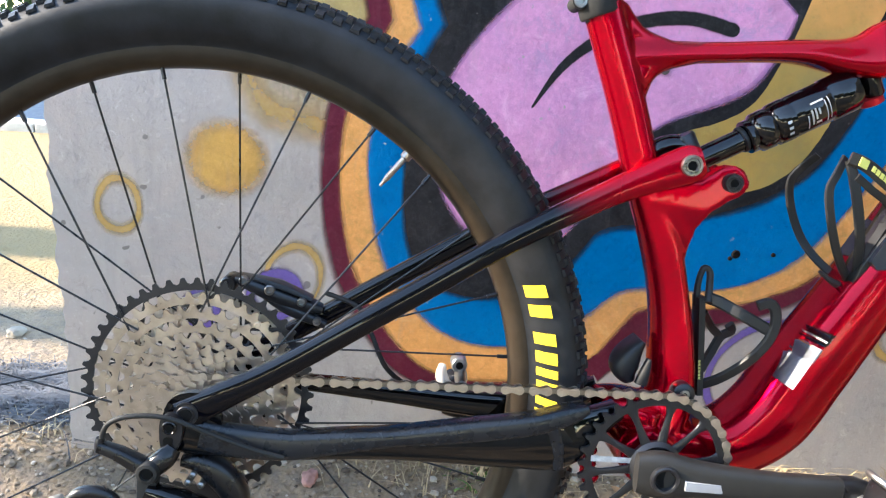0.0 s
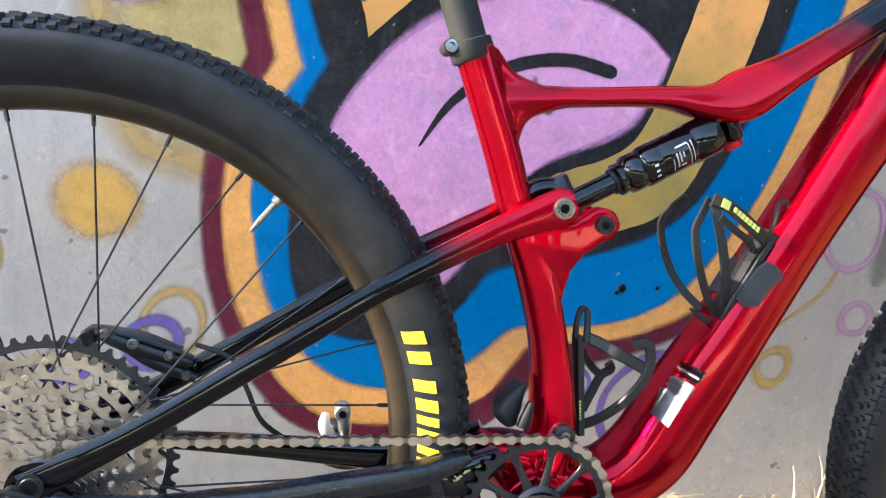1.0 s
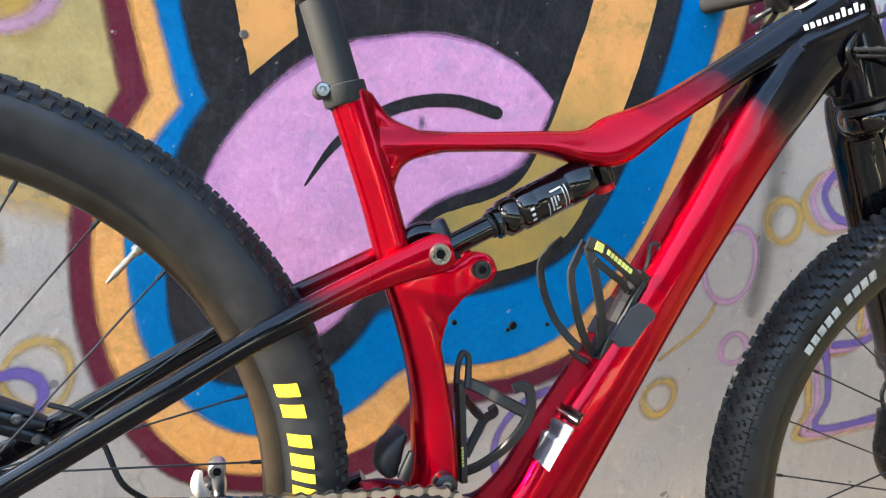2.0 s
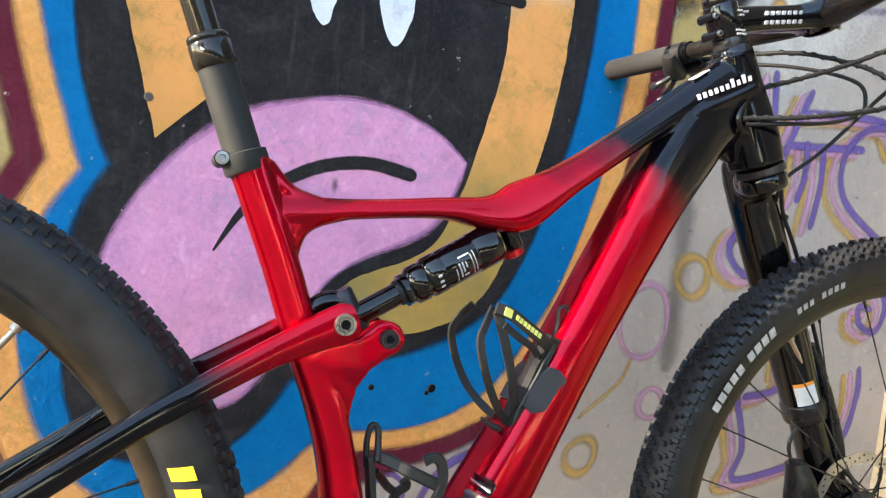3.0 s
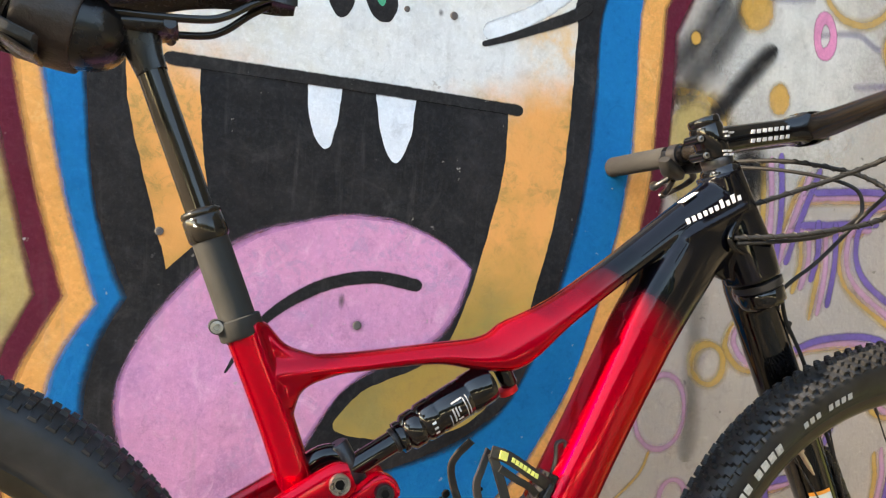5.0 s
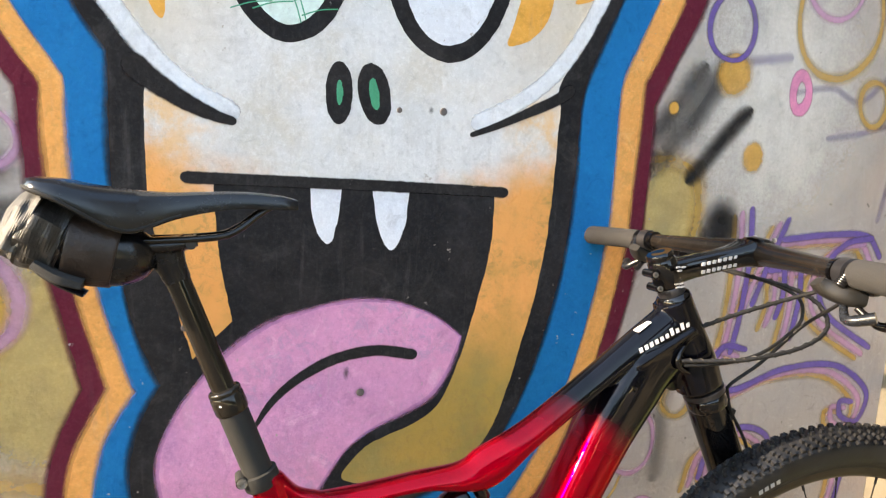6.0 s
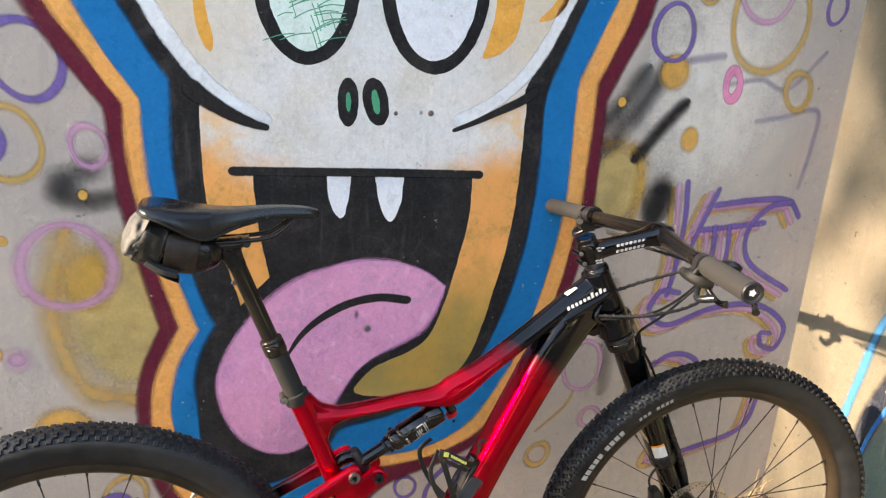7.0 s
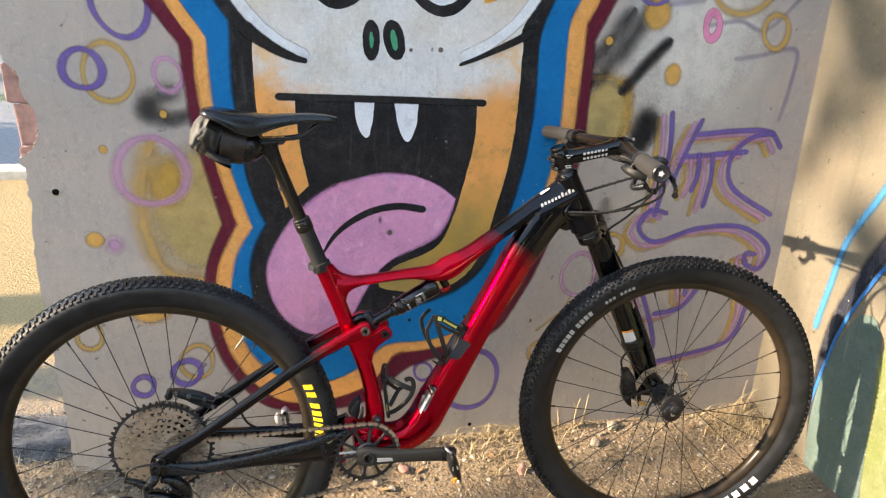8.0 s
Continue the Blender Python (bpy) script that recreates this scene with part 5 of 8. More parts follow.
def build_wheel(hub, m, rough, spokes=28, valve_angle=0.0, spin=0.0):
    wheel = empty("wheel", bike, m)
    r, half, knob = 0.3675, 0.0280, 0.0026 if not rough else 0.0034
    bm = bmesh.new()
    prof = tyre_profile(r, half, knob)
    lathe(bm, [tuple(v)[:2] for v in spline([(a, b, 0) for a, b in prof], 3)], 128, cap=False)
    tyre = part("tyre", bm, M["rubber"], wheel, "dusty black tyre with worn shallow knobs" if not rough else "black tyre with chunky knobs")
    # tread
    verts, faces = [], []
    rnd = random.Random(7)
    count = 138 if not rough else 140
    rows = ((0.0055, 0.0042, 0.004, 0.0), (-0.0055, 0.0042, 0.004, 0.5), (0.0145, 0.0045, 0.0038, 0.5), (-0.0145, 0.0045, 0.0038, 0.0), (0.0235, 0.0055, 0.0042, 0.0), (-0.0235, 0.0055, 0.0042, 0.5), (0.0275, 0.005, 0.003, 0.5), (-0.0275, 0.005, 0.003, 0.0))
    if rough:
        rows = tuple((y, ly * 0.80, lx * 0.68, ph) for y, ly, lx, ph in rows) + ((0.0, 0.0028, 0.0026, 0.25), (0.0195, 0.0030, 0.0026, 0.25), (-0.0195, 0.0030, 0.0026, 0.75))
    else:
        rows = tuple((y, ly * 0.92, lx * 0.86, ph) for y, ly, lx, ph in rows) + ((0.0190, 0.0034, 0.0030, 0.5), (-0.0190, 0.0034, 0.0030, 0.0))
    for i in range(count):
        for y, ly, lx, ph in rows:
            if abs(y) > 0.027 and not rough:
                continue
            a = 2 * math.pi * (i + ph) / count
            base = r - knob - 0.0002 - (abs(y) / half) ** 2.6 * 0.0135
            lift = knob * (1.0 if abs(y) < 0.02 else 1.25 if rough else 0.40) + (0.0006 if rough else 0.0003)
            tilt = min(1.1, (abs(y) / half) ** 2 * 0.95) * math.copysign(1, y)
            R = Matrix.Rotation(-a, 4, "Y") @ Matrix.Translation((base, y, 0)) @ Matrix.Rotation(tilt, 4, "Z")
            k = len(verts)
            sx = lx * rnd.uniform(0.9, 1.1)
            for h, q in ((-0.001, 1.15), (lift, 0.85)):
                for cy, cz in ((-1, -1), (1, -1), (1, 1), (-1, 1)):
                    verts.append(R @ Vector((h, cy * ly * 0.8 * q, cz * sx * q)))
            faces += [(k + 4, k + 5, k + 6, k + 7), (k, k + 1, k + 5, k + 4), (k + 1, k + 2, k + 6, k + 5), (k + 2, k + 3, k + 7, k + 6), (k + 3, k, k + 4, k + 7)]
    me = bpy.data.meshes.new("tread")
    me.from_pydata(verts, [], faces)
    me.materials.append(M["rubber"])
    t = new("tread", me)
    t.parent = tyre
    tagged(t, kind="stuff")
    # rim
    bm = bmesh.new()
    lathe(bm, [(0.3105, -0.0155), (0.311, -0.0125), (0.304, -0.012), (0.304, 0.012), (0.311, 0.0125), (0.3105, 0.0155), (0.304, 0.0160), (0.298, 0.0140), (0.2925, 0.0085), (0.2905, 0.0), (0.2925, -0.0085), (0.298, -0.0140), (0.304, -0.0160)], 128, closed=True)
    part("rim", bm, M["rim"], wheel, "dark brown black carbon rim")
    # hub
    bm = bmesh.new()
    lathe(bm, [(0.008, -0.052), (0.012, -0.05), (0.016, -0.034), (0.028, -0.0325), (0.029, -0.029), (0.017, -0.026), (0.0155, 0.0), (0.017, 0.026), (0.029, 0.029), (0.028, 0.0325), (0.016, 0.034), (0.012, 0.05), (0.008, 0.052)], 32)
    part("hub", bm, M["anodised"], wheel)
    # spokes, crossed
    first = None
    for i in range(spokes):
        s = -1 if i % 2 else 1
        a1 = 2 * math.pi * (i + 0.5) / spokes + spin
        lead = (-1 if (i // 2) % 2 else 1)
        a0 = a1 + lead * 1.25
        p0 = Vector((0.0285 * math.cos(a0), s * 0.0305, 0.0285 * math.sin(a0)))
        p1 = Vector((0.294 * math.cos(a1), s * 0.003, 0.294 * math.sin(a1)))
        bm = bmesh.new()
        mid = p0.lerp(p1, 0.955)
        tube(bm, [p0, mid], 0.00105, 6, 1)
        tube(bm, [mid, p1], [0.0021, 0.0021], 6, 1)
        part("spoke", bm, M["spoke"], wheel)
    # valve
    bm = bmesh.new()
    a = valve_angle
    d = Vector((math.cos(a), 0, math.sin(a)))
    tube(bm, [d * 0.293, d * 0.286, d * 0.285, d * 0.262, d * 0.258, d * 0.252], [0.005, 0.005, 0.0028, 0.0028, 0.0018, 0.0012], 10, 1)
    part("valve", bm, M["nickel"], wheel, "worn nickel valve stem")
    return wheel, tyre


def tyre_print(tyre, a0, rows, mat, r0=0.318, r1=0.334, y=-0.0285):
    """Plain blocks of print along the sidewall. Rows: start and end angle, inner and outer share, slant."""
    for s, e, lo, hi, sl in rows:
        bm = bmesh.new()
        n = 4
        grid = []
        for k in range(3):
            h = lo + (hi - lo) * k / 2
            rr = r0 + (r1 - r0) * h
            yy = -0.0010 - (0.0172 + (0.0244 - 0.0172) * min(1.0, (rr - 0.312) / 0.010) if rr < 0.322 else min(0.028, 0.0244 + 0.0036 * (rr - 0.322) / 0.012))
            grid.append([bm.verts.new((rr * math.cos(a0 + t), yy, rr * math.sin(a0 + t))) for t in (s + (e - s) * i / n + sl * h for i in range(n + 1))])
        for k in range(2):
            for i in range(n):
                bm.faces.new((grid[k][i], grid[k][i + 1], grid[k + 1][i + 1], grid[k + 1][i]))
        part("print", bm, mat, tyre)


rear_wheel, rear_tyre = build_wheel(HUB_R, Matrix.Translation(HUB_R), False, 28, math.atan2(0.226, 0.176), 0.030)
tagged(rear_wheel, "spoked mountain bike wheel with a dusty shallow-knobbed tyre")
front_wheel, front_tyre = build_wheel(HUB_F, STEER @ Matrix.Translation(HUB_F), True, 28, 2.2, 0.11)
tagged(front_wheel, "spoked mountain bike wheel with a knobbed tyre and white print")
# yellow maker's mark on the tyre beside the seat tube
rows = []
for a, wide in ((0.385, 0.103), (0.240, 0.098), (0.132, 0.070), (0.042, 0.066)):
    rows += [(a, a - wide * 0.36, 0.0, 1.0, -0.012), (a - wide * 0.58, a - wide * 0.94, 0.0, 1.0, -0.012)]
tyre_print(rear_tyre, 0.0, rows, M["yellow"], 0.315, 0.334)
rows = [(0.0 - i * 0.039, -0.030 - i * 0.039, 0.15, 1.0, 0.0) for i in range(5)] + [(-0.22 - i * 0.039, -0.250 - i * 0.039, 0.15, 1.0, 0.0) for i in range(4)]
tyre_print(front_tyre, 2.66, rows, M["print_dim"])
tyre_print(front_tyre, 2.18, [(-i * 0.03, -0.02 - i * 0.03, 0.3, 0.8, 0.0) for i in range(8) if i != 3], M["print_grey"])
tyre_print(front_tyre, -0.72, [(-i * 0.085, -0.055 - i * 0.085, 0.05, 1.0, 0.0) for i in range(5)], M["print"])


# ---- drivetrain ----
def build_ribbed_guard():
    """Red moulded ribs behind the chainring that keep a dropped chain off the frame."""
    bm = bmesh.new()
    tube(bm, [(0.381, -0.034, 0.374), (0.369, -0.035, 0.356), (0.362, -0.035, 0.334), (0.360, -0.034, 0.310)], [0.004, 0.005, 0.005, 0.004], 10, 5)
    for k in range(5):
        a = 2.55 + k * 0.25
        x, z = 0.420 + 0.0585 * math.cos(a), 0.334 + 0.0585 * math.sin(a)
        bmesh.ops.create_icosphere(bm, subdivisions=2, radius=1, matrix=Matrix.Translation((x, -0.037, z)) @ Matrix.Rotation(-a, 4, "Y") @ Matrix.Diagonal((0.0085, 0.006, 0.0055, 1)))
    part("ribbed_guard", bm, M["frame"], bike, "red moulded ribs behind the chainring")


build_ribbed_guard()


def build_cassette():
    cas = empty("cassette", bike, Matrix.Translation(HUB_R))
    tagged(cas, "twelve-speed sprocket cassette, worn nickel with a black largest ring")
    teeth = (51, 45, 39, 33, 28, 24, 21, 18, 16, 14, 12, 10)
    for i, t in enumerate(teeth):
        r = t * 0.0127 / (2 * math.pi)
        w = -0.019 - i * 0.0037
        out = gear_outline(t, r, 0.0062)
        inner_r = max(0.0135, r - (0.0085 if i < 8 else 0.010))
        bm = bmesh.new()
        annulus(bm, out, circle(inner_r, len(out)), w - 0.0008, w + 0.0008)
        sp = part("sprocket", bm, M["anodised" if i == 0 else "nickel"], cas, "black anodised largest sprocket" if i == 0 else "", smooth=False)
        if i < 6:
            arm = None
            lower = max(0.017, r - 0.030)
            for k in range(9):
                turn = Matrix.Rotation(-(2 * math.pi * k / 9 + i * 0.22), 4, "Y")
                if arm is not None:
                    share(arm, sp, turn)
                    continue
                bm = bmesh.new()
                a, c, s = 0.0, 1.0, 0.0
                px, pz = -s * 0.0026, c * 0.0026
                a2 = a + 0.30
                c2, s2 = math.cos(a2), math.sin(a2)
                plate(bm, [(lower * c2 + px, lower * s2 + pz), (lower * c2 - px, lower * s2 - pz), ((inner_r + 0.001) * c - px, (inner_r + 0.001) * s - pz), ((inner_r + 0.001) * c + px, (inner_r + 0.001) * s + pz)], w - 0.0007, w + 0.0007)
                arm = part("arm", bm, M["anodised" if i == 0 else "nickel"], sp, smooth=False, m=turn)
        if i in (1, 2):
            for k in range(9):
                a = 2 * math.pi * k / 9 + 0.2 * i
                bm = bmesh.new()
                rr = r - 0.0065
                lathe(bm, [(0.0030, w + 0.001), (0.0030, w - 0.0013), (0.0024, w - 0.0016), (0.001, w - 0.0013)], 12, origin=(rr * math.cos(a), 0, rr * math.sin(a)))
                part("rivet", bm, M["nickel"], cas)
    bm = bmesh.new()
    lathe(bm, [(0.030, -0.018), (0.0285, -0.030), (0.0175, -0.040), (0.0145, -0.060), (0.012, -0.063)], 32)
    part("carrier", bm, M["anodised"], cas)


build_cassette()
BB = Vector((0.420, 0, 0.334))


def build_crank():
    ring = empty("chainring", bike, Matrix.Translation(BB))
    tagged(ring, "dark grey spoked chainring")
    t = 34
    r = t * 0.0127 / (2 * math.pi)
    out = gear_outline(t, r, 0.0075)
    bm = bmesh.new()
    annulus(bm, out, circle(r - 0.0095, len(out)), -0.0545, -0.0510)
    part("tooth_ring", bm, M["anodised"], ring, smooth=False)
    for k in range(10):
        a = 2 * math.pi * k / 10 + 0.16
        c, s = math.cos(a), math.sin(a)
        bm = bmesh.new()
        beam(bm, [(0.018 * c, 0.018 * s, 0.0058, 0.0022, -0.054), (0.038 * c, 0.038 * s, 0.0034, 0.0018, -0.0535), (0.053 * c, 0.053 * s, 0.0036, 0.0016, -0.0528), (0.0605 * c, 0.0605 * s, 0.0075, 0.0016, -0.0527)], 10, 3)
        part("arm", bm, M["anodised"], ring)
    bm = bmesh.new()
    lathe(bm, [(0.024, -0.050), (0.025, -0.056), (0.021, -0.059), (0.019, -0.049)], 36)
    part("spider", bm, M["anodised"], ring)
    bm = bmesh.new()
    plate(bm, [(-0.061, 0.003), (-0.061, 0.0085), (-0.020, 0.0075), (-0.020, 0.0025)], -0.0562, -0.0556)
    part("print", bm, M["print_dim"], ring, smooth=False)
    # the crank on the open side lies forward, the other backward
    for side, name in ((-1, "near"), (1, "far")):
        crank = empty("crank", bike, Matrix.Translation(BB))
        tagged(crank, "dark grey hollow crank arm")
        s = side
        bm = bmesh.new()
        k = 1 if side < 0 else -1
        beam(bm, [(-0.022 * k, 0.0, 0.018, 0.008, s * 0.068), (0.0, 0.0, 0.0215, 0.010, s * 0.070), (k * 0.035, -0.001, 0.0165, 0.010, s * 0.074), (k * 0.09, -0.002, 0.0135, 0.009, s * 0.079), (k * 0.145, -0.003, 0.0145, 0.009, s * 0.083), (k * 0.172, -0.004, 0.0150, 0.009, s * 0.084), (k * 0.186, -0.004, 0.0095, 0.008, s * 0.084)], 24, 5, 3.4)
        part("arm", bm, M["carbon"], crank)
        bm = bmesh.new()
        lathe(bm, [(0.0130, s * 0.079), (0.0130, s * 0.0830), (0.0115, s * 0.0838), (0.0095, s * 0.0832), (0.0080, s * 0.0795), (0.0002, s * 0.0795)], 28)
        bolt = part("axle_bolt", bm, M["anodised"], crank)
        bm = bmesh.new()
        lathe(bm, [(0.0078, s * 0.0790), (0.0078, s * 0.0800), (0.0002, s * 0.0800)], 24)
        part("socket", bm, M["dark_hole"], bolt)
        bm = bmesh.new()
        plate(bm, [(k * 0.018, -0.0075), (k * 0.052, -0.0085), (k * 0.052, -0.0005), (k * 0.018, 0.0008)], s * 0.0826, s * 0.0852)
        part("print", bm, M["print_grey"], crank, smooth=False)
        bm = bmesh.new()
        beam(bm, [(k * 0.158, -0.0035, 0.0158, 0.0098, s * 0.084), (k * 0.172, -0.004, 0.0165, 0.0100, s * 0.0845), (k * 0.190, -0.004, 0.0115, 0.009, s * 0.0845)], 20, 4, 3.2)
        part("rubber_boot", bm, M["satin_black"], crank, "black rubber end boot")
        pedal = empty("pedal", bike, Matrix.Translation(BB + Vector((k * 0.176, s * 0.09, -0.006 if side < 0 else 0.004))) @ pose(0, 0, 0, 0, 78 if side < 0 else -10, 0))
        tagged(pedal, "clipless pedal, worn black with an amber reflector" if side < 0 else "clipless pedal, worn silver")
        bm = bmesh.new()
        rod(bm, (0, 0, 0), (0, s * 0.055, 0), 0.008, 0.0065, 16)
        part("spindle", bm, M["steel"], pedal)
        bm = bmesh.new()
        beam(bm, [(-0.010, 0.010, 0.004, 0.010, s * 0.030), (-0.003, 0.009, 0.008, 0.014, s * 0.030), (0.005, 0.008, 0.008, 0.014, s * 0.030), (0.011, 0.007, 0.004, 0.010, s * 0.030)] if side > 0 else [(-0.030, 0.002, 0.004, 0.018, s * 0.034), (-0.015, 0.0, 0.010, 0.021, s * 0.034), (0.010, 0.0, 0.011, 0.022, s * 0.034), (0.028, 0.003, 0.008, 0.019, s * 0.034), (0.036, 0.007, 0.003, 0.014, s * 0.034)], 16, 4)
        part("body", bm, M["satin_black" if side < 0 else "anodised"], pedal)
        for e in (-1, 1) if side < 0 else ():
            bm = bmesh.new()
            tube(bm, [(e * 0.034, s * 0.018, 0.0), (e * 0.041, s * 0.024, 0.006 * e), (e * 0.043, s * 0.034, 0.008 * e), (e * 0.041, s * 0.044, 0.006 * e), (e * 0.034, s * 0.050, 0.0)], 0.003, 8, 4)
            part("binding", bm, M["bolt_steel"], pedal)
        if side > 0:
            bm = bmesh.new()
            tube(bm, [(-0.010, 0.016, 0.030), (-0.0125, 0.010, 0.022), (-0.011, 0.008, 0.013), (-0.006, 0.010, 0.008)], [0.004, 0.0065, 0.007, 0.005], 12, 4)
            part("shell", bm, M["cream_plastic"], pedal, "cream white pedal shell")
            bm = bmesh.new()
            lathe(bm, [(0.0075, 0.0), (0.0090, 0.002), (0.0090, 0.020), (0.0040, 0.022)], 20, origin=(0.008, 0.000, 0.032))
            tube(bm, [(0.008, 0.006, 0.030), (0.0085, 0.006, 0.018), (0.0075, 0.006, 0.006)], [0.006, 0.0075, 0.006], 12, 4)
            k2 = part("jaw", bm, M["steel"], pedal, "bright steel jaw")
            bm = bmesh.new()
            lathe(bm, [(0.0042, -0.0003), (0.0042, -0.0015), (0.0002, -0.0015)], 14, origin=(0.008, 0.000, 0.032))
            part("socket", bm, M["dark_hole"], k2)
        if side < 0:
            bm = bmesh.new()
            box(bm, (0.010, 0.004, 0.010), pose(0.026, -0.056, -0.006), 0.001)
            part("reflector", bm, M["label_orange"], pedal)


build_crank()


def build_chain():
    chain = empty("chain", bike)
    tagged(chain, "worn nickel bicycle chain")
    r_f, r_r, r_p = 34 * 0.0127 / (2 * math.pi), 0.0255, 0.024
    up, low = Vector((0.018, 0, 0.293)), Vector((0.048, 0, 0.205))
    y_f = -0.0527
    pts = []

    def arc(c, r, a0, a1, n):
        return [(c[0] + r * math.cos(a0 + (a1 - a0) * i / n), c[1] + r * math.sin(a0 + (a1 - a0) * i / n)) for i in range(n + 1)]

    path = [(HUB_R.x + 0.0, HUB_R.z + r_r)] + arc((BB.x, BB.z), r_f, math.pi / 2 + 0.02, -math.pi / 2 - 0.15, 24)
    path += arc((low.x, low.z), r_p, -0.5 * math.pi - 0.1, -1.0 * math.pi - 0.25, 8)
    path += arc((up.x, up.z), r_p, -0.35, 0.9, 6)
    path += arc((HUB_R.x, HUB_R.z), r_r, -0.35 * math.pi, -1.5 * math.pi, 12)
    step = 0.0127
    seg = [Vector((a, 0, b)) for a, b in path]
    walk_len, out = 0.0, []
    for a, b in zip(seg, seg[1:]):
        d = (b - a).length
        while walk_len <= d and d > 0:
            out.append(a.lerp(b, walk_len / d))
            walk_len += step
        walk_len -= d
    # one outer and one inner link, shared by all
    made = []
    for w0, w1, h, mt in ((0.0026, 0.0034, 0.0043, "nickel"), (0.0015, 0.0022, 0.0038, "dark_nickel")):
        bm = bmesh.new()
        for s in (-1, 1):
            o = [(h * math.cos(t), h * math.sin(t)) for t in (math.pi / 2 + math.pi * i / 6 for i in range(7))]
            q = [(0.0127 + h * math.cos(t), h * math.sin(t)) for t in (-math.pi / 2 + math.pi * i / 6 for i in range(7))]
            plate(bm, o + [(0.0063, -h * 0.5)] + q + [(0.0063, h * 0.5)], s * w0, s * w1)
        for x in (0.0, 0.0127):
            lathe(bm, [(0.0019, -w1 - 0.0004), (0.0019, w1 + 0.0004)], 8, origin=(x, 0, 0))
        me = bpy.data.meshes.new("link")
        bmesh.ops.recalc_face_normals(bm, faces=bm.faces)
        bm.to_mesh(me)
        bm.free()
        me.materials.append(M[mt])
        made.append(me)
    for i in range(len(out) - 1):
        a, b = out[i], out[i + 1]
        d = b - a
        ob = new("link", made[i % 2])
        ob.parent = chain
        ob.matrix_local = Matrix.Translation((a.x, y_f, a.z)) @ Matrix.Rotation(-math.atan2(d.z, d.x), 4, "Y")


build_chain()


def build_derailleur():
    der = empty("rear_derailleur", bike)
    tagged(der, "black rear derailleur with a cable loop")
    bm = bmesh.new()
    plate(bm, rounded([(-0.020, 0.366), (-0.015, 0.3735), (-0.003, 0.3715), (0.0005, 0.363), (-0.004, 0.341), (-0.012, 0.336), (-0.019, 0.343)]), -0.076, -0.084)
    hg = part("hanger", bm, M["anodised"], der)
    bm = bmesh.new()
    lathe(bm, [(0.0062, -0.083), (0.0062, -0.0855), (0.0050, -0.0862), (0.0040, -0.0850), (0.0002, -0.0850)], 20, origin=(-0.011, 0, 0.362))
    hb = part("bolt", bm, M["satin_black"], hg)
    bm = bmesh.new()
    lathe(bm, [(0.0037, -0.0852), (0.0037, -0.0858), (0.0002, -0.0858)], 6, origin=(-0.011, 0, 0.362))
    part("socket", bm, M["dark_hole"], hb)
    bm = bmesh.new()
    plate(bm, rounded([(-0.0165, 0.351), (-0.0135, 0.3535), (-0.0075, 0.3525), (-0.0095, 0.3435), (-0.0155, 0.3445)]), -0.0838, -0.0845)
    part("recess", bm, M["dark_hole"], hg, smooth=False)
    bm = bmesh.new()
    lathe(bm, [(0.0085, -0.072), (0.0098, -0.075), (0.0098, -0.096), (0.0085, -0.0985), (0.0058, -0.0990), (0.0050, -0.094), (0.0002, -0.094)], 28, origin=(-0.025, 0, 0.326))
    pv = part("pivot", bm, M["grey_anodised"], der)
    bm = bmesh.new()
    lathe(bm, [(0.0049, -0.0940), (0.0049, -0.0975), (0.0002, -0.0975)], 20, origin=(-0.025, 0, 0.326))
    part("socket", bm, M["dark_hole"], pv)
    bm = bmesh.new()
    beam(bm, [(-0.009, 0.342, 0.0075, 0.007, -0.080), (-0.014, 0.335, 0.0095, 0.009, -0.084), (-0.023, 0.327, 0.0095, 0.010, -0.085)], 16, 4, 2.4)
    part("link", bm, M["satin_black"], der)
    bm = bmesh.new()
    beam(bm, [(-0.066, 0.3455, 0.0050, 0.006, -0.090), (-0.060, 0.3435, 0.0052, 0.006, -0.090), (-0.048, 0.339, 0.0058, 0.007, -0.090), (-0.032, 0.330, 0.0072, 0.008, -0.090)], 16, 4, 3.4)
    ca = part("cable_arm", bm, M["satin_black"], der)
    bm = bmesh.new()
    tube(bm, [(-0.0645, -0.091, 0.353), (-0.0655, -0.091, 0.348), (-0.0660, -0.091, 0.341)], [0.0036, 0.0040, 0.0036], 12, 2)
    part("ferrule", bm, M["anodised"], ca)
    bm = bmesh.new()
    plate(bm, rounded([(-0.034, 0.324), (-0.028, 0.318), (-0.017, 0.322), (-0.020, 0.304), (-0.026, 0.286), (-0.034, 0.280), (-0.034, 0.300)]), -0.083, -0.094)
    part("bracket", bm, M["grey_anodised"], der)
    bm = bmesh.new()
    beam(bm, [(-0.026, 0.309, 0.0060, 0.008, -0.092), (-0.010, 0.303, 0.0095, 0.010, -0.092), (0.014, 0.292, 0.0105, 0.011, -0.089), (0.034, 0.278, 0.0100, 0.011, -0.085)], 16, 4, 3.4)
    part("body", bm, M["gloss_black"], der)
    bm = bmesh.new()
    beam(bm, [(-0.004, 0.3265, 0.0050, 0.008, -0.068), (0.012, 0.3245, 0.0085, 0.010, -0.068), (0.029, 0.314, 0.0125, 0.011, -0.068), (0.041, 0.298, 0.0120, 0.011, -0.067), (0.045, 0.280, 0.0100, 0.010, -0.066)], 16, 4, 3.2)
    kn = part("knuckle", bm, M["satin_black"], der)
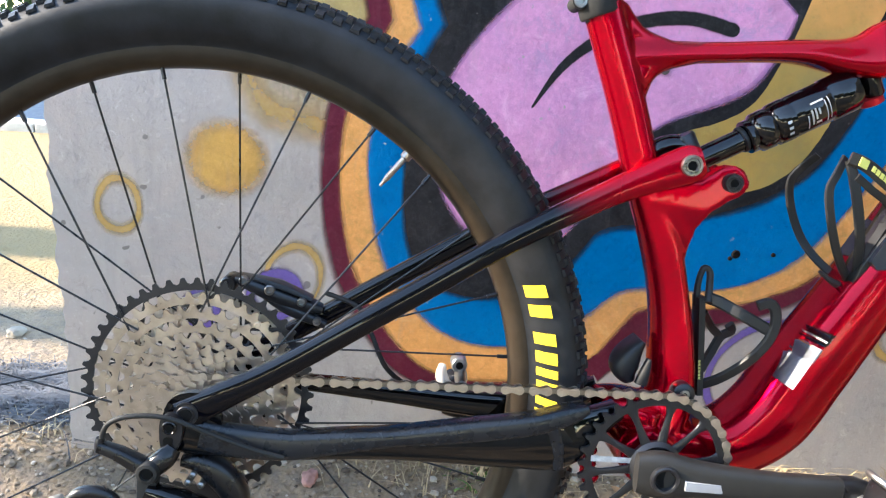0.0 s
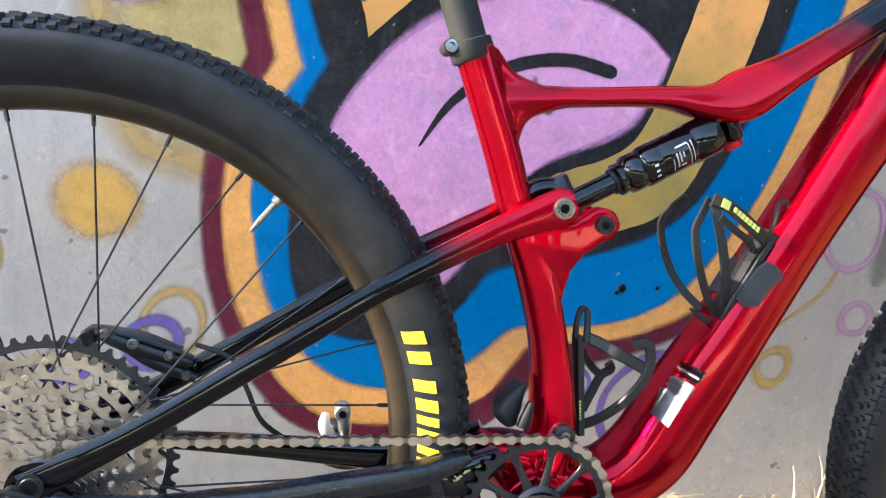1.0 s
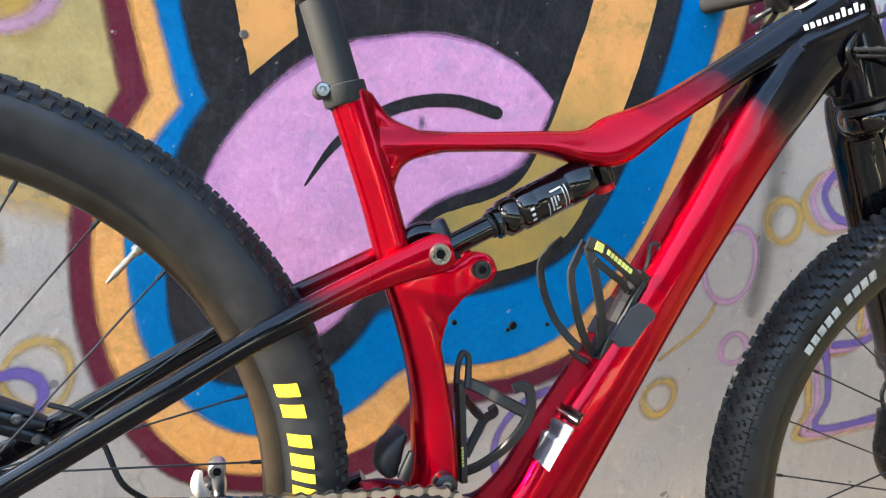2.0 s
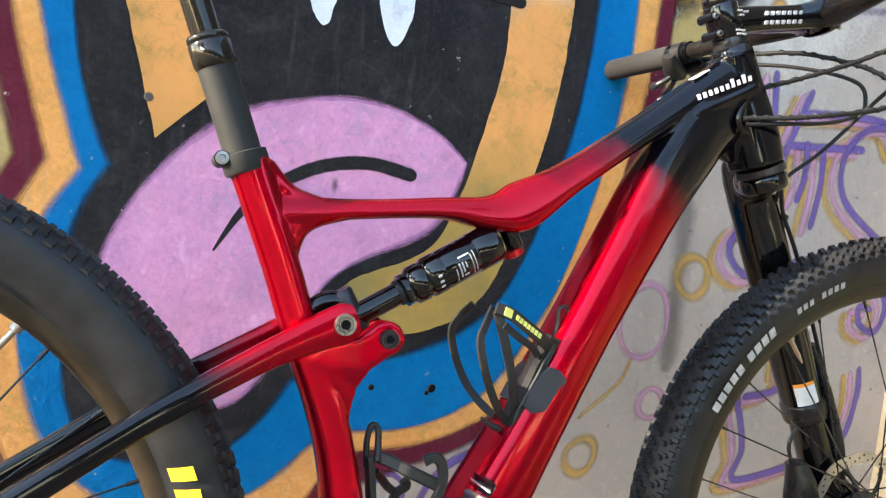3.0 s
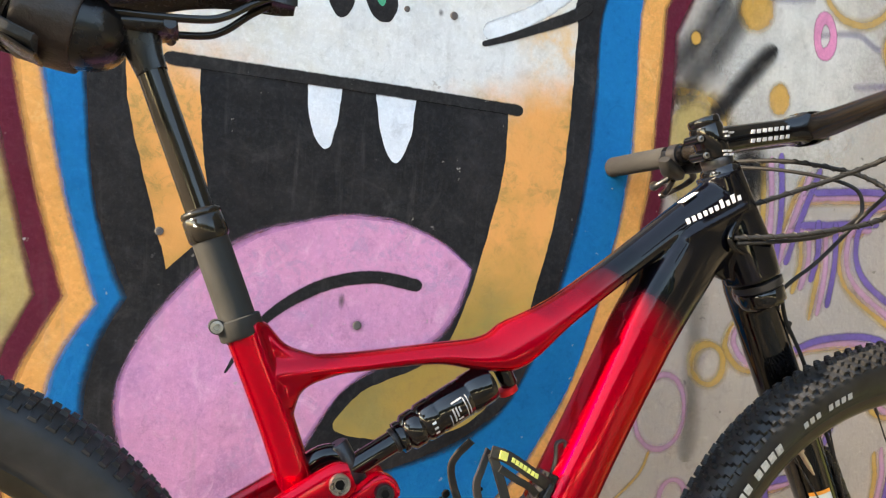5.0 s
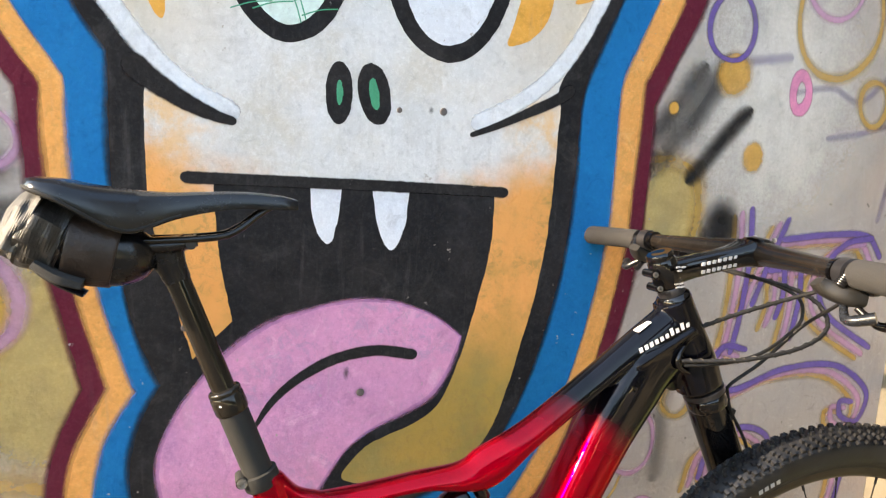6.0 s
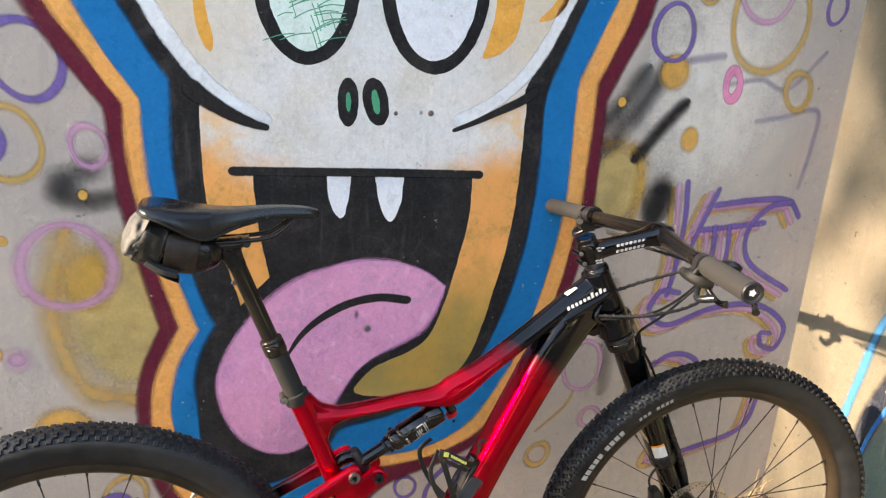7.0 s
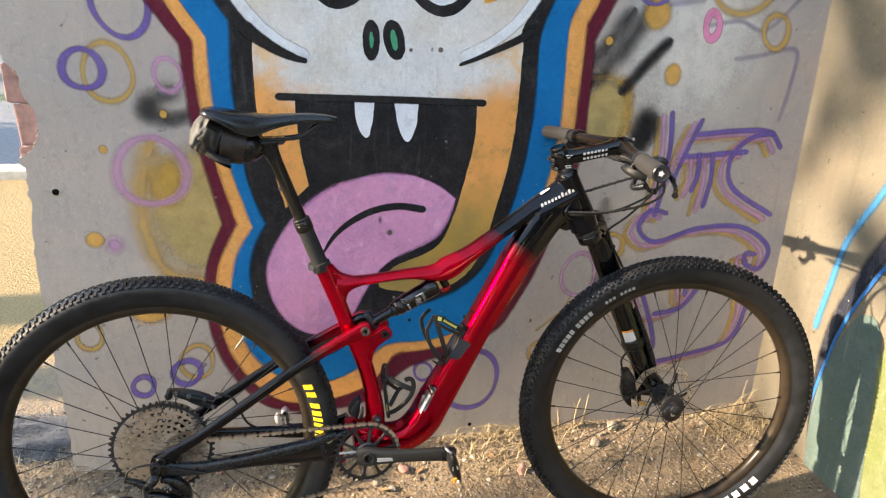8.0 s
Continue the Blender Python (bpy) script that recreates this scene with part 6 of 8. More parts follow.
    for x, z in ((0.008, 0.318), (0.015, 0.309), (0.004, 0.311)):
        bm = bmesh.new()
        lathe(bm, [(0.0030, -0.072), (0.0030, -0.0815), (0.0016, -0.0825), (0.0012, -0.0805)], 14, origin=(x, 0, z))
        part("screw", bm, M["bolt_steel"], kn)
    for w in (-0.0465, -0.0590):
        bm = bmesh.new()
        plate(bm, rounded([(0.004, 0.300), (0.020, 0.308), (0.034, 0.296), (0.062, 0.210), (0.058, 0.190), (0.040, 0.190), (0.032, 0.205), (0.010, 0.262)]), w - 0.001, w + 0.001)
        part("cage_plate", bm, M["anodised"], der)
    for x, z, t in ((0.018, 0.293, 12), (0.048, 0.205, 14)):
        bm = bmesh.new()
        o = gear_outline(t, 0.0235, 0.006)
        annulus(bm, o, circle(0.004, len(o)), -0.0540, -0.0515)
        part("pulley", bm, M["satin_black"], der)
    bm = bmesh.new()
    tube(bm, [(0.084, -0.079, 0.337), (0.058, -0.082, 0.345), (0.025, -0.086, 0.3585), (-0.002, -0.089, 0.3700), (-0.022, -0.091, 0.3745), (-0.045, -0.093, 0.3730), (-0.059, -0.092, 0.3650), (-0.0643, -0.091, 0.351)], 0.0022, 10, 6)
    part("cable_housing", bm, M["grey_anodised"], der, "grey looped cable housing")
    bm = bmesh.new()
    tube(bm, [(-0.100, -0.09, 0.285), (-0.082, -0.09, 0.302), (-0.060, -0.09, 0.302), (-0.045, -0.09, 0.290), (-0.030, -0.09, 0.288)], [0.004, 0.006, 0.005, 0.004, 0.006], 10, 5)
    part("cage_arm", bm, M["satin_black"], der)
    # rear brake on the far side
    brake = empty("brake_caliper", bike)
    tagged(brake, "black rear disc brake caliper on the far stay")
    bm = bmesh.new()
    beam(bm, [(0.010, 0.462, 0.004, 0.012, 0.060), (0.028, 0.456, 0.0075, 0.016, 0.060), (0.055, 0.446, 0.0085, 0.016, 0.060), (0.082, 0.438, 0.0065, 0.013, 0.060), (0.098, 0.434, 0.0035, 0.009, 0.060)], 16, 4, 4)
    beam(bm, [(0.040, 0.446, 0.0035, 0.012, 0.058), (0.066, 0.433, 0.0065, 0.012, 0.058), (0.102, 0.419, 0.0045, 0.010, 0.058)], 14, 4, 4)
    body = part("body", bm, M["anodised"], brake)
    for x, z, r in ((0.046, 0.4545, 0.0052), (0.078, 0.4440, 0.0046), (0.094, 0.4250, 0.0040), (0.020, 0.4630, 0.0044)):
        bm = bmesh.new()
        lathe(bm, [(r, 0.046), (r, 0.0405), (r * 0.8, 0.0395), (r * 0.5, 0.0395), (r * 0.45, 0.0425), (0.0002, 0.0425)], 14, origin=(x, 0, z))
        part("bolt", bm, M["bolt_steel"], body)
    bm = bmesh.new()
    beam(bm, [(0.030, 0.4645, 0.0022, 0.008, 0.052), (0.055, 0.4585, 0.0034, 0.010, 0.052), (0.088, 0.4465, 0.0022, 0.008, 0.052)], 12, 4, 4)
    part("pad_clip", bm, M["slate"], brake)
    bm = bmesh.new()
    lathe(bm, [(0.007, 0.044), (0.0085, 0.046), (0.0085, 0.074), (0.007, 0.076)], 20, origin=(0.004, 0, 0.456))
    part("piston", bm, M["satin_black"], brake)
    bm = bmesh.new()
    tube(bm, [(0.10, 0.055, 0.452), (0.135, 0.05, 0.440), (0.150, 0.04, 0.415), (0.165, 0.035, 0.385), (0.185, 0.05, 0.362)], 0.0026, 8, 6)
    part("hose", bm, M["cable"], brake)
    rotor(HUB_R, Matrix.Translation(HUB_R), 0.080, 0.036)


def rotor(hub, m, r, w):
    ro = empty("brake_rotor", bike, m)
    tagged(ro, "perforated steel brake disc on dark arms")
    n = 72
    outer = [((r + 0.0014 * math.sin(9 * a)) * math.cos(a), (r + 0.0014 * math.sin(9 * a)) * math.sin(a)) for a in (2 * math.pi * i / n for i in range(n))]
    inner = [((r - 0.015 + 0.0014 * math.sin(9 * a)) * math.cos(a), (r - 0.015 + 0.0014 * math.sin(9 * a)) * math.sin(a)) for a in (2 * math.pi * i / n for i in range(n))]
    bm = bmesh.new()
    annulus(bm, outer, inner, w - 0.0009, w + 0.0009)
    band = part("brake_band", bm, M["steel"], ro)
    # Perforation drawn as near-black spots on the solid band, shade as colour.
    verts, faces = [], []
    for i in range(60):
        a = 2 * math.pi * i / 60
        rr = r - 0.004 - (i % 3) * 0.0035
        k = len(verts)
        for j in range(6):
            t = 2 * math.pi * j / 6
            verts.append((rr * math.cos(a) + 0.0016 * math.cos(t), w - 0.0011, rr * math.sin(a) + 0.0016 * math.sin(t)))
        faces.append(tuple(range(k, k + 6)))
    me = bpy.data.meshes.new("perforation")
    me.from_pydata(verts, [], faces)
    me.materials.append(M["dark_hole"])
    h = new("perforation", me)
    h.parent = band
    tagged(h, kind="stuff")
    for k in range(6):
        a = 2 * math.pi * k / 6
        bm = bmesh.new()
        beam(bm, [(0.018 * math.cos(a - 0.5), 0.018 * math.sin(a - 0.5), 0.005, 0.0012, w), (0.045 * math.cos(a - 0.2), 0.045 * math.sin(a - 0.2), 0.0035, 0.0012, w), ((r - 0.013) * math.cos(a), (r - 0.013) * math.sin(a), 0.0045, 0.0010, w)], 8, 3)
        part("arm", bm, M["anodised"], ro)
    return ro


build_derailleur()


# ---- front end: fork, stem, bar ----
def axis_pt(z, y=0.0, ahead=0.0):
    k = (0.96 - z) * 0.425
    return Vector((0.855 + k + ahead * 0.92, y, z + ahead * 0.39))


def leg_pt(z, r=0.0):
    return Vector((0.977 + (0.753 - z) * 0.415, 0.066, z))


def build_fork():
    fork = empty("fork", bike, STEER)
    tagged(fork, "gloss black single-sided suspension fork, its one leg on the wall side")
    bm = bmesh.new()
    lathe(bm, [(0.024, 0.0), (0.027, 0.003), (0.027, 0.018), (0.024, 0.022)], 32, axis="Z")
    bm.transform(Matrix.Translation(axis_pt(0.774)) @ STEER_DIR.to_track_quat("Z", "Y").to_matrix().to_4x4())
    tube(bm, [axis_pt(0.786), axis_pt(0.785, 0.025, 0.008), leg_pt(0.790) + Vector((0, -0.012, 0)), leg_pt(0.787)], [0.022, 0.024, 0.026, 0.026], 20, 5)
    tube(bm, [leg_pt(0.824), leg_pt(0.815), leg_pt(0.775), leg_pt(0.745)], [0.018, 0.027, 0.0300, 0.0295], 24, 4)
    c = part("crown", bm, M["gloss_black"], fork)
    blended(c, 0.003, 6)
    bm = bmesh.new()
    lathe(bm, [(0.026, 0.0), (0.0285, 0.002), (0.0285, 0.009), (0.025, 0.011)], 32, axis="Z")
    bm.transform(Matrix.Translation(axis_pt(0.793)) @ STEER_DIR.to_track_quat("Z", "Y").to_matrix().to_4x4())
    part("headset_ring", bm, M["anodised"], fork)
    bm = bmesh.new()
    tube(bm, [leg_pt(0.812), leg_pt(0.795), leg_pt(0.62), leg_pt(0.505), leg_pt(0.498)], [0.024, 0.0295, 0.0285, 0.0265, 0.0245], 28, 2)
    part("upper_leg", bm, M["gloss_black"], fork)
    bm = bmesh.new()
    tube(bm, [leg_pt(0.510), leg_pt(0.506), leg_pt(0.488), leg_pt(0.484)], [0.0265, 0.0285, 0.0285, 0.0250], 28, 2)
    part("seal_head", bm, M["satin_black"], fork)
    bm = bmesh.new()
    tube(bm, [leg_pt(0.490), leg_pt(0.43), leg_pt(0.395), (HUB_F.x - 0.010, 0.062, HUB_F.z + 0.012), (HUB_F.x + 0.002, 0.058, HUB_F.z - 0.016)], [0.0225, 0.0235, 0.025, 0.026, 0.016], 24, 4)
    part("lower_leg", bm, M["gloss_black"], fork)
    for k in (-1, 1):
        bm = bmesh.new()
        beam(bm, [(leg_pt(0.585).x + 0.024 * k + 0.006, 0.585, 0.006, 0.010, 0.060), (leg_pt(0.54).x + 0.027 * k + 0.005, 0.54, 0.007, 0.012, 0.058), (leg_pt(0.46).x + 0.027 * k + 0.004, 0.46, 0.008, 0.012, 0.056), (leg_pt(0.40).x + 0.020 * k, 0.40, 0.006, 0.010, 0.056)], 14, 4, 3)
        if k > 0:
            part("leg_guard", bm, M["satin_black"], fork)
        else:
            bm.free()
    q = STEER_DIR.to_track_quat("Z", "Y").to_matrix().to_4x4()
    side = q.to_3x3().inverted() @ Vector((-0.45, -1, 0))
    a0 = math.atan2(side.y, side.x)
    n = 8
    for z0, z1, mat in ((0.0, 0.026, "print"), (0.026, 0.031, "label_orange")):
        bm = bmesh.new()
        vs = [[bm.verts.new((0.0280 * math.cos(t), 0.0280 * math.sin(t), z)) for t in (a0 - 0.5 + 1.0 * i / n for i in range(n + 1))] for z in (z0, z1)]
        for i in range(n):
            bm.faces.new((vs[0][i], vs[0][i + 1], vs[1][i + 1], vs[1][i]))
        bm.transform(Matrix.Translation(leg_pt(0.512)) @ q)
        part("sticker", bm, M[mat], fork)
    bm = bmesh.new()
    lathe(bm, [(0.017, -0.030), (0.0225, -0.036), (0.0225, -0.044), (0.019, -0.0475), (0.008, -0.0485), (0.006, -0.0465), (0.003, -0.0440), (0.0002, -0.0440)], 30, origin=(HUB_F.x - 0.006, 0, HUB_F.z - 0.010))
    part("hub_cap", bm, M["satin_black"], fork)
    bm = bmesh.new()
    lathe(bm, [(0.0055, -0.0475), (0.0055, -0.0495), (0.003, -0.0497), (0.0025, -0.046)], 18, origin=(HUB_F.x - 0.006, 0, HUB_F.z - 0.010))
    part("axle_bolt", bm, M["steel"], fork)
    caliper = empty("brake_caliper", bike, STEER)
    tagged(caliper, "black front disc brake caliper on the fork leg")
    bm = bmesh.new()
    beam(bm, [(HUB_F.x - 0.094, HUB_F.z + 0.062, 0.010, 0.014, 0.052), (HUB_F.x - 0.086, HUB_F.z + 0.040, 0.016, 0.018, 0.050), (HUB_F.x - 0.078, HUB_F.z + 0.008, 0.024, 0.018, 0.050), (HUB_F.x - 0.066, HUB_F.z - 0.022, 0.020, 0.016, 0.050), (HUB_F.x - 0.060, HUB_F.z - 0.038, 0.008, 0.012, 0.050)], 16, 4, 3)
    part("body", bm, M["satin_black"], caliper)
    bm = bmesh.new()
    beam(bm, [(HUB_F.x - 0.07, HUB_F.z + 0.005, 0.014, 0.010, 0.060), (HUB_F.x - 0.03, HUB_F.z + 0.002, 0.018, 0.010, 0.062), (HUB_F.x, HUB_F.z, 0.022, 0.010, 0.062)], 16, 4, 3)
    part("mount", bm, M["satin_black"], caliper)
    bm = bmesh.new()
    box(bm, (0.020, 0.006, 0.008), pose(HUB_F.x - 0.048, 0.034, HUB_F.z - 0.024, 0, 20, 0), 0.001)
    part("pad_clip", bm, M["brass"], caliper)
    bm = bmesh.new()
    tube(bm, [(HUB_F.x - 0.098, 0.052, HUB_F.z + 0.058), (HUB_F.x - 0.104, 0.055, HUB_F.z + 0.085), (HUB_F.x - 0.086, 0.055, HUB_F.z + 0.112), (HUB_F.x - 0.062, 0.045, HUB_F.z + 0.122)], 0.0026, 8, 6)
    part("hose", bm, M["cable"], caliper)
    rotor(HUB_F, STEER @ Matrix.Translation(HUB_F), 0.080, 0.034)
    # hose that runs down in front of the leg
    bm = bmesh.new()
    tube(bm, [(0.986, 0.034, 0.785), (0.998, 0.040, 0.752), (1.030, 0.045, 0.70), (1.075, 0.050, 0.60), (1.105, 0.05, 0.53)], 0.0026, 8, 6)
    part("hose", bm, M["cable"], fork)
    bm = bmesh.new()
    box(bm, (0.009, 0.010, 0.022), pose(1.002, 0.046, 0.742, 0, 22, 0), 0.003)
    part("hose_clip", bm, M["satin_black"], fork)


build_fork()


def build_cockpit():
    stem = empty("stem", bike, STEER_BAR)
    tagged(stem, "black alloy stem with white print")
    q = STEER_DIR.to_track_quat("Z", "Y").to_matrix().to_4x4()
    base = axis_pt(0.925)
    bm = bmesh.new()
    lathe(bm, [(0.0235, 0.0), (0.0225, 0.006), (0.0195, 0.009)], 32, axis="Z")
    bm.transform(Matrix.Translation(base) @ q)
    part("headset_cap", bm, M["gloss_black"], stem)
    bm = bmesh.new()
    lathe(bm, [(0.0175, 0.008), (0.018, 0.010), (0.018, 0.019), (0.0172, 0.020)], 32, axis="Z")
    bm.transform(Matrix.Translation(base) @ q)
    part("spacer", bm, M["anodised"], stem)
    bm = bmesh.new()
    lathe(bm, [(0.0175, 0.020), (0.0192, 0.022), (0.0192, 0.056), (0.0175, 0.059)], 32, axis="Z")
    bm.transform(Matrix.Translation(base) @ q)
    clamp_c = base + STEER_DIR * 0.040
    beam(bm, [(clamp_c.x + 0.004, clamp_c.z - 0.002, 0.0175, 0.017), (clamp_c.x + 0.035, clamp_c.z + 0.006, 0.0155, 0.0165), (0.945, 0.979, 0.0150, 0.018), (0.968, 0.984, 0.0165, 0.023), (0.978, 0.986, 0.0195, 0.026)], 20, 5, 3.2)
    b = part("body", bm, M["gloss_black"], stem)
    for z in (0.028, 0.048):
        bm = bmesh.new()
        p = base + STEER_DIR * z
        rod(bm, (p.x - 0.020, -0.014, p.z - 0.009), (p.x - 0.020, 0.010, p.z - 0.009), 0.0055, n=12)
        k = part("clamp_lug", bm, M["gloss_black"], stem)
        bm = bmesh.new()
        lathe(bm, [(0.0036, -0.0135), (0.0036, -0.0165), (0.0018, -0.0168), (0.0016, -0.014)], 14, origin=(p.x - 0.020, 0, p.z - 0.009))
        part("bolt", bm, M["bolt_steel"], k)
    bm = bmesh.new()
    lathe(bm, [(0.0165, 0.058), (0.0180, 0.060), (0.0180, 0.066), (0.0165, 0.068), (0.010, 0.0685), (0.004, 0.0675)], 32, axis="Z")
    bm.transform(Matrix.Translation(base) @ q)
    part("top_cap", bm, M["gloss_black"], stem)
    bm = bmesh.new()
    beam(bm, [(0.988, 0.987, 0.0205, 0.026), (0.996, 0.9885, 0.0205, 0.026), (1.006, 0.990, 0.0165, 0.024)], 20, 4, 3.2)
    f = part("faceplate", bm, M["gloss_black"], stem)
    for y in (-0.019, 0.019):
        for dz in (-0.015, 0.015):
            bm = bmesh.new()
            lathe(bm, [(0.0032, 0.0), (0.0032, 0.0035), (0.0016, 0.0038)], 12, origin=(1.004, y, 0.990 + dz), axis="X")
            part("bolt", bm, M["steel"], f)
    # print on the near side of the stem, plain blocks, and its mate below
    for k, (dz, m) in enumerate(((0.004, "print_dim"), (-0.0065, "print_grey"))):
        for i in range(7):
            x = 0.897 + i * 0.0080
            z = 0.9695 + (x - 0.897) * 0.185 + dz
            bm = bmesh.new()
            plate(bm, [(x, z - 0.0022), (x + 0.0046, z - 0.0018), (x + 0.0056, z + 0.0028), (x + 0.0010, z + 0.0023)], -0.0184, -0.0165)
            part("print", bm, M[m], stem, smooth=False)

    for dx, dz in ((0.0, 0.0), (0.0085, 0.0), (0.003, -0.0045), (-0.001, -0.022), (0.006, -0.0215), (0.001, -0.026), (0.008, -0.0255)):
        bm = bmesh.new()
        x, z = clamp_c.x + 0.004 + dx, clamp_c.z + 0.007 + dz
        plate(bm, [(x, z), (x + 0.0055, z + 0.0008), (x + 0.0055, z + 0.0029), (x, z + 0.0021)], -0.0196, -0.0165)
        part("print", bm, M["print_grey"], stem, smooth=False)

    bar = empty("handlebar", bike, STEER_BAR)
    tagged(bar, "flat black carbon handlebar with grey foam grips, touching the wall")
    bm = bmesh.new()
    tube(bm, [(0.917, -0.350, 0.989), (0.935, -0.25, 0.989), (0.955, -0.16, 0.988), (0.976, -0.075, 0.987), (0.986, -0.035, 0.987), (0.987, 0, 0.987), (0.986, 0.035, 0.987), (0.979, 0.075, 0.986), (0.962, 0.16, 0.985), (0.943, 0.25, 0.983), (0.918, 0.352, 0.981)],
        [0.011, 0.011, 0.0115, 0.014, 0.0158, 0.0158, 0.0158, 0.014, 0.0115, 0.011, 0.011], 20, 5)
    part("bar", bm, M["bar"], bar)
    for s in (-1, 1):
        p1, p0 = (Vector((0.9155, -0.356, 0.9892)), Vector((0.9395, -0.226, 0.9888))) if s < 0 else (Vector((0.9165, 0.358, 0.981)), Vector((0.948, 0.228, 0.9833)))
        bm = bmesh.new()
        tube(bm, [p0, p0.lerp(p1, 0.015), p0.lerp(p1, 0.05), p0.lerp(p1, 0.95), p0.lerp(p1, 0.99), p1], [0.0125, 0.0150, 0.0160, 0.0160, 0.0152, 0.0125], 22, 2)
        g = part("grip", bm, M["grip"], bar, "grey foam grip")
        d = (p1 - p0).normalized()
        qq = Matrix.Translation(p1) @ d.to_track_quat("Z", "Y").to_matrix().to_4x4()
        bm = bmesh.new()
        lathe(bm, [(0.0150, -0.002), (0.0150, 0.003), (0.0130, 0.005), (0.0110, 0.0042), (0.0105, 0.0025), (0.0002, 0.0025)], 24, axis="Z")
        bm.transform(qq)
        part("end_plug", bm, M["anodised"], g)
        bm = bmesh.new()
        star = [((0.0058 if i % 2 == 0 else 0.0034) * math.cos(math.pi * i / 5), (0.0058 if i % 2 == 0 else 0.0034) * math.sin(math.pi * i / 5)) for i in range(10)]
        bm.faces.new([bm.verts.new((a, b2, 0.0032)) for a, b2 in star])
        bm.transform(qq)
        part("print", bm, M["print"], g, smooth=False)
        # clamps, brake lever and shifter
        lever = empty("brake_lever", bike, STEER_BAR)
        tagged(lever, "black hydraulic brake lever with its clamp")
        c = Vector((0.9435, -0.208, 0.988)) if s < 0 else Vector((0.953, 0.208, 0.984))
        along = d.to_track_quat("Z", "Y").to_matrix().to_4x4()
        bm = bmesh.new()
        lathe(bm, [(0.0125, -0.009), (0.0165, -0.008), (0.0165, 0.008), (0.0125, 0.009)], 24, axis="Z")
        bm.transform(Matrix.Translation(c) @ along)
        part("clamp", bm, M["anodised"], lever)
        bm = bmesh.new()
        tube(bm, [c + Vector((0.010, s * 0.012, -0.008)), c + Vector((0.022, s * 0.012, -0.012)), c + Vector((0.034, -s * 0.02, -0.014)), c + Vector((0.040, -s * 0.060, -0.016))], [0.008, 0.0125, 0.0110, 0.0065], 14, 5)
        part("master_cylinder", bm, M["satin_black"], lever)
        bm = bmesh.new()
        beam(bm, [(c.x + 0.012, c.z + 0.002, 0.007, 0.012, c.y + s * 0.026), (c.x + 0.024, c.z + 0.004, 0.009, 0.015, c.y + s * 0.030), (c.x + 0.035, c.z - 0.002, 0.007, 0.012, c.y + s * 0.034)], 14, 4, 3.5)
        part("reservoir", bm, M["satin_black"], lever)
        bm = bmesh.new()
        tube(bm, [c + Vector((0.030, s * 0.012, -0.016)), c + Vector((0.048, s * 0.028, -0.026)), c + Vector((0.047, s * 0.050, -0.036)), c + Vector((0.041, s * 0.070, -0.043)), c + Vector((0.035, s * 0.082, -0.047)), c + Vector((0.031, s * 0.089, -0.050))], [0.0055, 0.0052, 0.0044, 0.0042, 0.0052, 0.0060], 12, 6)
        part("blade", bm, M["satin_black"], lever)
        # shifter body with its two thumb levers and ribbed cable adjuster
        bm = bmesh.new()
        beam(bm, [(c.x - 0.030, c.z - 0.010, 0.006, 0.010, c.y - s * 0.012), (c.x - 0.022, c.z - 0.017, 0.009, 0.011, c.y - s * 0.008), (c.x - 0.006, c.z - 0.024, 0.011, 0.014, c.y + s * 0.004), (c.x + 0.010, c.z - 0.028, 0.008, 0.011, c.y + s * 0.010)], 14, 4, 3.2)
        part("shifter", bm, M["carbon"], lever)
        bm = bmesh.new()
        tube(bm, [c + Vector((-0.010, s * 0.006, -0.034)), c + Vector((-0.022, s * 0.024, -0.046)), c + Vector((-0.008, s * 0.046, -0.040))], [0.004, 0.0055, 0.0065], 10, 5)
        part("thumb_lever", bm, M["guard"], lever)
        bm = bmesh.new()
        tube(bm, [c + Vector((0.002, s * 0.012, -0.036)), c + Vector((0.006, s * 0.034, -0.050)), c + Vector((0.012, s * 0.048, -0.050))], [0.004, 0.0045, 0.006], 10, 5)
        part("thumb_lever", bm, M["satin_black"], lever)
        bm = bmesh.new()
        lathe(bm, [q for i in range(7) for q in ((0.0048, i * 0.0026), (0.0062, i * 0.0026 + 0.0006), (0.0062, i * 0.0026 + 0.0019))] + [(0.0035, 0.0195)], 16, axis="Z")
        bm.transform(Matrix.Translation(c + Vector((-0.012, s * 0.013, 0.004))) @ Euler((radians(s * 18), radians(205), 0)).to_matrix().to_4x4())
        part("barrel_adjuster", bm, M["satin_black"], lever)
        bm = bmesh.new()
        for k in (-0.016, -0.004):
            lathe(bm, [(0.0122, k - 0.0035), (0.0150, k - 0.003), (0.0150, k + 0.003), (0.0122, k + 0.0035)], 24, axis="Z")
        bm.transform(Matrix.Translation(c) @ along)
        part("collar", bm, M["gloss_black"], lever)


build_cockpit()


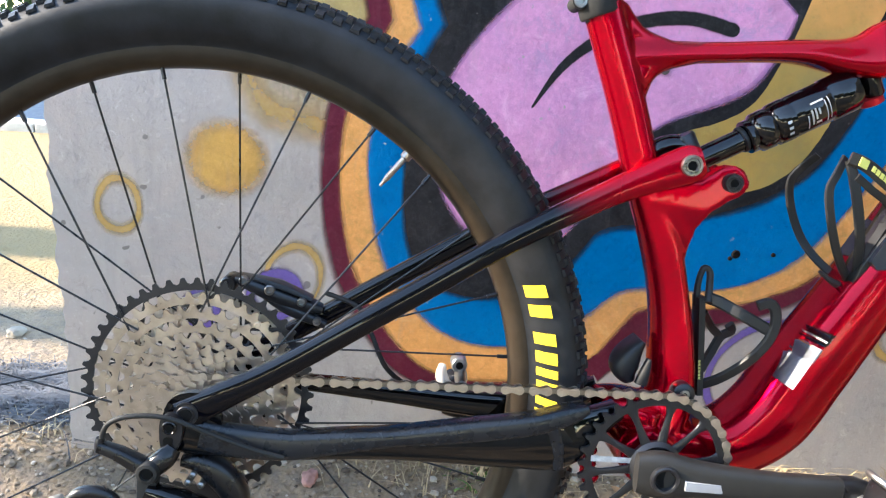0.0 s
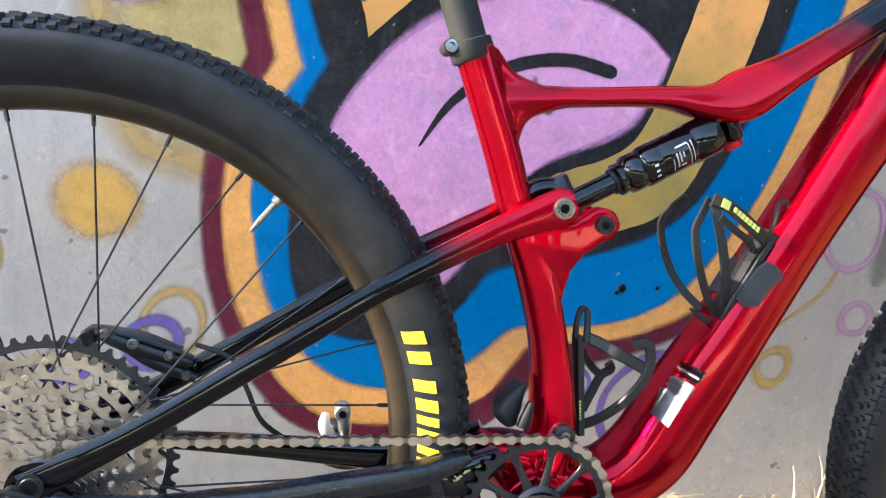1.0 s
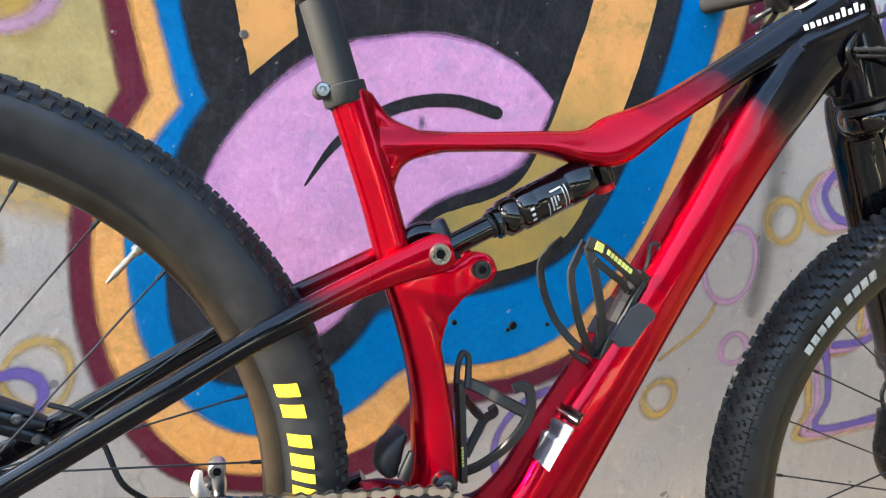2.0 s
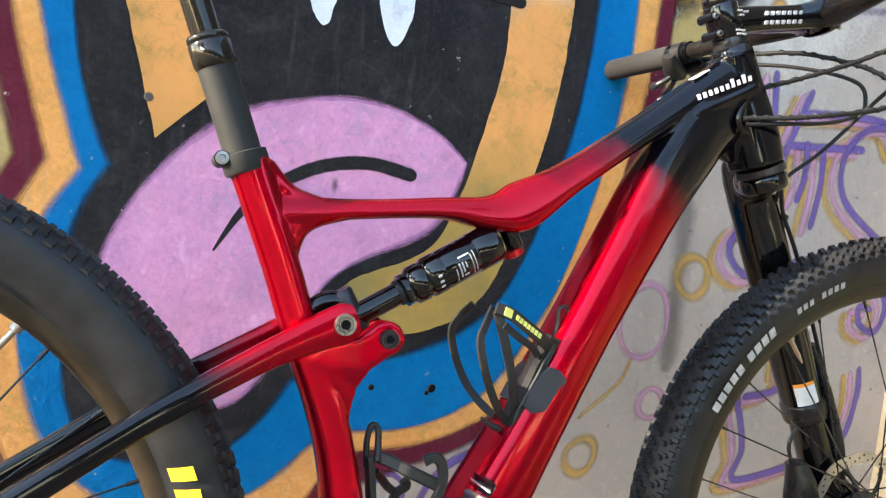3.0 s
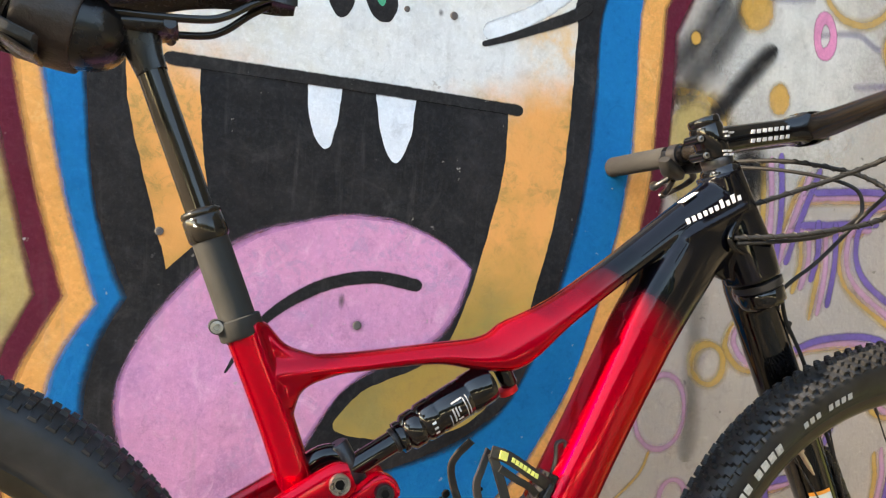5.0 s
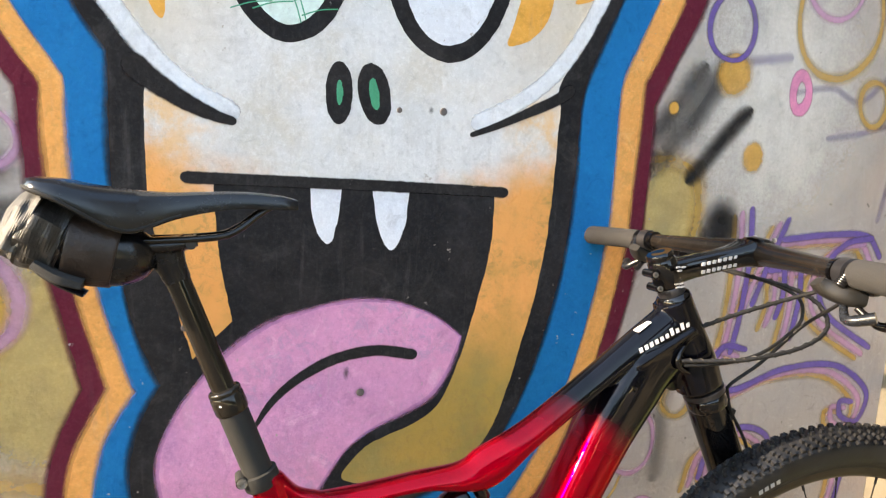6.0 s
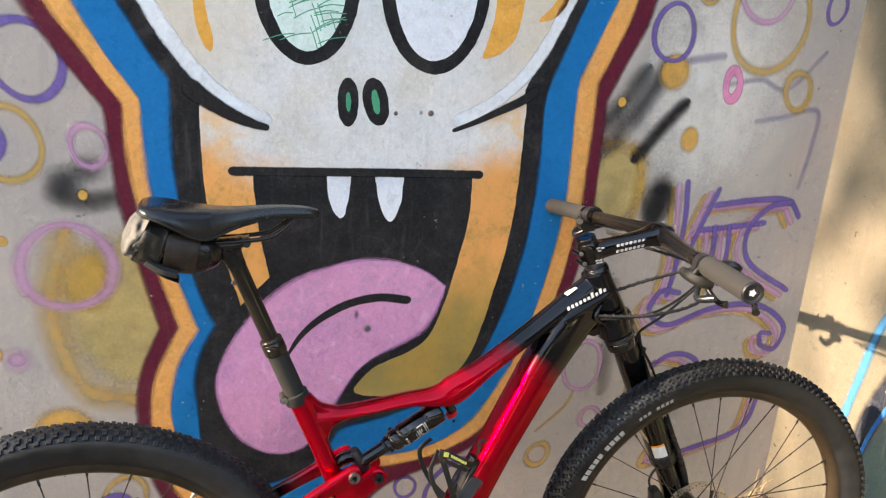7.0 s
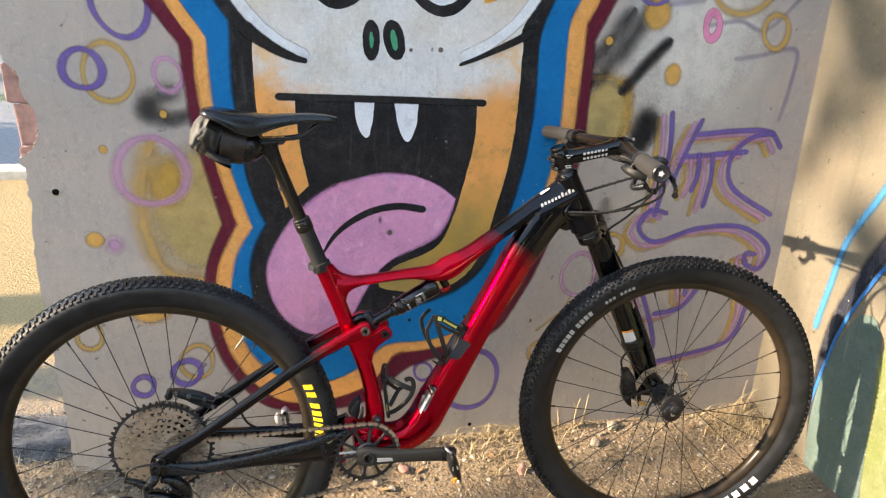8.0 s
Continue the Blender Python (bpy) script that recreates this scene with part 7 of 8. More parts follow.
def build_cables():
    runs = (
        [(0.866, -0.026, 0.848), (0.905, -0.046, 0.850), (0.945, -0.066, 0.855), (1.01, -0.078, 0.868), (1.058, -0.072, 0.888), (1.070, -0.050, 0.915), (1.045, -0.020, 0.938), (0.99, 0.030, 0.955), (0.965, 0.130, 0.966)],
        [(0.870, -0.026, 0.842), (0.92, -0.044, 0.846), (0.98, -0.042, 0.855), (1.05, -0.020, 0.875), (1.080, -0.010, 0.895), (1.073, 0.0, 0.925), (1.03, 0.06, 0.95), (0.975, 0.150, 0.966)],
        [(0.900, -0.015, 0.888), (0.95, -0.025, 0.905), (1.0, -0.05, 0.925), (1.03, -0.09, 0.945), (1.01, -0.14, 0.962), (0.985, -0.170, 0.968)],
        [(0.985, -0.165, 0.962), (1.05, -0.10, 0.93), (1.06, -0.03, 0.885), (1.02, 0.0, 0.83), (0.985, 0.02, 0.795), (0.988, 0.035, 0.768)],
    )
    for r, pts in zip((0.0028, 0.0025, 0.0028, 0.0025), runs):
        bm = bmesh.new()
        tube(bm, pts, r, 10, 8)
        part("cable", bm, M["cable"], bike, "black braided cable loop")
    for k in (0, 2):
        P = spline(runs[k], 40)
        bm = bmesh.new()
        pts = []
        for i, pt in enumerate(P):
            t = (P[min(i + 1, len(P) - 1)] - P[max(i - 1, 0)]).normalized()
            n = t.orthogonal().normalized()
            a = i * 0.55
            pts.append(pt + (n * math.cos(a) + t.cross(n) * math.sin(a)) * 0.0030)
        tube(bm, pts[4:-8], 0.0011, 5, 1)
        part("cable_wrap", bm, M["cable"], bike)
    # moulded lip of the cable port on the open side of the head tube
    bm = bmesh.new()
    tube(bm, [(0.872, -0.022, 0.866), (0.864, -0.024, 0.856), (0.861, -0.0245, 0.847), (0.866, -0.024, 0.838), (0.880, -0.024, 0.831)], [0.0022, 0.0034, 0.0040, 0.0034, 0.0022], 10, 5)
    part("cable_port", bm, M["gloss_black"], bike)


build_cables()


def hug(name, quad, material, parent, label="", lift=0.0005, start=-0.06, n=6):
    """A thin printed patch that lies on the frame's open side. Quad: four corners x, z."""
    bm = bmesh.new()
    q = [Vector(p) for p in quad]
    grid = [[bm.verts.new((*(lambda p: (p.x, start, p.y))(q[0].lerp(q[1], i / n).lerp(q[3].lerp(q[2], i / n), j / n)),)) for i in range(n + 1)] for j in range(n + 1)]
    for j in range(n):
        for i in range(n):
            bm.faces.new((grid[j][i], grid[j][i + 1], grid[j + 1][i + 1], grid[j + 1][i]))
    ob = part(name, bm, material, parent, label)
    w = ob.modifiers.new("hug", "SHRINKWRAP")
    w.target, w.wrap_method, w.offset = frame_ob, "PROJECT", lift
    w.use_project_x, w.use_project_y, w.use_project_z = False, True, False
    w.use_positive_direction, w.use_negative_direction = True, False
    return ob


def build_cages():
    def ribbon(bm, pts, wide, thick):
        """A flat moulded strip through places x, y, z."""
        P = spline(pts, 6)
        rings = []
        for i, pt in enumerate(P):
            t = (P[min(i + 1, len(P) - 1)] - P[max(i - 1, 0)]).normalized()
            side = Vector((0, 1, 0))
            side = (side - t * side.dot(t)).normalized()
            up = side.cross(t)
            rings.append([pt + up * wide * c + side * thick * d for c, d in ((1, 0.3), (0.7, 1), (-0.7, 1), (-1, 0.3), (-1, -0.3), (-0.7, -1), (0.7, -1), (1, -0.3))])
        add_ring_skin(bm, rings)

    c = empty("bottle_cage", bike)
    tagged(c, "black carbon bottle cage, empty, on the seat tube")
    bm = bmesh.new()
    ribbon(bm, [(0.474, 0, 0.388), (0.470, 0, 0.426), (0.465, 0, 0.471), (0.463, 0, 0.486)], 0.0042, 0.009)
    part("back", bm, M["carbon"], c)
    bm = bmesh.new()
    tube(bm, [(0.462, 0, 0.476), (0.4605, 0, 0.497), (0.464, 0, 0.513), (0.4705, 0, 0.510), (0.4705, -0.004, 0.495), (0.4685, -0.010, 0.482)], [0.0036, 0.0030, 0.0030, 0.0032, 0.0034, 0.0042], 10, 5)
    part("loop", bm, M["carbon"], c)
    bm = bmesh.new()
    ribbon(bm, [(0.468, -0.004, 0.486), (0.478, -0.014, 0.484), (0.495, -0.024, 0.476), (0.512, -0.028, 0.468), (0.524, -0.029, 0.462)], 0.0058, 0.0026)
    part("arm", bm, M["carbon"], c)
    bm = bmesh.new()
    ribbon(bm, [(0.507, -0.030, 0.486), (0.516, -0.031, 0.4895), (0.5235, -0.031, 0.484), (0.526, -0.031, 0.470), (0.5225, -0.030, 0.454), (0.513, -0.027, 0.437), (0.500, -0.020, 0.420), (0.486, -0.010, 0.405), (0.472, -0.002, 0.396)], 0.0052, 0.0028)
    part("arm", bm, M["carbon"], c)
    bm = bmesh.new()
    ribbon(bm, [(0.507, 0.020, 0.454), (0.511, 0.022, 0.447), (0.500, 0.020, 0.441), (0.490, 0.014, 0.427), (0.478, 0.006, 0.410)], 0.0048, 0.0028)
    ribbon(bm, [(0.472, 0.004, 0.468), (0.482, 0.014, 0.458), (0.490, 0.018, 0.449), (0.499, 0.020, 0.442)], 0.0042, 0.0026)
    part("arm", bm, M["carbon"], c)
    for i in range(6):
        bm = bmesh.new()
        plate(bm, [(0.4675 + i * 0.0004, 0.424 - i * 0.0034), (0.4695 + i * 0.0004, 0.4243 - i * 0.0034), (0.4697 + i * 0.0004, 0.4219 - i * 0.0034), (0.4677 + i * 0.0004, 0.4216 - i * 0.0034)], -0.0094, -0.0088)
        part("print", bm, M["lime"], c, smooth=False)
    c = empty("bottle_cage", bike)
    tagged(c, "black carbon bottle cage, empty, on the down tube")
    bm = bmesh.new()
    ribbon(bm, [(0.643, -0.012, 0.600), (0.634, -0.012, 0.582), (0.622, -0.012, 0.556), (0.609, -0.012, 0.528), (0.602, -0.012, 0.505)], 0.0078, 0.012)
    part("back", bm, M["satin_black"], c, smooth=False)
    bm = bmesh.new()
    ribbon(bm, [(0.640, -0.025, 0.590), (0.632, -0.026, 0.577), (0.619, -0.026, 0.553), (0.606, -0.025, 0.529), (0.602, -0.022, 0.512)], 0.0032, 0.0016)
    part("rail", bm, M["carbon"], c, smooth=False)
    bm = bmesh.new()
    plate(bm, rounded([(0.6330, 0.5720), (0.6440, 0.5690), (0.6525, 0.5600), (0.6495, 0.5510), (0.6375, 0.5290), (0.6140, 0.5278), (0.6065, 0.5350), (0.6220, 0.5640)], 1, (0, 2, 4, 5, 6)), -0.0325, 0.020)
    part("mount", bm, M["slate"], c, "slate grey plate under the cage", smooth=False)
    for s in (-1, 1):
        bm = bmesh.new()
        ribbon(bm, [(0.572, s * 0.022, 0.628), (0.560, s * 0.032, 0.612), (0.5545, s * 0.034, 0.598), (0.560, s * 0.034, 0.573), (0.572, s * 0.030, 0.546), (0.586, s * 0.022, 0.527), (0.604, s * 0.010, 0.510)], 0.0042, 0.0012)
        part("arm", bm, M["carbon"], c, smooth=False)
    bm = bmesh.new()
    ribbon(bm, [(0.573, -0.028, 0.626), (0.584, -0.031, 0.590), (0.594, -0.029, 0.556), (0.602, -0.020, 0.528), (0.608, -0.010, 0.508)], 0.0050, 0.0012)
    part("arm", bm, M["carbon"], c, smooth=False)
    bm = bmesh.new()
    ribbon(bm, [(0.580, -0.031, 0.612), (0.598, -0.030, 0.600), (0.612, -0.028, 0.592), (0.624, -0.022, 0.582)], 0.0036, 0.0014)
    part("arm", bm, M["carbon"], c)
    bm = bmesh.new()
    tube(bm, [(0.646, -0.010, 0.591), (0.651, -0.012, 0.612), (0.652, -0.012, 0.628), (0.662, -0.012, 0.628), (0.660, -0.012, 0.609), (0.652, -0.010, 0.591)], 0.0024, 8, 5)
    part("tongue", bm, M["carbon"], c)
    bm = bmesh.new()
    tube(bm, [(0.571, -0.012, 0.520), (0.583, -0.012, 0.512), (0.597, -0.010, 0.506), (0.610, -0.008, 0.503)], [0.0014, 0.003, 0.004, 0.004], 8, 5)
    part("foot", bm, M["carbon"], c)
    bm = bmesh.new()
    ribbon(bm, [(0.571, -0.030, 0.628), (0.588, -0.0315, 0.622), (0.614, -0.031, 0.605), (0.632, -0.026, 0.593), (0.645, -0.014, 0.586)], 0.0062, 0.0018)
    b = part("top_band", bm, M["carbon"], c, smooth=False)
    bm = bmesh.new()
    plate(bm, [(0.5775, 0.6220), (0.5795, 0.6300), (0.5875, 0.6268), (0.5855, 0.6188)], -0.0345, -0.0335)
    part("print", bm, M["lime"], b, smooth=False)
    for i in range(7):
        x, z = 0.5905 + i * 0.0042, 0.6205 - i * 0.00275
        bm = bmesh.new()
        plate(bm, [(x, z - 0.0022), (x + 0.0014, z + 0.0022), (x + 0.0044, z + 0.0004), (x + 0.0030, z - 0.0040)], -0.0347, -0.0335)
        part("print", bm, M["lime"], b, smooth=False)
    # stickers on the down tube
    for pts, m, lab in (([(0.5640, 0.4712), (0.5790, 0.4640), (0.5735, 0.4520), (0.5585, 0.4590)], "gloss_black", "black printed sticker"), ([(0.5565, 0.4565), (0.5715, 0.4490), (0.5505, 0.4095), (0.5360, 0.4170)], "sticker", "white warning sticker with small grey print")):
        st = hug("sticker", pts, M[m], bike, lab, 0.0011, n=12)
        for i in range(9 if m == "sticker" else 2):
            k = (0.02 if i == 0 else 0.08 + i * 0.083) if m == "sticker" else 0.2 + i * 0.32
            a, d2 = Vector(pts[0]).lerp(Vector(pts[3]), k), Vector(pts[1]).lerp(Vector(pts[2]), k)
            k2 = k + (0.09 if i == 0 and m == "sticker" else 0.035 if m == "sticker" else 0.2)
            a2, d3 = Vector(pts[0]).lerp(Vector(pts[3]), k2), Vector(pts[1]).lerp(Vector(pts[2]), k2)
            lo, hi = 0.12, 0.88
            hug("print", [tuple(a.lerp(d2, lo)), tuple(a.lerp(d2, hi)), tuple(a2.lerp(d3, hi)), tuple(a2.lerp(d3, lo))], M["label_orange" if (i == 0 and m == "sticker") else "slate" if m == "sticker" else "print_grey"], st, "", 0.0026, n=10)
    # maker's mark by the head tube, plain blocks, and a small white tag on the top tube
    for i in range(10):
        a = Vector((0.8065, 0.8605)) + Vector((0.913, 0.407)) * i * 0.0082
        b, up = Vector((0.913, 0.407)) * 0.0052, Vector((-0.30, 0.95)) * (0.0060 if i not in (6, 8) else 0.0095)
        hug("print", [tuple(a), tuple(a + b), tuple(a + b + up), tuple(a + up)], M["print"], frame_ob, n=3)
    bm = bmesh.new()
    box(bm, (0.022, 0.013, 0.0012), pose(0.817, -0.008, 0.8925, 0, -33, 0), 0.0003)
    part("tag", bm, M["print"], frame_ob, "small white tag")


build_cages()


def build_saddle_bag():
    bag = empty("saddle_bag", None, bike.matrix_basis.copy())
    tagged(bag, "dark rolled tool bag with a taped end, strapped under the saddle", "saddle bag")
    bm = bmesh.new()
    rnd = random.Random(2)
    def roll(rows, jag, seed, n=26, fine=2.0):
        bmx = bmesh.new()
        P = spline([(r[0], 0, r[1]) for r in rows], 5)
        Q = spline([(r[2], r[3], 0) for r in rows], 5)
        rings = []
        for i, (p, q) in enumerate(zip(P, Q)):
            t = (P[min(i + 1, len(P) - 1)] - P[max(i - 1, 0)]).normalized()
            side = Vector((0, 1, 0))
            up = side.cross(t)
            ring = []
            for j in range(n):
                a = 2 * math.pi * j / n
                k = 1 + jag * noise.noise(Vector((i * 0.085 * fine + seed, math.cos(a) * fine, math.sin(a) * fine)))
                ring.append(p + up * q.x * k * math.copysign(abs(math.cos(a)) ** 0.8, math.cos(a)) + side * q.y * k * math.copysign(abs(math.sin(a)) ** 0.8, math.sin(a)))
            rings.append(ring)
        add_ring_skin(bmx, rings)
        return bmx
    body = [(0.232, 0.990, 0.010, 0.016), (0.226, 0.991, 0.020, 0.028), (0.210, 0.993, 0.029, 0.037), (0.185, 0.998, 0.0345, 0.0425), (0.155, 1.007, 0.0370, 0.0450), (0.132, 1.018, 0.0360, 0.0450)]
    part("roll", roll(body, 0.07, 1.0), M["satin_black"], bag, "black plastic-wrapped roll")
    part("strap", roll([(0.197, 0.9955, 0.0345, 0.0430), (0.195, 0.996, 0.0362, 0.0447), (0.175, 1.001, 0.0382, 0.0467), (0.156, 1.0065, 0.0395, 0.0480), (0.154, 1.007, 0.0380, 0.0465)], 0.03, 3.0), M["cloth"], bag, "wide dark brown nylon strap round the roll")
    part("wrap", roll([(0.150, 1.0085, 0.0390, 0.0480), (0.147, 1.010, 0.0402, 0.0495), (0.136, 1.0165, 0.0405, 0.0500), (0.124, 1.0235, 0.0400, 0.0495), (0.118, 1.027, 0.036, 0.045)], 0.075, 7.0, 24, 2.6), M["wrap"], bag, "crumpled black plastic wrap", False)
    part("taped_end", roll([(0.125, 1.0230, 0.0385, 0.0480), (0.122, 1.0245, 0.0412, 0.0508), (0.114, 1.029, 0.0385, 0.0480), (0.106, 1.0335, 0.028, 0.038), (0.101, 1.036, 0.012, 0.020)], 0.13, 5.0, 20, 2.8), M["foil"], bag, "crumpled pale tape over the end", False)
    bm = bmesh.new()
    beam(bm, [(0.127, 0.9900, 0.0055, 0.026, -0.024), (0.146, 0.9775, 0.0065, 0.030, -0.024), (0.168, 0.9690, 0.0055, 0.028, -0.024)], 14, 4, 4)
    part("strap_end", bm, M["hook_tape"], bag, "fuzzy black hook tape")
    bm = bmesh.new()
    beam(bm, [(0.132, 0.9810, 0.0020, 0.020, -0.028), (0.150, 0.9690, 0.0026, 0.022, -0.028), (0.169, 0.9585, 0.0016, 0.020, -0.028)], 12, 4, 4)
    part("strap_flap", bm, M["satin_black"], bag)


build_saddle_bag()


# ---- plants, gravel and litter ----
def leaf_cloud(name, centre, radii, count, size, material, parent, seed, label="", hollow=0.5):
    rnd = random.Random(seed)
    verts, faces = [], []
    while len(faces) < count:
        d = Vector((rnd.gauss(0, 1), rnd.gauss(0, 1), rnd.gauss(0, 1))).normalized()
        k = rnd.uniform(hollow, 1.0)
        lump = 0.75 + 0.45 * noise.noise(d * 2.1 + Vector((seed, 0, 0)))
        p = Vector(centre) + Vector((d.x * radii[0], d.y * radii[1], d.z * radii[2])) * k * lump
        if noise.noise(p * 1.1 + Vector((0, seed, 0))) < -0.12:
            continue
        u = Vector((rnd.gauss(0, 1), rnd.gauss(0, 1), rnd.gauss(0, 1))).normalized()
        v = u.orthogonal().normalized()
        s = size * rnd.uniform(0.6, 1.3)
        i = len(verts)
        verts += [p - u * s, p + v * s * 0.5, p + u * s, p - v * s * 0.5]
        faces.append((i, i + 1, i + 2, i + 3))
    me = bpy.data.meshes.new(name)
    me.from_pydata(verts, [], faces)
    me.materials.append(material)
    ob = new(name, me)
    ob.parent = parent
    return tagged(ob, label)


def build_tree(at, height, radius, leaves, size, seed, label, crown=None, girth=1.0):
    tree = empty("tree", None, pose(*at))
    tagged(tree, label, "tree", "trees round the yard")
    rnd = random.Random(seed)
    bm = bmesh.new()
    h0 = height * 0.45
    tube(bm, [(0, 0, -0.1), (0.05, 0.03, h0 * 0.5), (0.0, 0.08, h0), (0.1, 0.1, height * 0.8)], [0.17 * girth, 0.13 * girth, 0.10 * girth, 0.04], 10, 4)
    for k in range(6):
        a = k * 1.05 + rnd.uniform(-0.3, 0.3)
        z = h0 * rnd.uniform(0.75, 1.1)
        r = radius * rnd.uniform(0.6, 0.85)
        tube(bm, [(0, 0.05, z), (r * 0.5 * math.cos(a), r * 0.5 * math.sin(a), z + height * 0.12), (r * math.cos(a), r * math.sin(a), z + height * 0.28)], [0.06, 0.04, 0.015], 7, 4)
    part("trunk", bm, M["bark"], tree)
    leaf_cloud("crown", (0, 0, crown[0] if crown else height * 0.68), (radius, radius, crown[1] if crown else height * 0.34), leaves, size, M["leaf"], tree, seed)
    return tree


# Unseen far row, added to dim the low horizon in the lacquer.
TREE = "leafy green tree added out of view to darken low reflections"
first = build_tree((-14.0, -26.0, 0), 6.4, 2.6, 2200, 0.22, 11, TREE)
for x, y, turn, k in ((-7.0, -29.0, 80, 1.0), (0.5, -27.0, 160, 1.15), (7.5, -28.0, 250, 0.95), (15.0, -25.0, 300, 1.1)):
    copy_thing(first, pose(x, y, 0, 0, 0, turn)).scale = (k, k, k)
# Dense belt out of view, added so the bicycle mirrors something dark.
near_tree = build_tree((-5.8, -9.6, 0), 4.2, 2.2, 15000, 0.095, 15, "dense leafy tree added out of view for dark reflections", (2.2, 1.9))
for x, y, turn, k in ((-9.2, -9.8, 70, 1.05), (-2.6, -9.2, 150, 1.0), (0.2, -9.9, 200, 1.08), (3.0, -9.3, 250, 0.98), (5.9, -9.8, 300, 1.05), (8.8, -8.9, 20, 1.0), (11.6, -7.4, 100, 1.05)):
    copy_thing(near_tree, pose(x, y, 0, 0, 0, turn)).scale = (k, k, k)
build_tree((-10.5, -1.0, 0), 9.4, 1.8, 1700, 0.15, 21, "tall thinly leaved tree that dapples the side wall", (7.65, 1.9))
# Added, unseen: its crown throws shade on the ground along the wall.
build_tree((-6.0, -0.05, 0), 3.1, 0.44, 460, 0.085, 25, "small thinly leaved tree added out of view to shade the ground", (2.74, 0.22))
# Two unseen trees, added to shade the yard and fill the reflections.
build_tree((-9.0, -2.95, 0), 6.5, 1.95, 3200, 0.17, 27, "leafy green tree added out of view for shade and reflections")
build_tree((-8.0, -6.3, 0), 6.5, 2.0, 3200, 0.17, 29, "leafy green tree added out of view for shade and reflections")
# Unseen trunks, placed and sized to throw shadow bands across the sand.
build_tree((-6.5, 1.10, 0), 6.4, 0.5, 220, 0.11, 37, "slender tree added out of view to cast shadow bands", (5.4, 0.9), 1.4)
build_tree((-5.5, 0.51, 0), 5.6, 0.5, 220, 0.10, 39, "slender tree added out of view to cast shadow bands", (4.8, 0.8), 0.62)
# Added beyond the view so that its shade covers the near road.
build_tree((-12.2, 4.45, 0), 7.0, 1.1, 2200, 0.12, 33, "leafy green tree added out of view to shade the road", (4.5, 1.3))
build_tree((-4.0, 8.9, 0), 3.2, 1.5, 4200, 0.075, 35, "low bushy tree across the road", (1.35, 1.25))


def build_kerb():
    """Cast kerb stones, end to end, along the road."""
    kerb = empty("kerb", None, pose(0, 3.45, 0))
    tagged(kerb, "row of pale concrete kerb stones along the road", "kerb", kind="structure")
    bm = bmesh.new()
    box(bm, (0.992, 0.20, 0.22), Matrix(), 0.012)
    stone = part("kerb_stone", bm, M["kerb"], kerb, smooth=False, m=pose(-8.5, 0, -0.055))
    for i in range(1, 11):
        share(stone, kerb, pose(-8.5 + i, 0, -0.055 + 0.002 * (i % 3)))


build_kerb()


def near_ground(rnd):
    while True:
        x, y = rnd.uniform(-1.0, 1.69), rnd.uniform(-0.75, 0.9)
        if 0.005 < y < 0.2 and x > -0.32:
            continue
        if y > 0.2 and (x > -0.25 or rnd.random() < min(0.97, (y - 0.2) * 6.0)):
            continue
        return x, y


def build_gravel():
    rnd = random.Random(12)
    base = bmesh.new()
    bmesh.ops.create_icosphere(base, subdivisions=1, radius=1)
    bv = [v.co.copy() for v in base.verts]
    bf = [[v.index for v in f.verts] for f in base.faces]
    base.free()
    for name, count, lo, hi, mat, lab in (("gravel", 15000, 0.0012, 0.0042, M["grit"], "loose pale gravel on the sand"), ("coarse_gravel", 380, 0.004, 0.009, M["grit"], "coarser stones at the wall's foot")):
        verts, faces = [], []
        for i in range(count):
            x, y = near_ground(rnd)
            if name == "coarse_gravel" and rnd.random() < 0.6:
                y = -abs(rnd.gauss(0, 0.09)) - 0.01
                x = rnd.uniform(-0.9, 1.68)
            s = rnd.uniform(lo, hi)
            z = ground_height(x, y) + s * 0.2
            R = Euler((rnd.uniform(0, 6), rnd.uniform(0, 6), rnd.uniform(0, 6))).to_matrix()
            k = len(verts)
            sx, sy, sz = rnd.uniform(0.7, 1.4), rnd.uniform(0.7, 1.2), rnd.uniform(0.45, 0.8)
            for v in bv:
                w = R @ (v * rnd.uniform(0.82, 1.15))
                verts.append((x + w.x * s * sx, y + w.y * s * sy, z + w.z * s * sz))
            faces += [tuple(a + k for a in f) for f in bf]
        me = bpy.data.meshes.new(name)
        me.from_pydata(verts, [], faces)
        me.materials.append(mat)
        tagged(new(name, me), lab, "gravel", kind="stuff")


build_gravel()


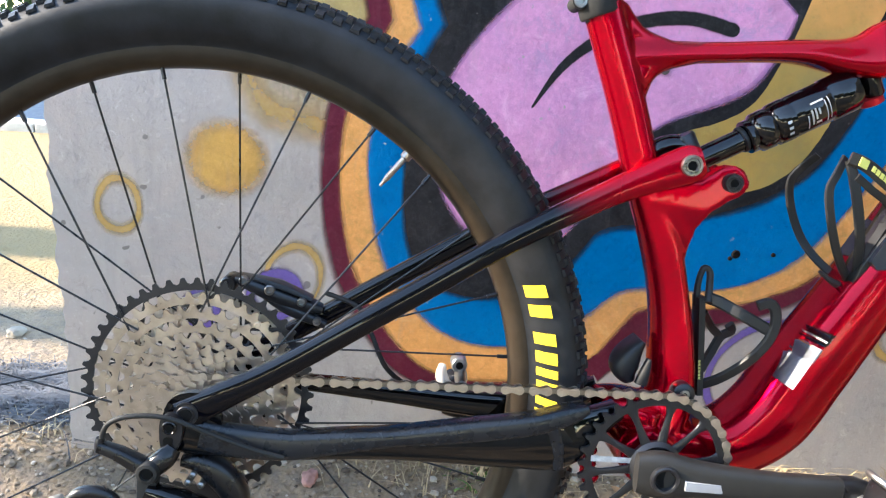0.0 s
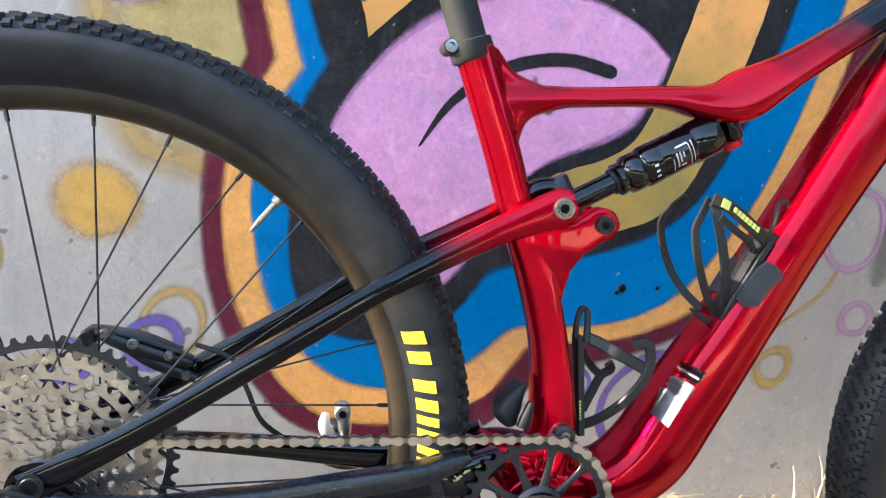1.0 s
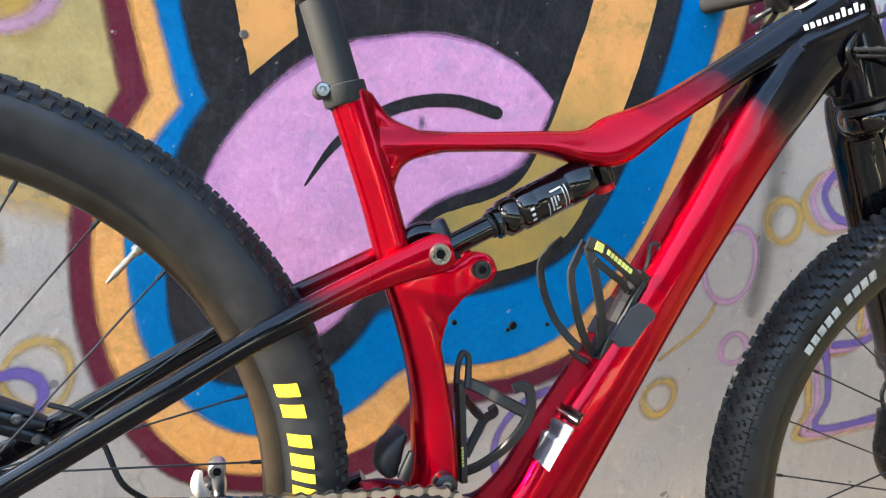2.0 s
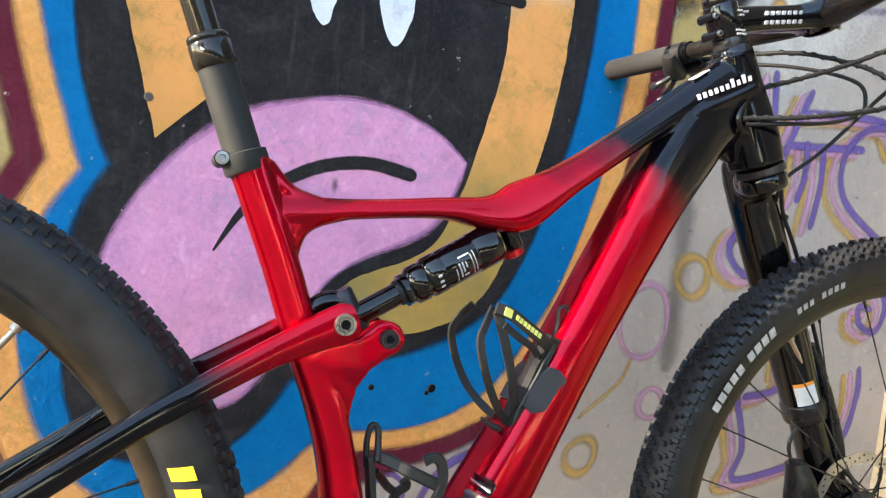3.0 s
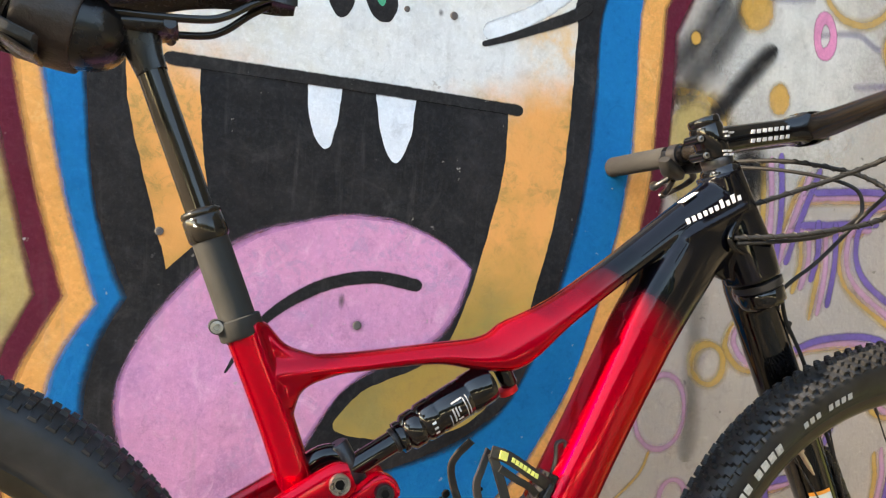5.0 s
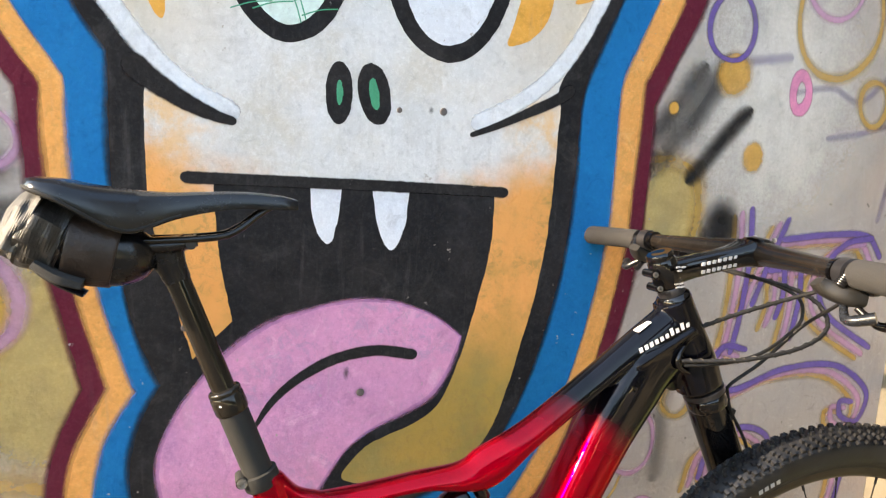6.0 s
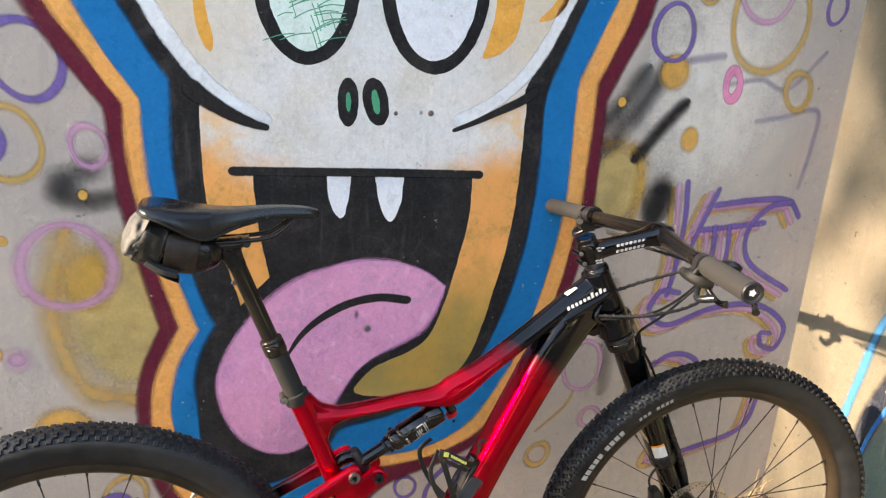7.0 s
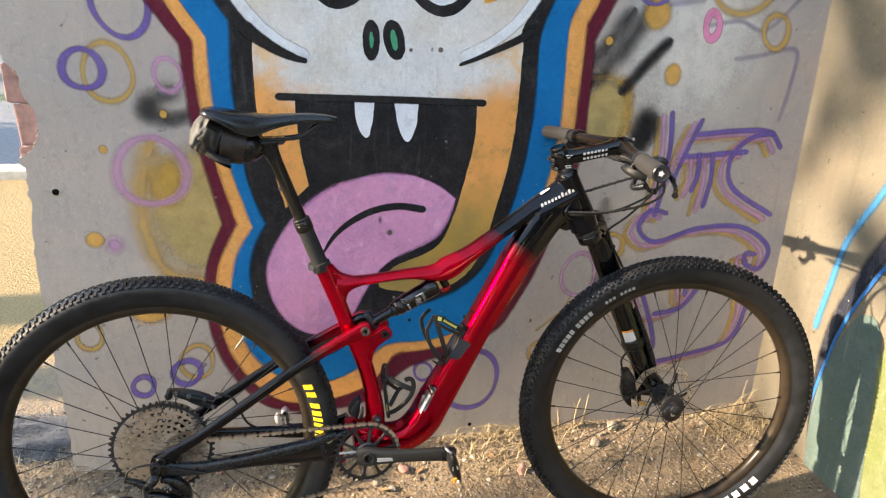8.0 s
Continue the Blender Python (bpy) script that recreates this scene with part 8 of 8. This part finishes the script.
def blades(name, spots, material, seed, label, category, width=0.0011):
    """Thin bent blades: spots of x, y, count, spread, length, lean."""
    rnd = random.Random(seed)
    verts, faces = [], []
    for x0, y0, count, spread, length, lean in spots:
        for i in range(count):
            x, y = x0 + rnd.gauss(0, spread), y0 + rnd.gauss(0, spread * 0.6)
            if y > -0.004 and x > -0.32:
                y = -0.004 - rnd.uniform(0, 0.03)
            if x > 1.70:
                x = 1.69
            z = ground_height(x, y)
            a = rnd.uniform(0, 2 * math.pi)
            L = length * rnd.uniform(0.4, 1.2)
            tip = Vector((math.cos(a), math.sin(a) * 0.6, 0)) * lean * rnd.uniform(0.3, 1.2)
            w = Vector((-math.sin(a), math.cos(a), 0)) * width * rnd.uniform(0.7, 1.5)
            k = len(verts)
            for t in (0, 0.4, 0.75, 1.0):
                p = Vector((x, y, z - 0.004)) + Vector((tip.x * t * t, tip.y * t * t, (t - 0.35 * t * t * lean * 2) * 1.0)) * L
                if p.y > -0.002 and p.x > -0.32:
                    p.y = -0.002
                p.z = max(p.z, z + 0.001)
                verts += [p - w * (1 - t * 0.8), p + w * (1 - t * 0.8)]
            for j in range(3):
                b = k + 2 * j
                faces.append((b, b + 1, b + 3, b + 2))
    me = bpy.data.meshes.new(name)
    me.from_pydata(verts, [], faces)
    me.materials.append(material)
    return tagged(new(name, me), label, category, kind="stuff")


rnd = random.Random(31)
blades("dry_grass", [(0.86, -0.04, 150, 0.09, 0.085, 0.9), (1.02, -0.03, 60, 0.05, 0.10, 0.7), (1.60, -0.06, 170, 0.06, 0.10, 1.1), (1.66, -0.22, 90, 0.05, 0.08, 1.0), (0.42, -0.05, 90, 0.07, 0.07, 0.9), (0.24, -0.03, 60, 0.05, 0.09, 0.8), (-0.40, 0.05, 80, 0.07, 0.06, 0.9), (0.7, -0.14, 90, 0.2, 0.05, 1.1), (1.3, -0.12, 120, 0.25, 0.05, 1.1), (0.88, -0.07, 160, 0.10, 0.11, 1.15), (1.63, -0.10, 150, 0.05, 0.12, 1.1), (0.30, -0.06, 90, 0.14, 0.07, 1.1)], M["straw"], 41, "tufts of dry straw-coloured grass at the wall's foot", "dry grass")
blades("dry_stalk", [(1.11, -0.02, 5, 0.012, 0.16, 0.2), (1.03, -0.02, 3, 0.02, 0.14, 0.3), (1.62, -0.04, 6, 0.03, 0.17, 0.7), (0.33, -0.02, 4, 0.03, 0.12, 0.3)], M["straw"], 43, "single dry stalks against the wall", "dry grass", 0.0022)
blades("green_weed", [(0.33, -0.03, 40, 0.025, 0.035, 0.9), (-1.5, 3.62, 90, 0.05, 0.05, 0.9), (-1.7, 3.63, 120, 0.06, 0.05, 0.9), (-1.95, 3.62, 150, 0.07, 0.06, 0.9), (-2.25, 3.63, 150, 0.08, 0.05, 0.9), (-2.6, 3.64, 150, 0.08, 0.05, 0.9), (-2.6, 6.9, 500, 0.30, 0.09, 0.8), (-3.3, 7.0, 500, 0.30, 0.09, 0.8), (-4.0, 7.0, 400, 0.30, 0.09, 0.8)], M["grass"], 44, "small green weeds", "weeds", 0.003)
blades("dead_weed", [(-0.53, 0.31, 800, 0.05, 0.06, 1.0), (-0.47, 0.25, 1300, 0.045, 0.09, 1.0), (-0.43, 0.16, 1100, 0.04, 0.08, 1.0), (-0.42, 0.08, 300, 0.04, 0.05, 1.0)], M["ash"], 45, "grey dead weeds by the wall's free end", "weeds", 0.0016)


def lump(name, at, size, material, seed, label, category, group=""):
    bm = bmesh.new()
    bmesh.ops.create_icosphere(bm, subdivisions=3, radius=1)
    for v in bm.verts:
        d = 1 + 0.28 * noise.noise(v.co * 1.7 + Vector((seed, 0, 0))) + 0.10 * noise.noise(v.co * 5 + Vector((0, seed, 0)))
        v.co = Vector((v.co.x * size[0], v.co.y * size[1], v.co.z * size[2])) * d
    ob = part(name, bm, material, None, "")
    ob.matrix_basis = pose(at[0], at[1], ground_height(at[0], at[1]) + size[2] * 0.4, 0, 0, seed * 37)
    return tagged(ob, label, category, group)


lump("brick_fragment", (0.89, -0.16), (0.014, 0.012, 0.020), M["brick"], 1, "orange broken brick fragment lying on the gravel", "brick")
lump("brick_fragment", (0.06, -0.05), (0.016, 0.012, 0.013), M["brick"], 2, "orange broken brick fragment lying on the gravel", "brick")
lump("brick_fragment", (0.56, -0.10), (0.022, 0.014, 0.010), M["brick"], 3, "reddish broken brick fragment lying on the gravel", "brick")
for i, (x, y, s) in enumerate(((1.52, -0.05, 0.020), (1.22, -0.03, 0.028), (0.48, -0.13, 0.022), (0.52, -0.16, 0.016), (-0.03, -0.03, 0.022), (0.0, -0.16, 0.018), (1.14, -0.09, 0.024), (-0.66, 0.50, 0.030), (-0.5, -0.04, 0.02), (0.20, -0.09, 0.014), (1.45, -0.16, 0.013), (-0.30, -0.10, 0.017))):
    lump("stone", (x, y), (s * 0.75, s * 0.6, s * 0.42), M["stone"], 10 + i, "pale rough stone half sunk in the sand", "stone", "stones on the ground")


def build_leaves():
    rnd = random.Random(8)
    for i in range(16):
        x, y = rnd.uniform(0.3, 1.6), -abs(rnd.gauss(0, 0.10)) - 0.02
        bm = bmesh.new()
        L = rnd.uniform(0.012, 0.022)
        prof = (0.05, 0.7, 1.0, 0.8, 0.05)
        rows = []
        for k, w in enumerate(prof):
            t = k / 4 - 0.5
            rows.append([bm.verts.new((t * 2 * L, s * w * L * 0.42, L * (0.5 * t * t + 0.16 * abs(s) * w))) for s in (-1, 0, 1)])
        for a, b in zip(rows, rows[1:]):
            for j in (0, 1):
                bm.faces.new((a[j], a[j + 1], b[j + 1], b[j]))
        ob = part("dead_leaf", bm, M["litter"], None)
        ob.matrix_basis = pose(x, y, ground_height(x, y) + 0.004, rnd.uniform(-25, 25), rnd.uniform(-25, 25), rnd.uniform(0, 360))
        tagged(ob, "curled brown dead leaf on the gravel", "leaf", "dead leaves")
    for i in range(7):
        x, y, a = rnd.uniform(0.5, 1.6), -rnd.uniform(0.03, 0.3), rnd.uniform(0, 6.28)
        L = rnd.uniform(0.05, 0.12)
        bm = bmesh.new()
        d = Vector((math.cos(a), math.sin(a) * 0.4, 0))
        n = Vector((-d.y, d.x, 0))
        pts = [Vector((0, 0, 0)) + d * L * (k / 3 - 0.5) + n * rnd.uniform(-0.006, 0.006) for k in range(4)]
        pts = [Vector((p.x, min(p.y, -0.01 - y) if y + p.y > -0.01 else p.y, ground_height(x + p.x, y + p.y) + 0.003)) for p in pts]
        tube(bm, pts, [0.0024, 0.002, 0.0016, 0.0009], 6, 3)
        ob = part("twig", bm, M["bark"], None)
        ob.matrix_basis = pose(x, y, 0)
        tagged(ob, "thin dry brown twig lying on the ground", "twig", "twigs on the ground")


build_leaves()
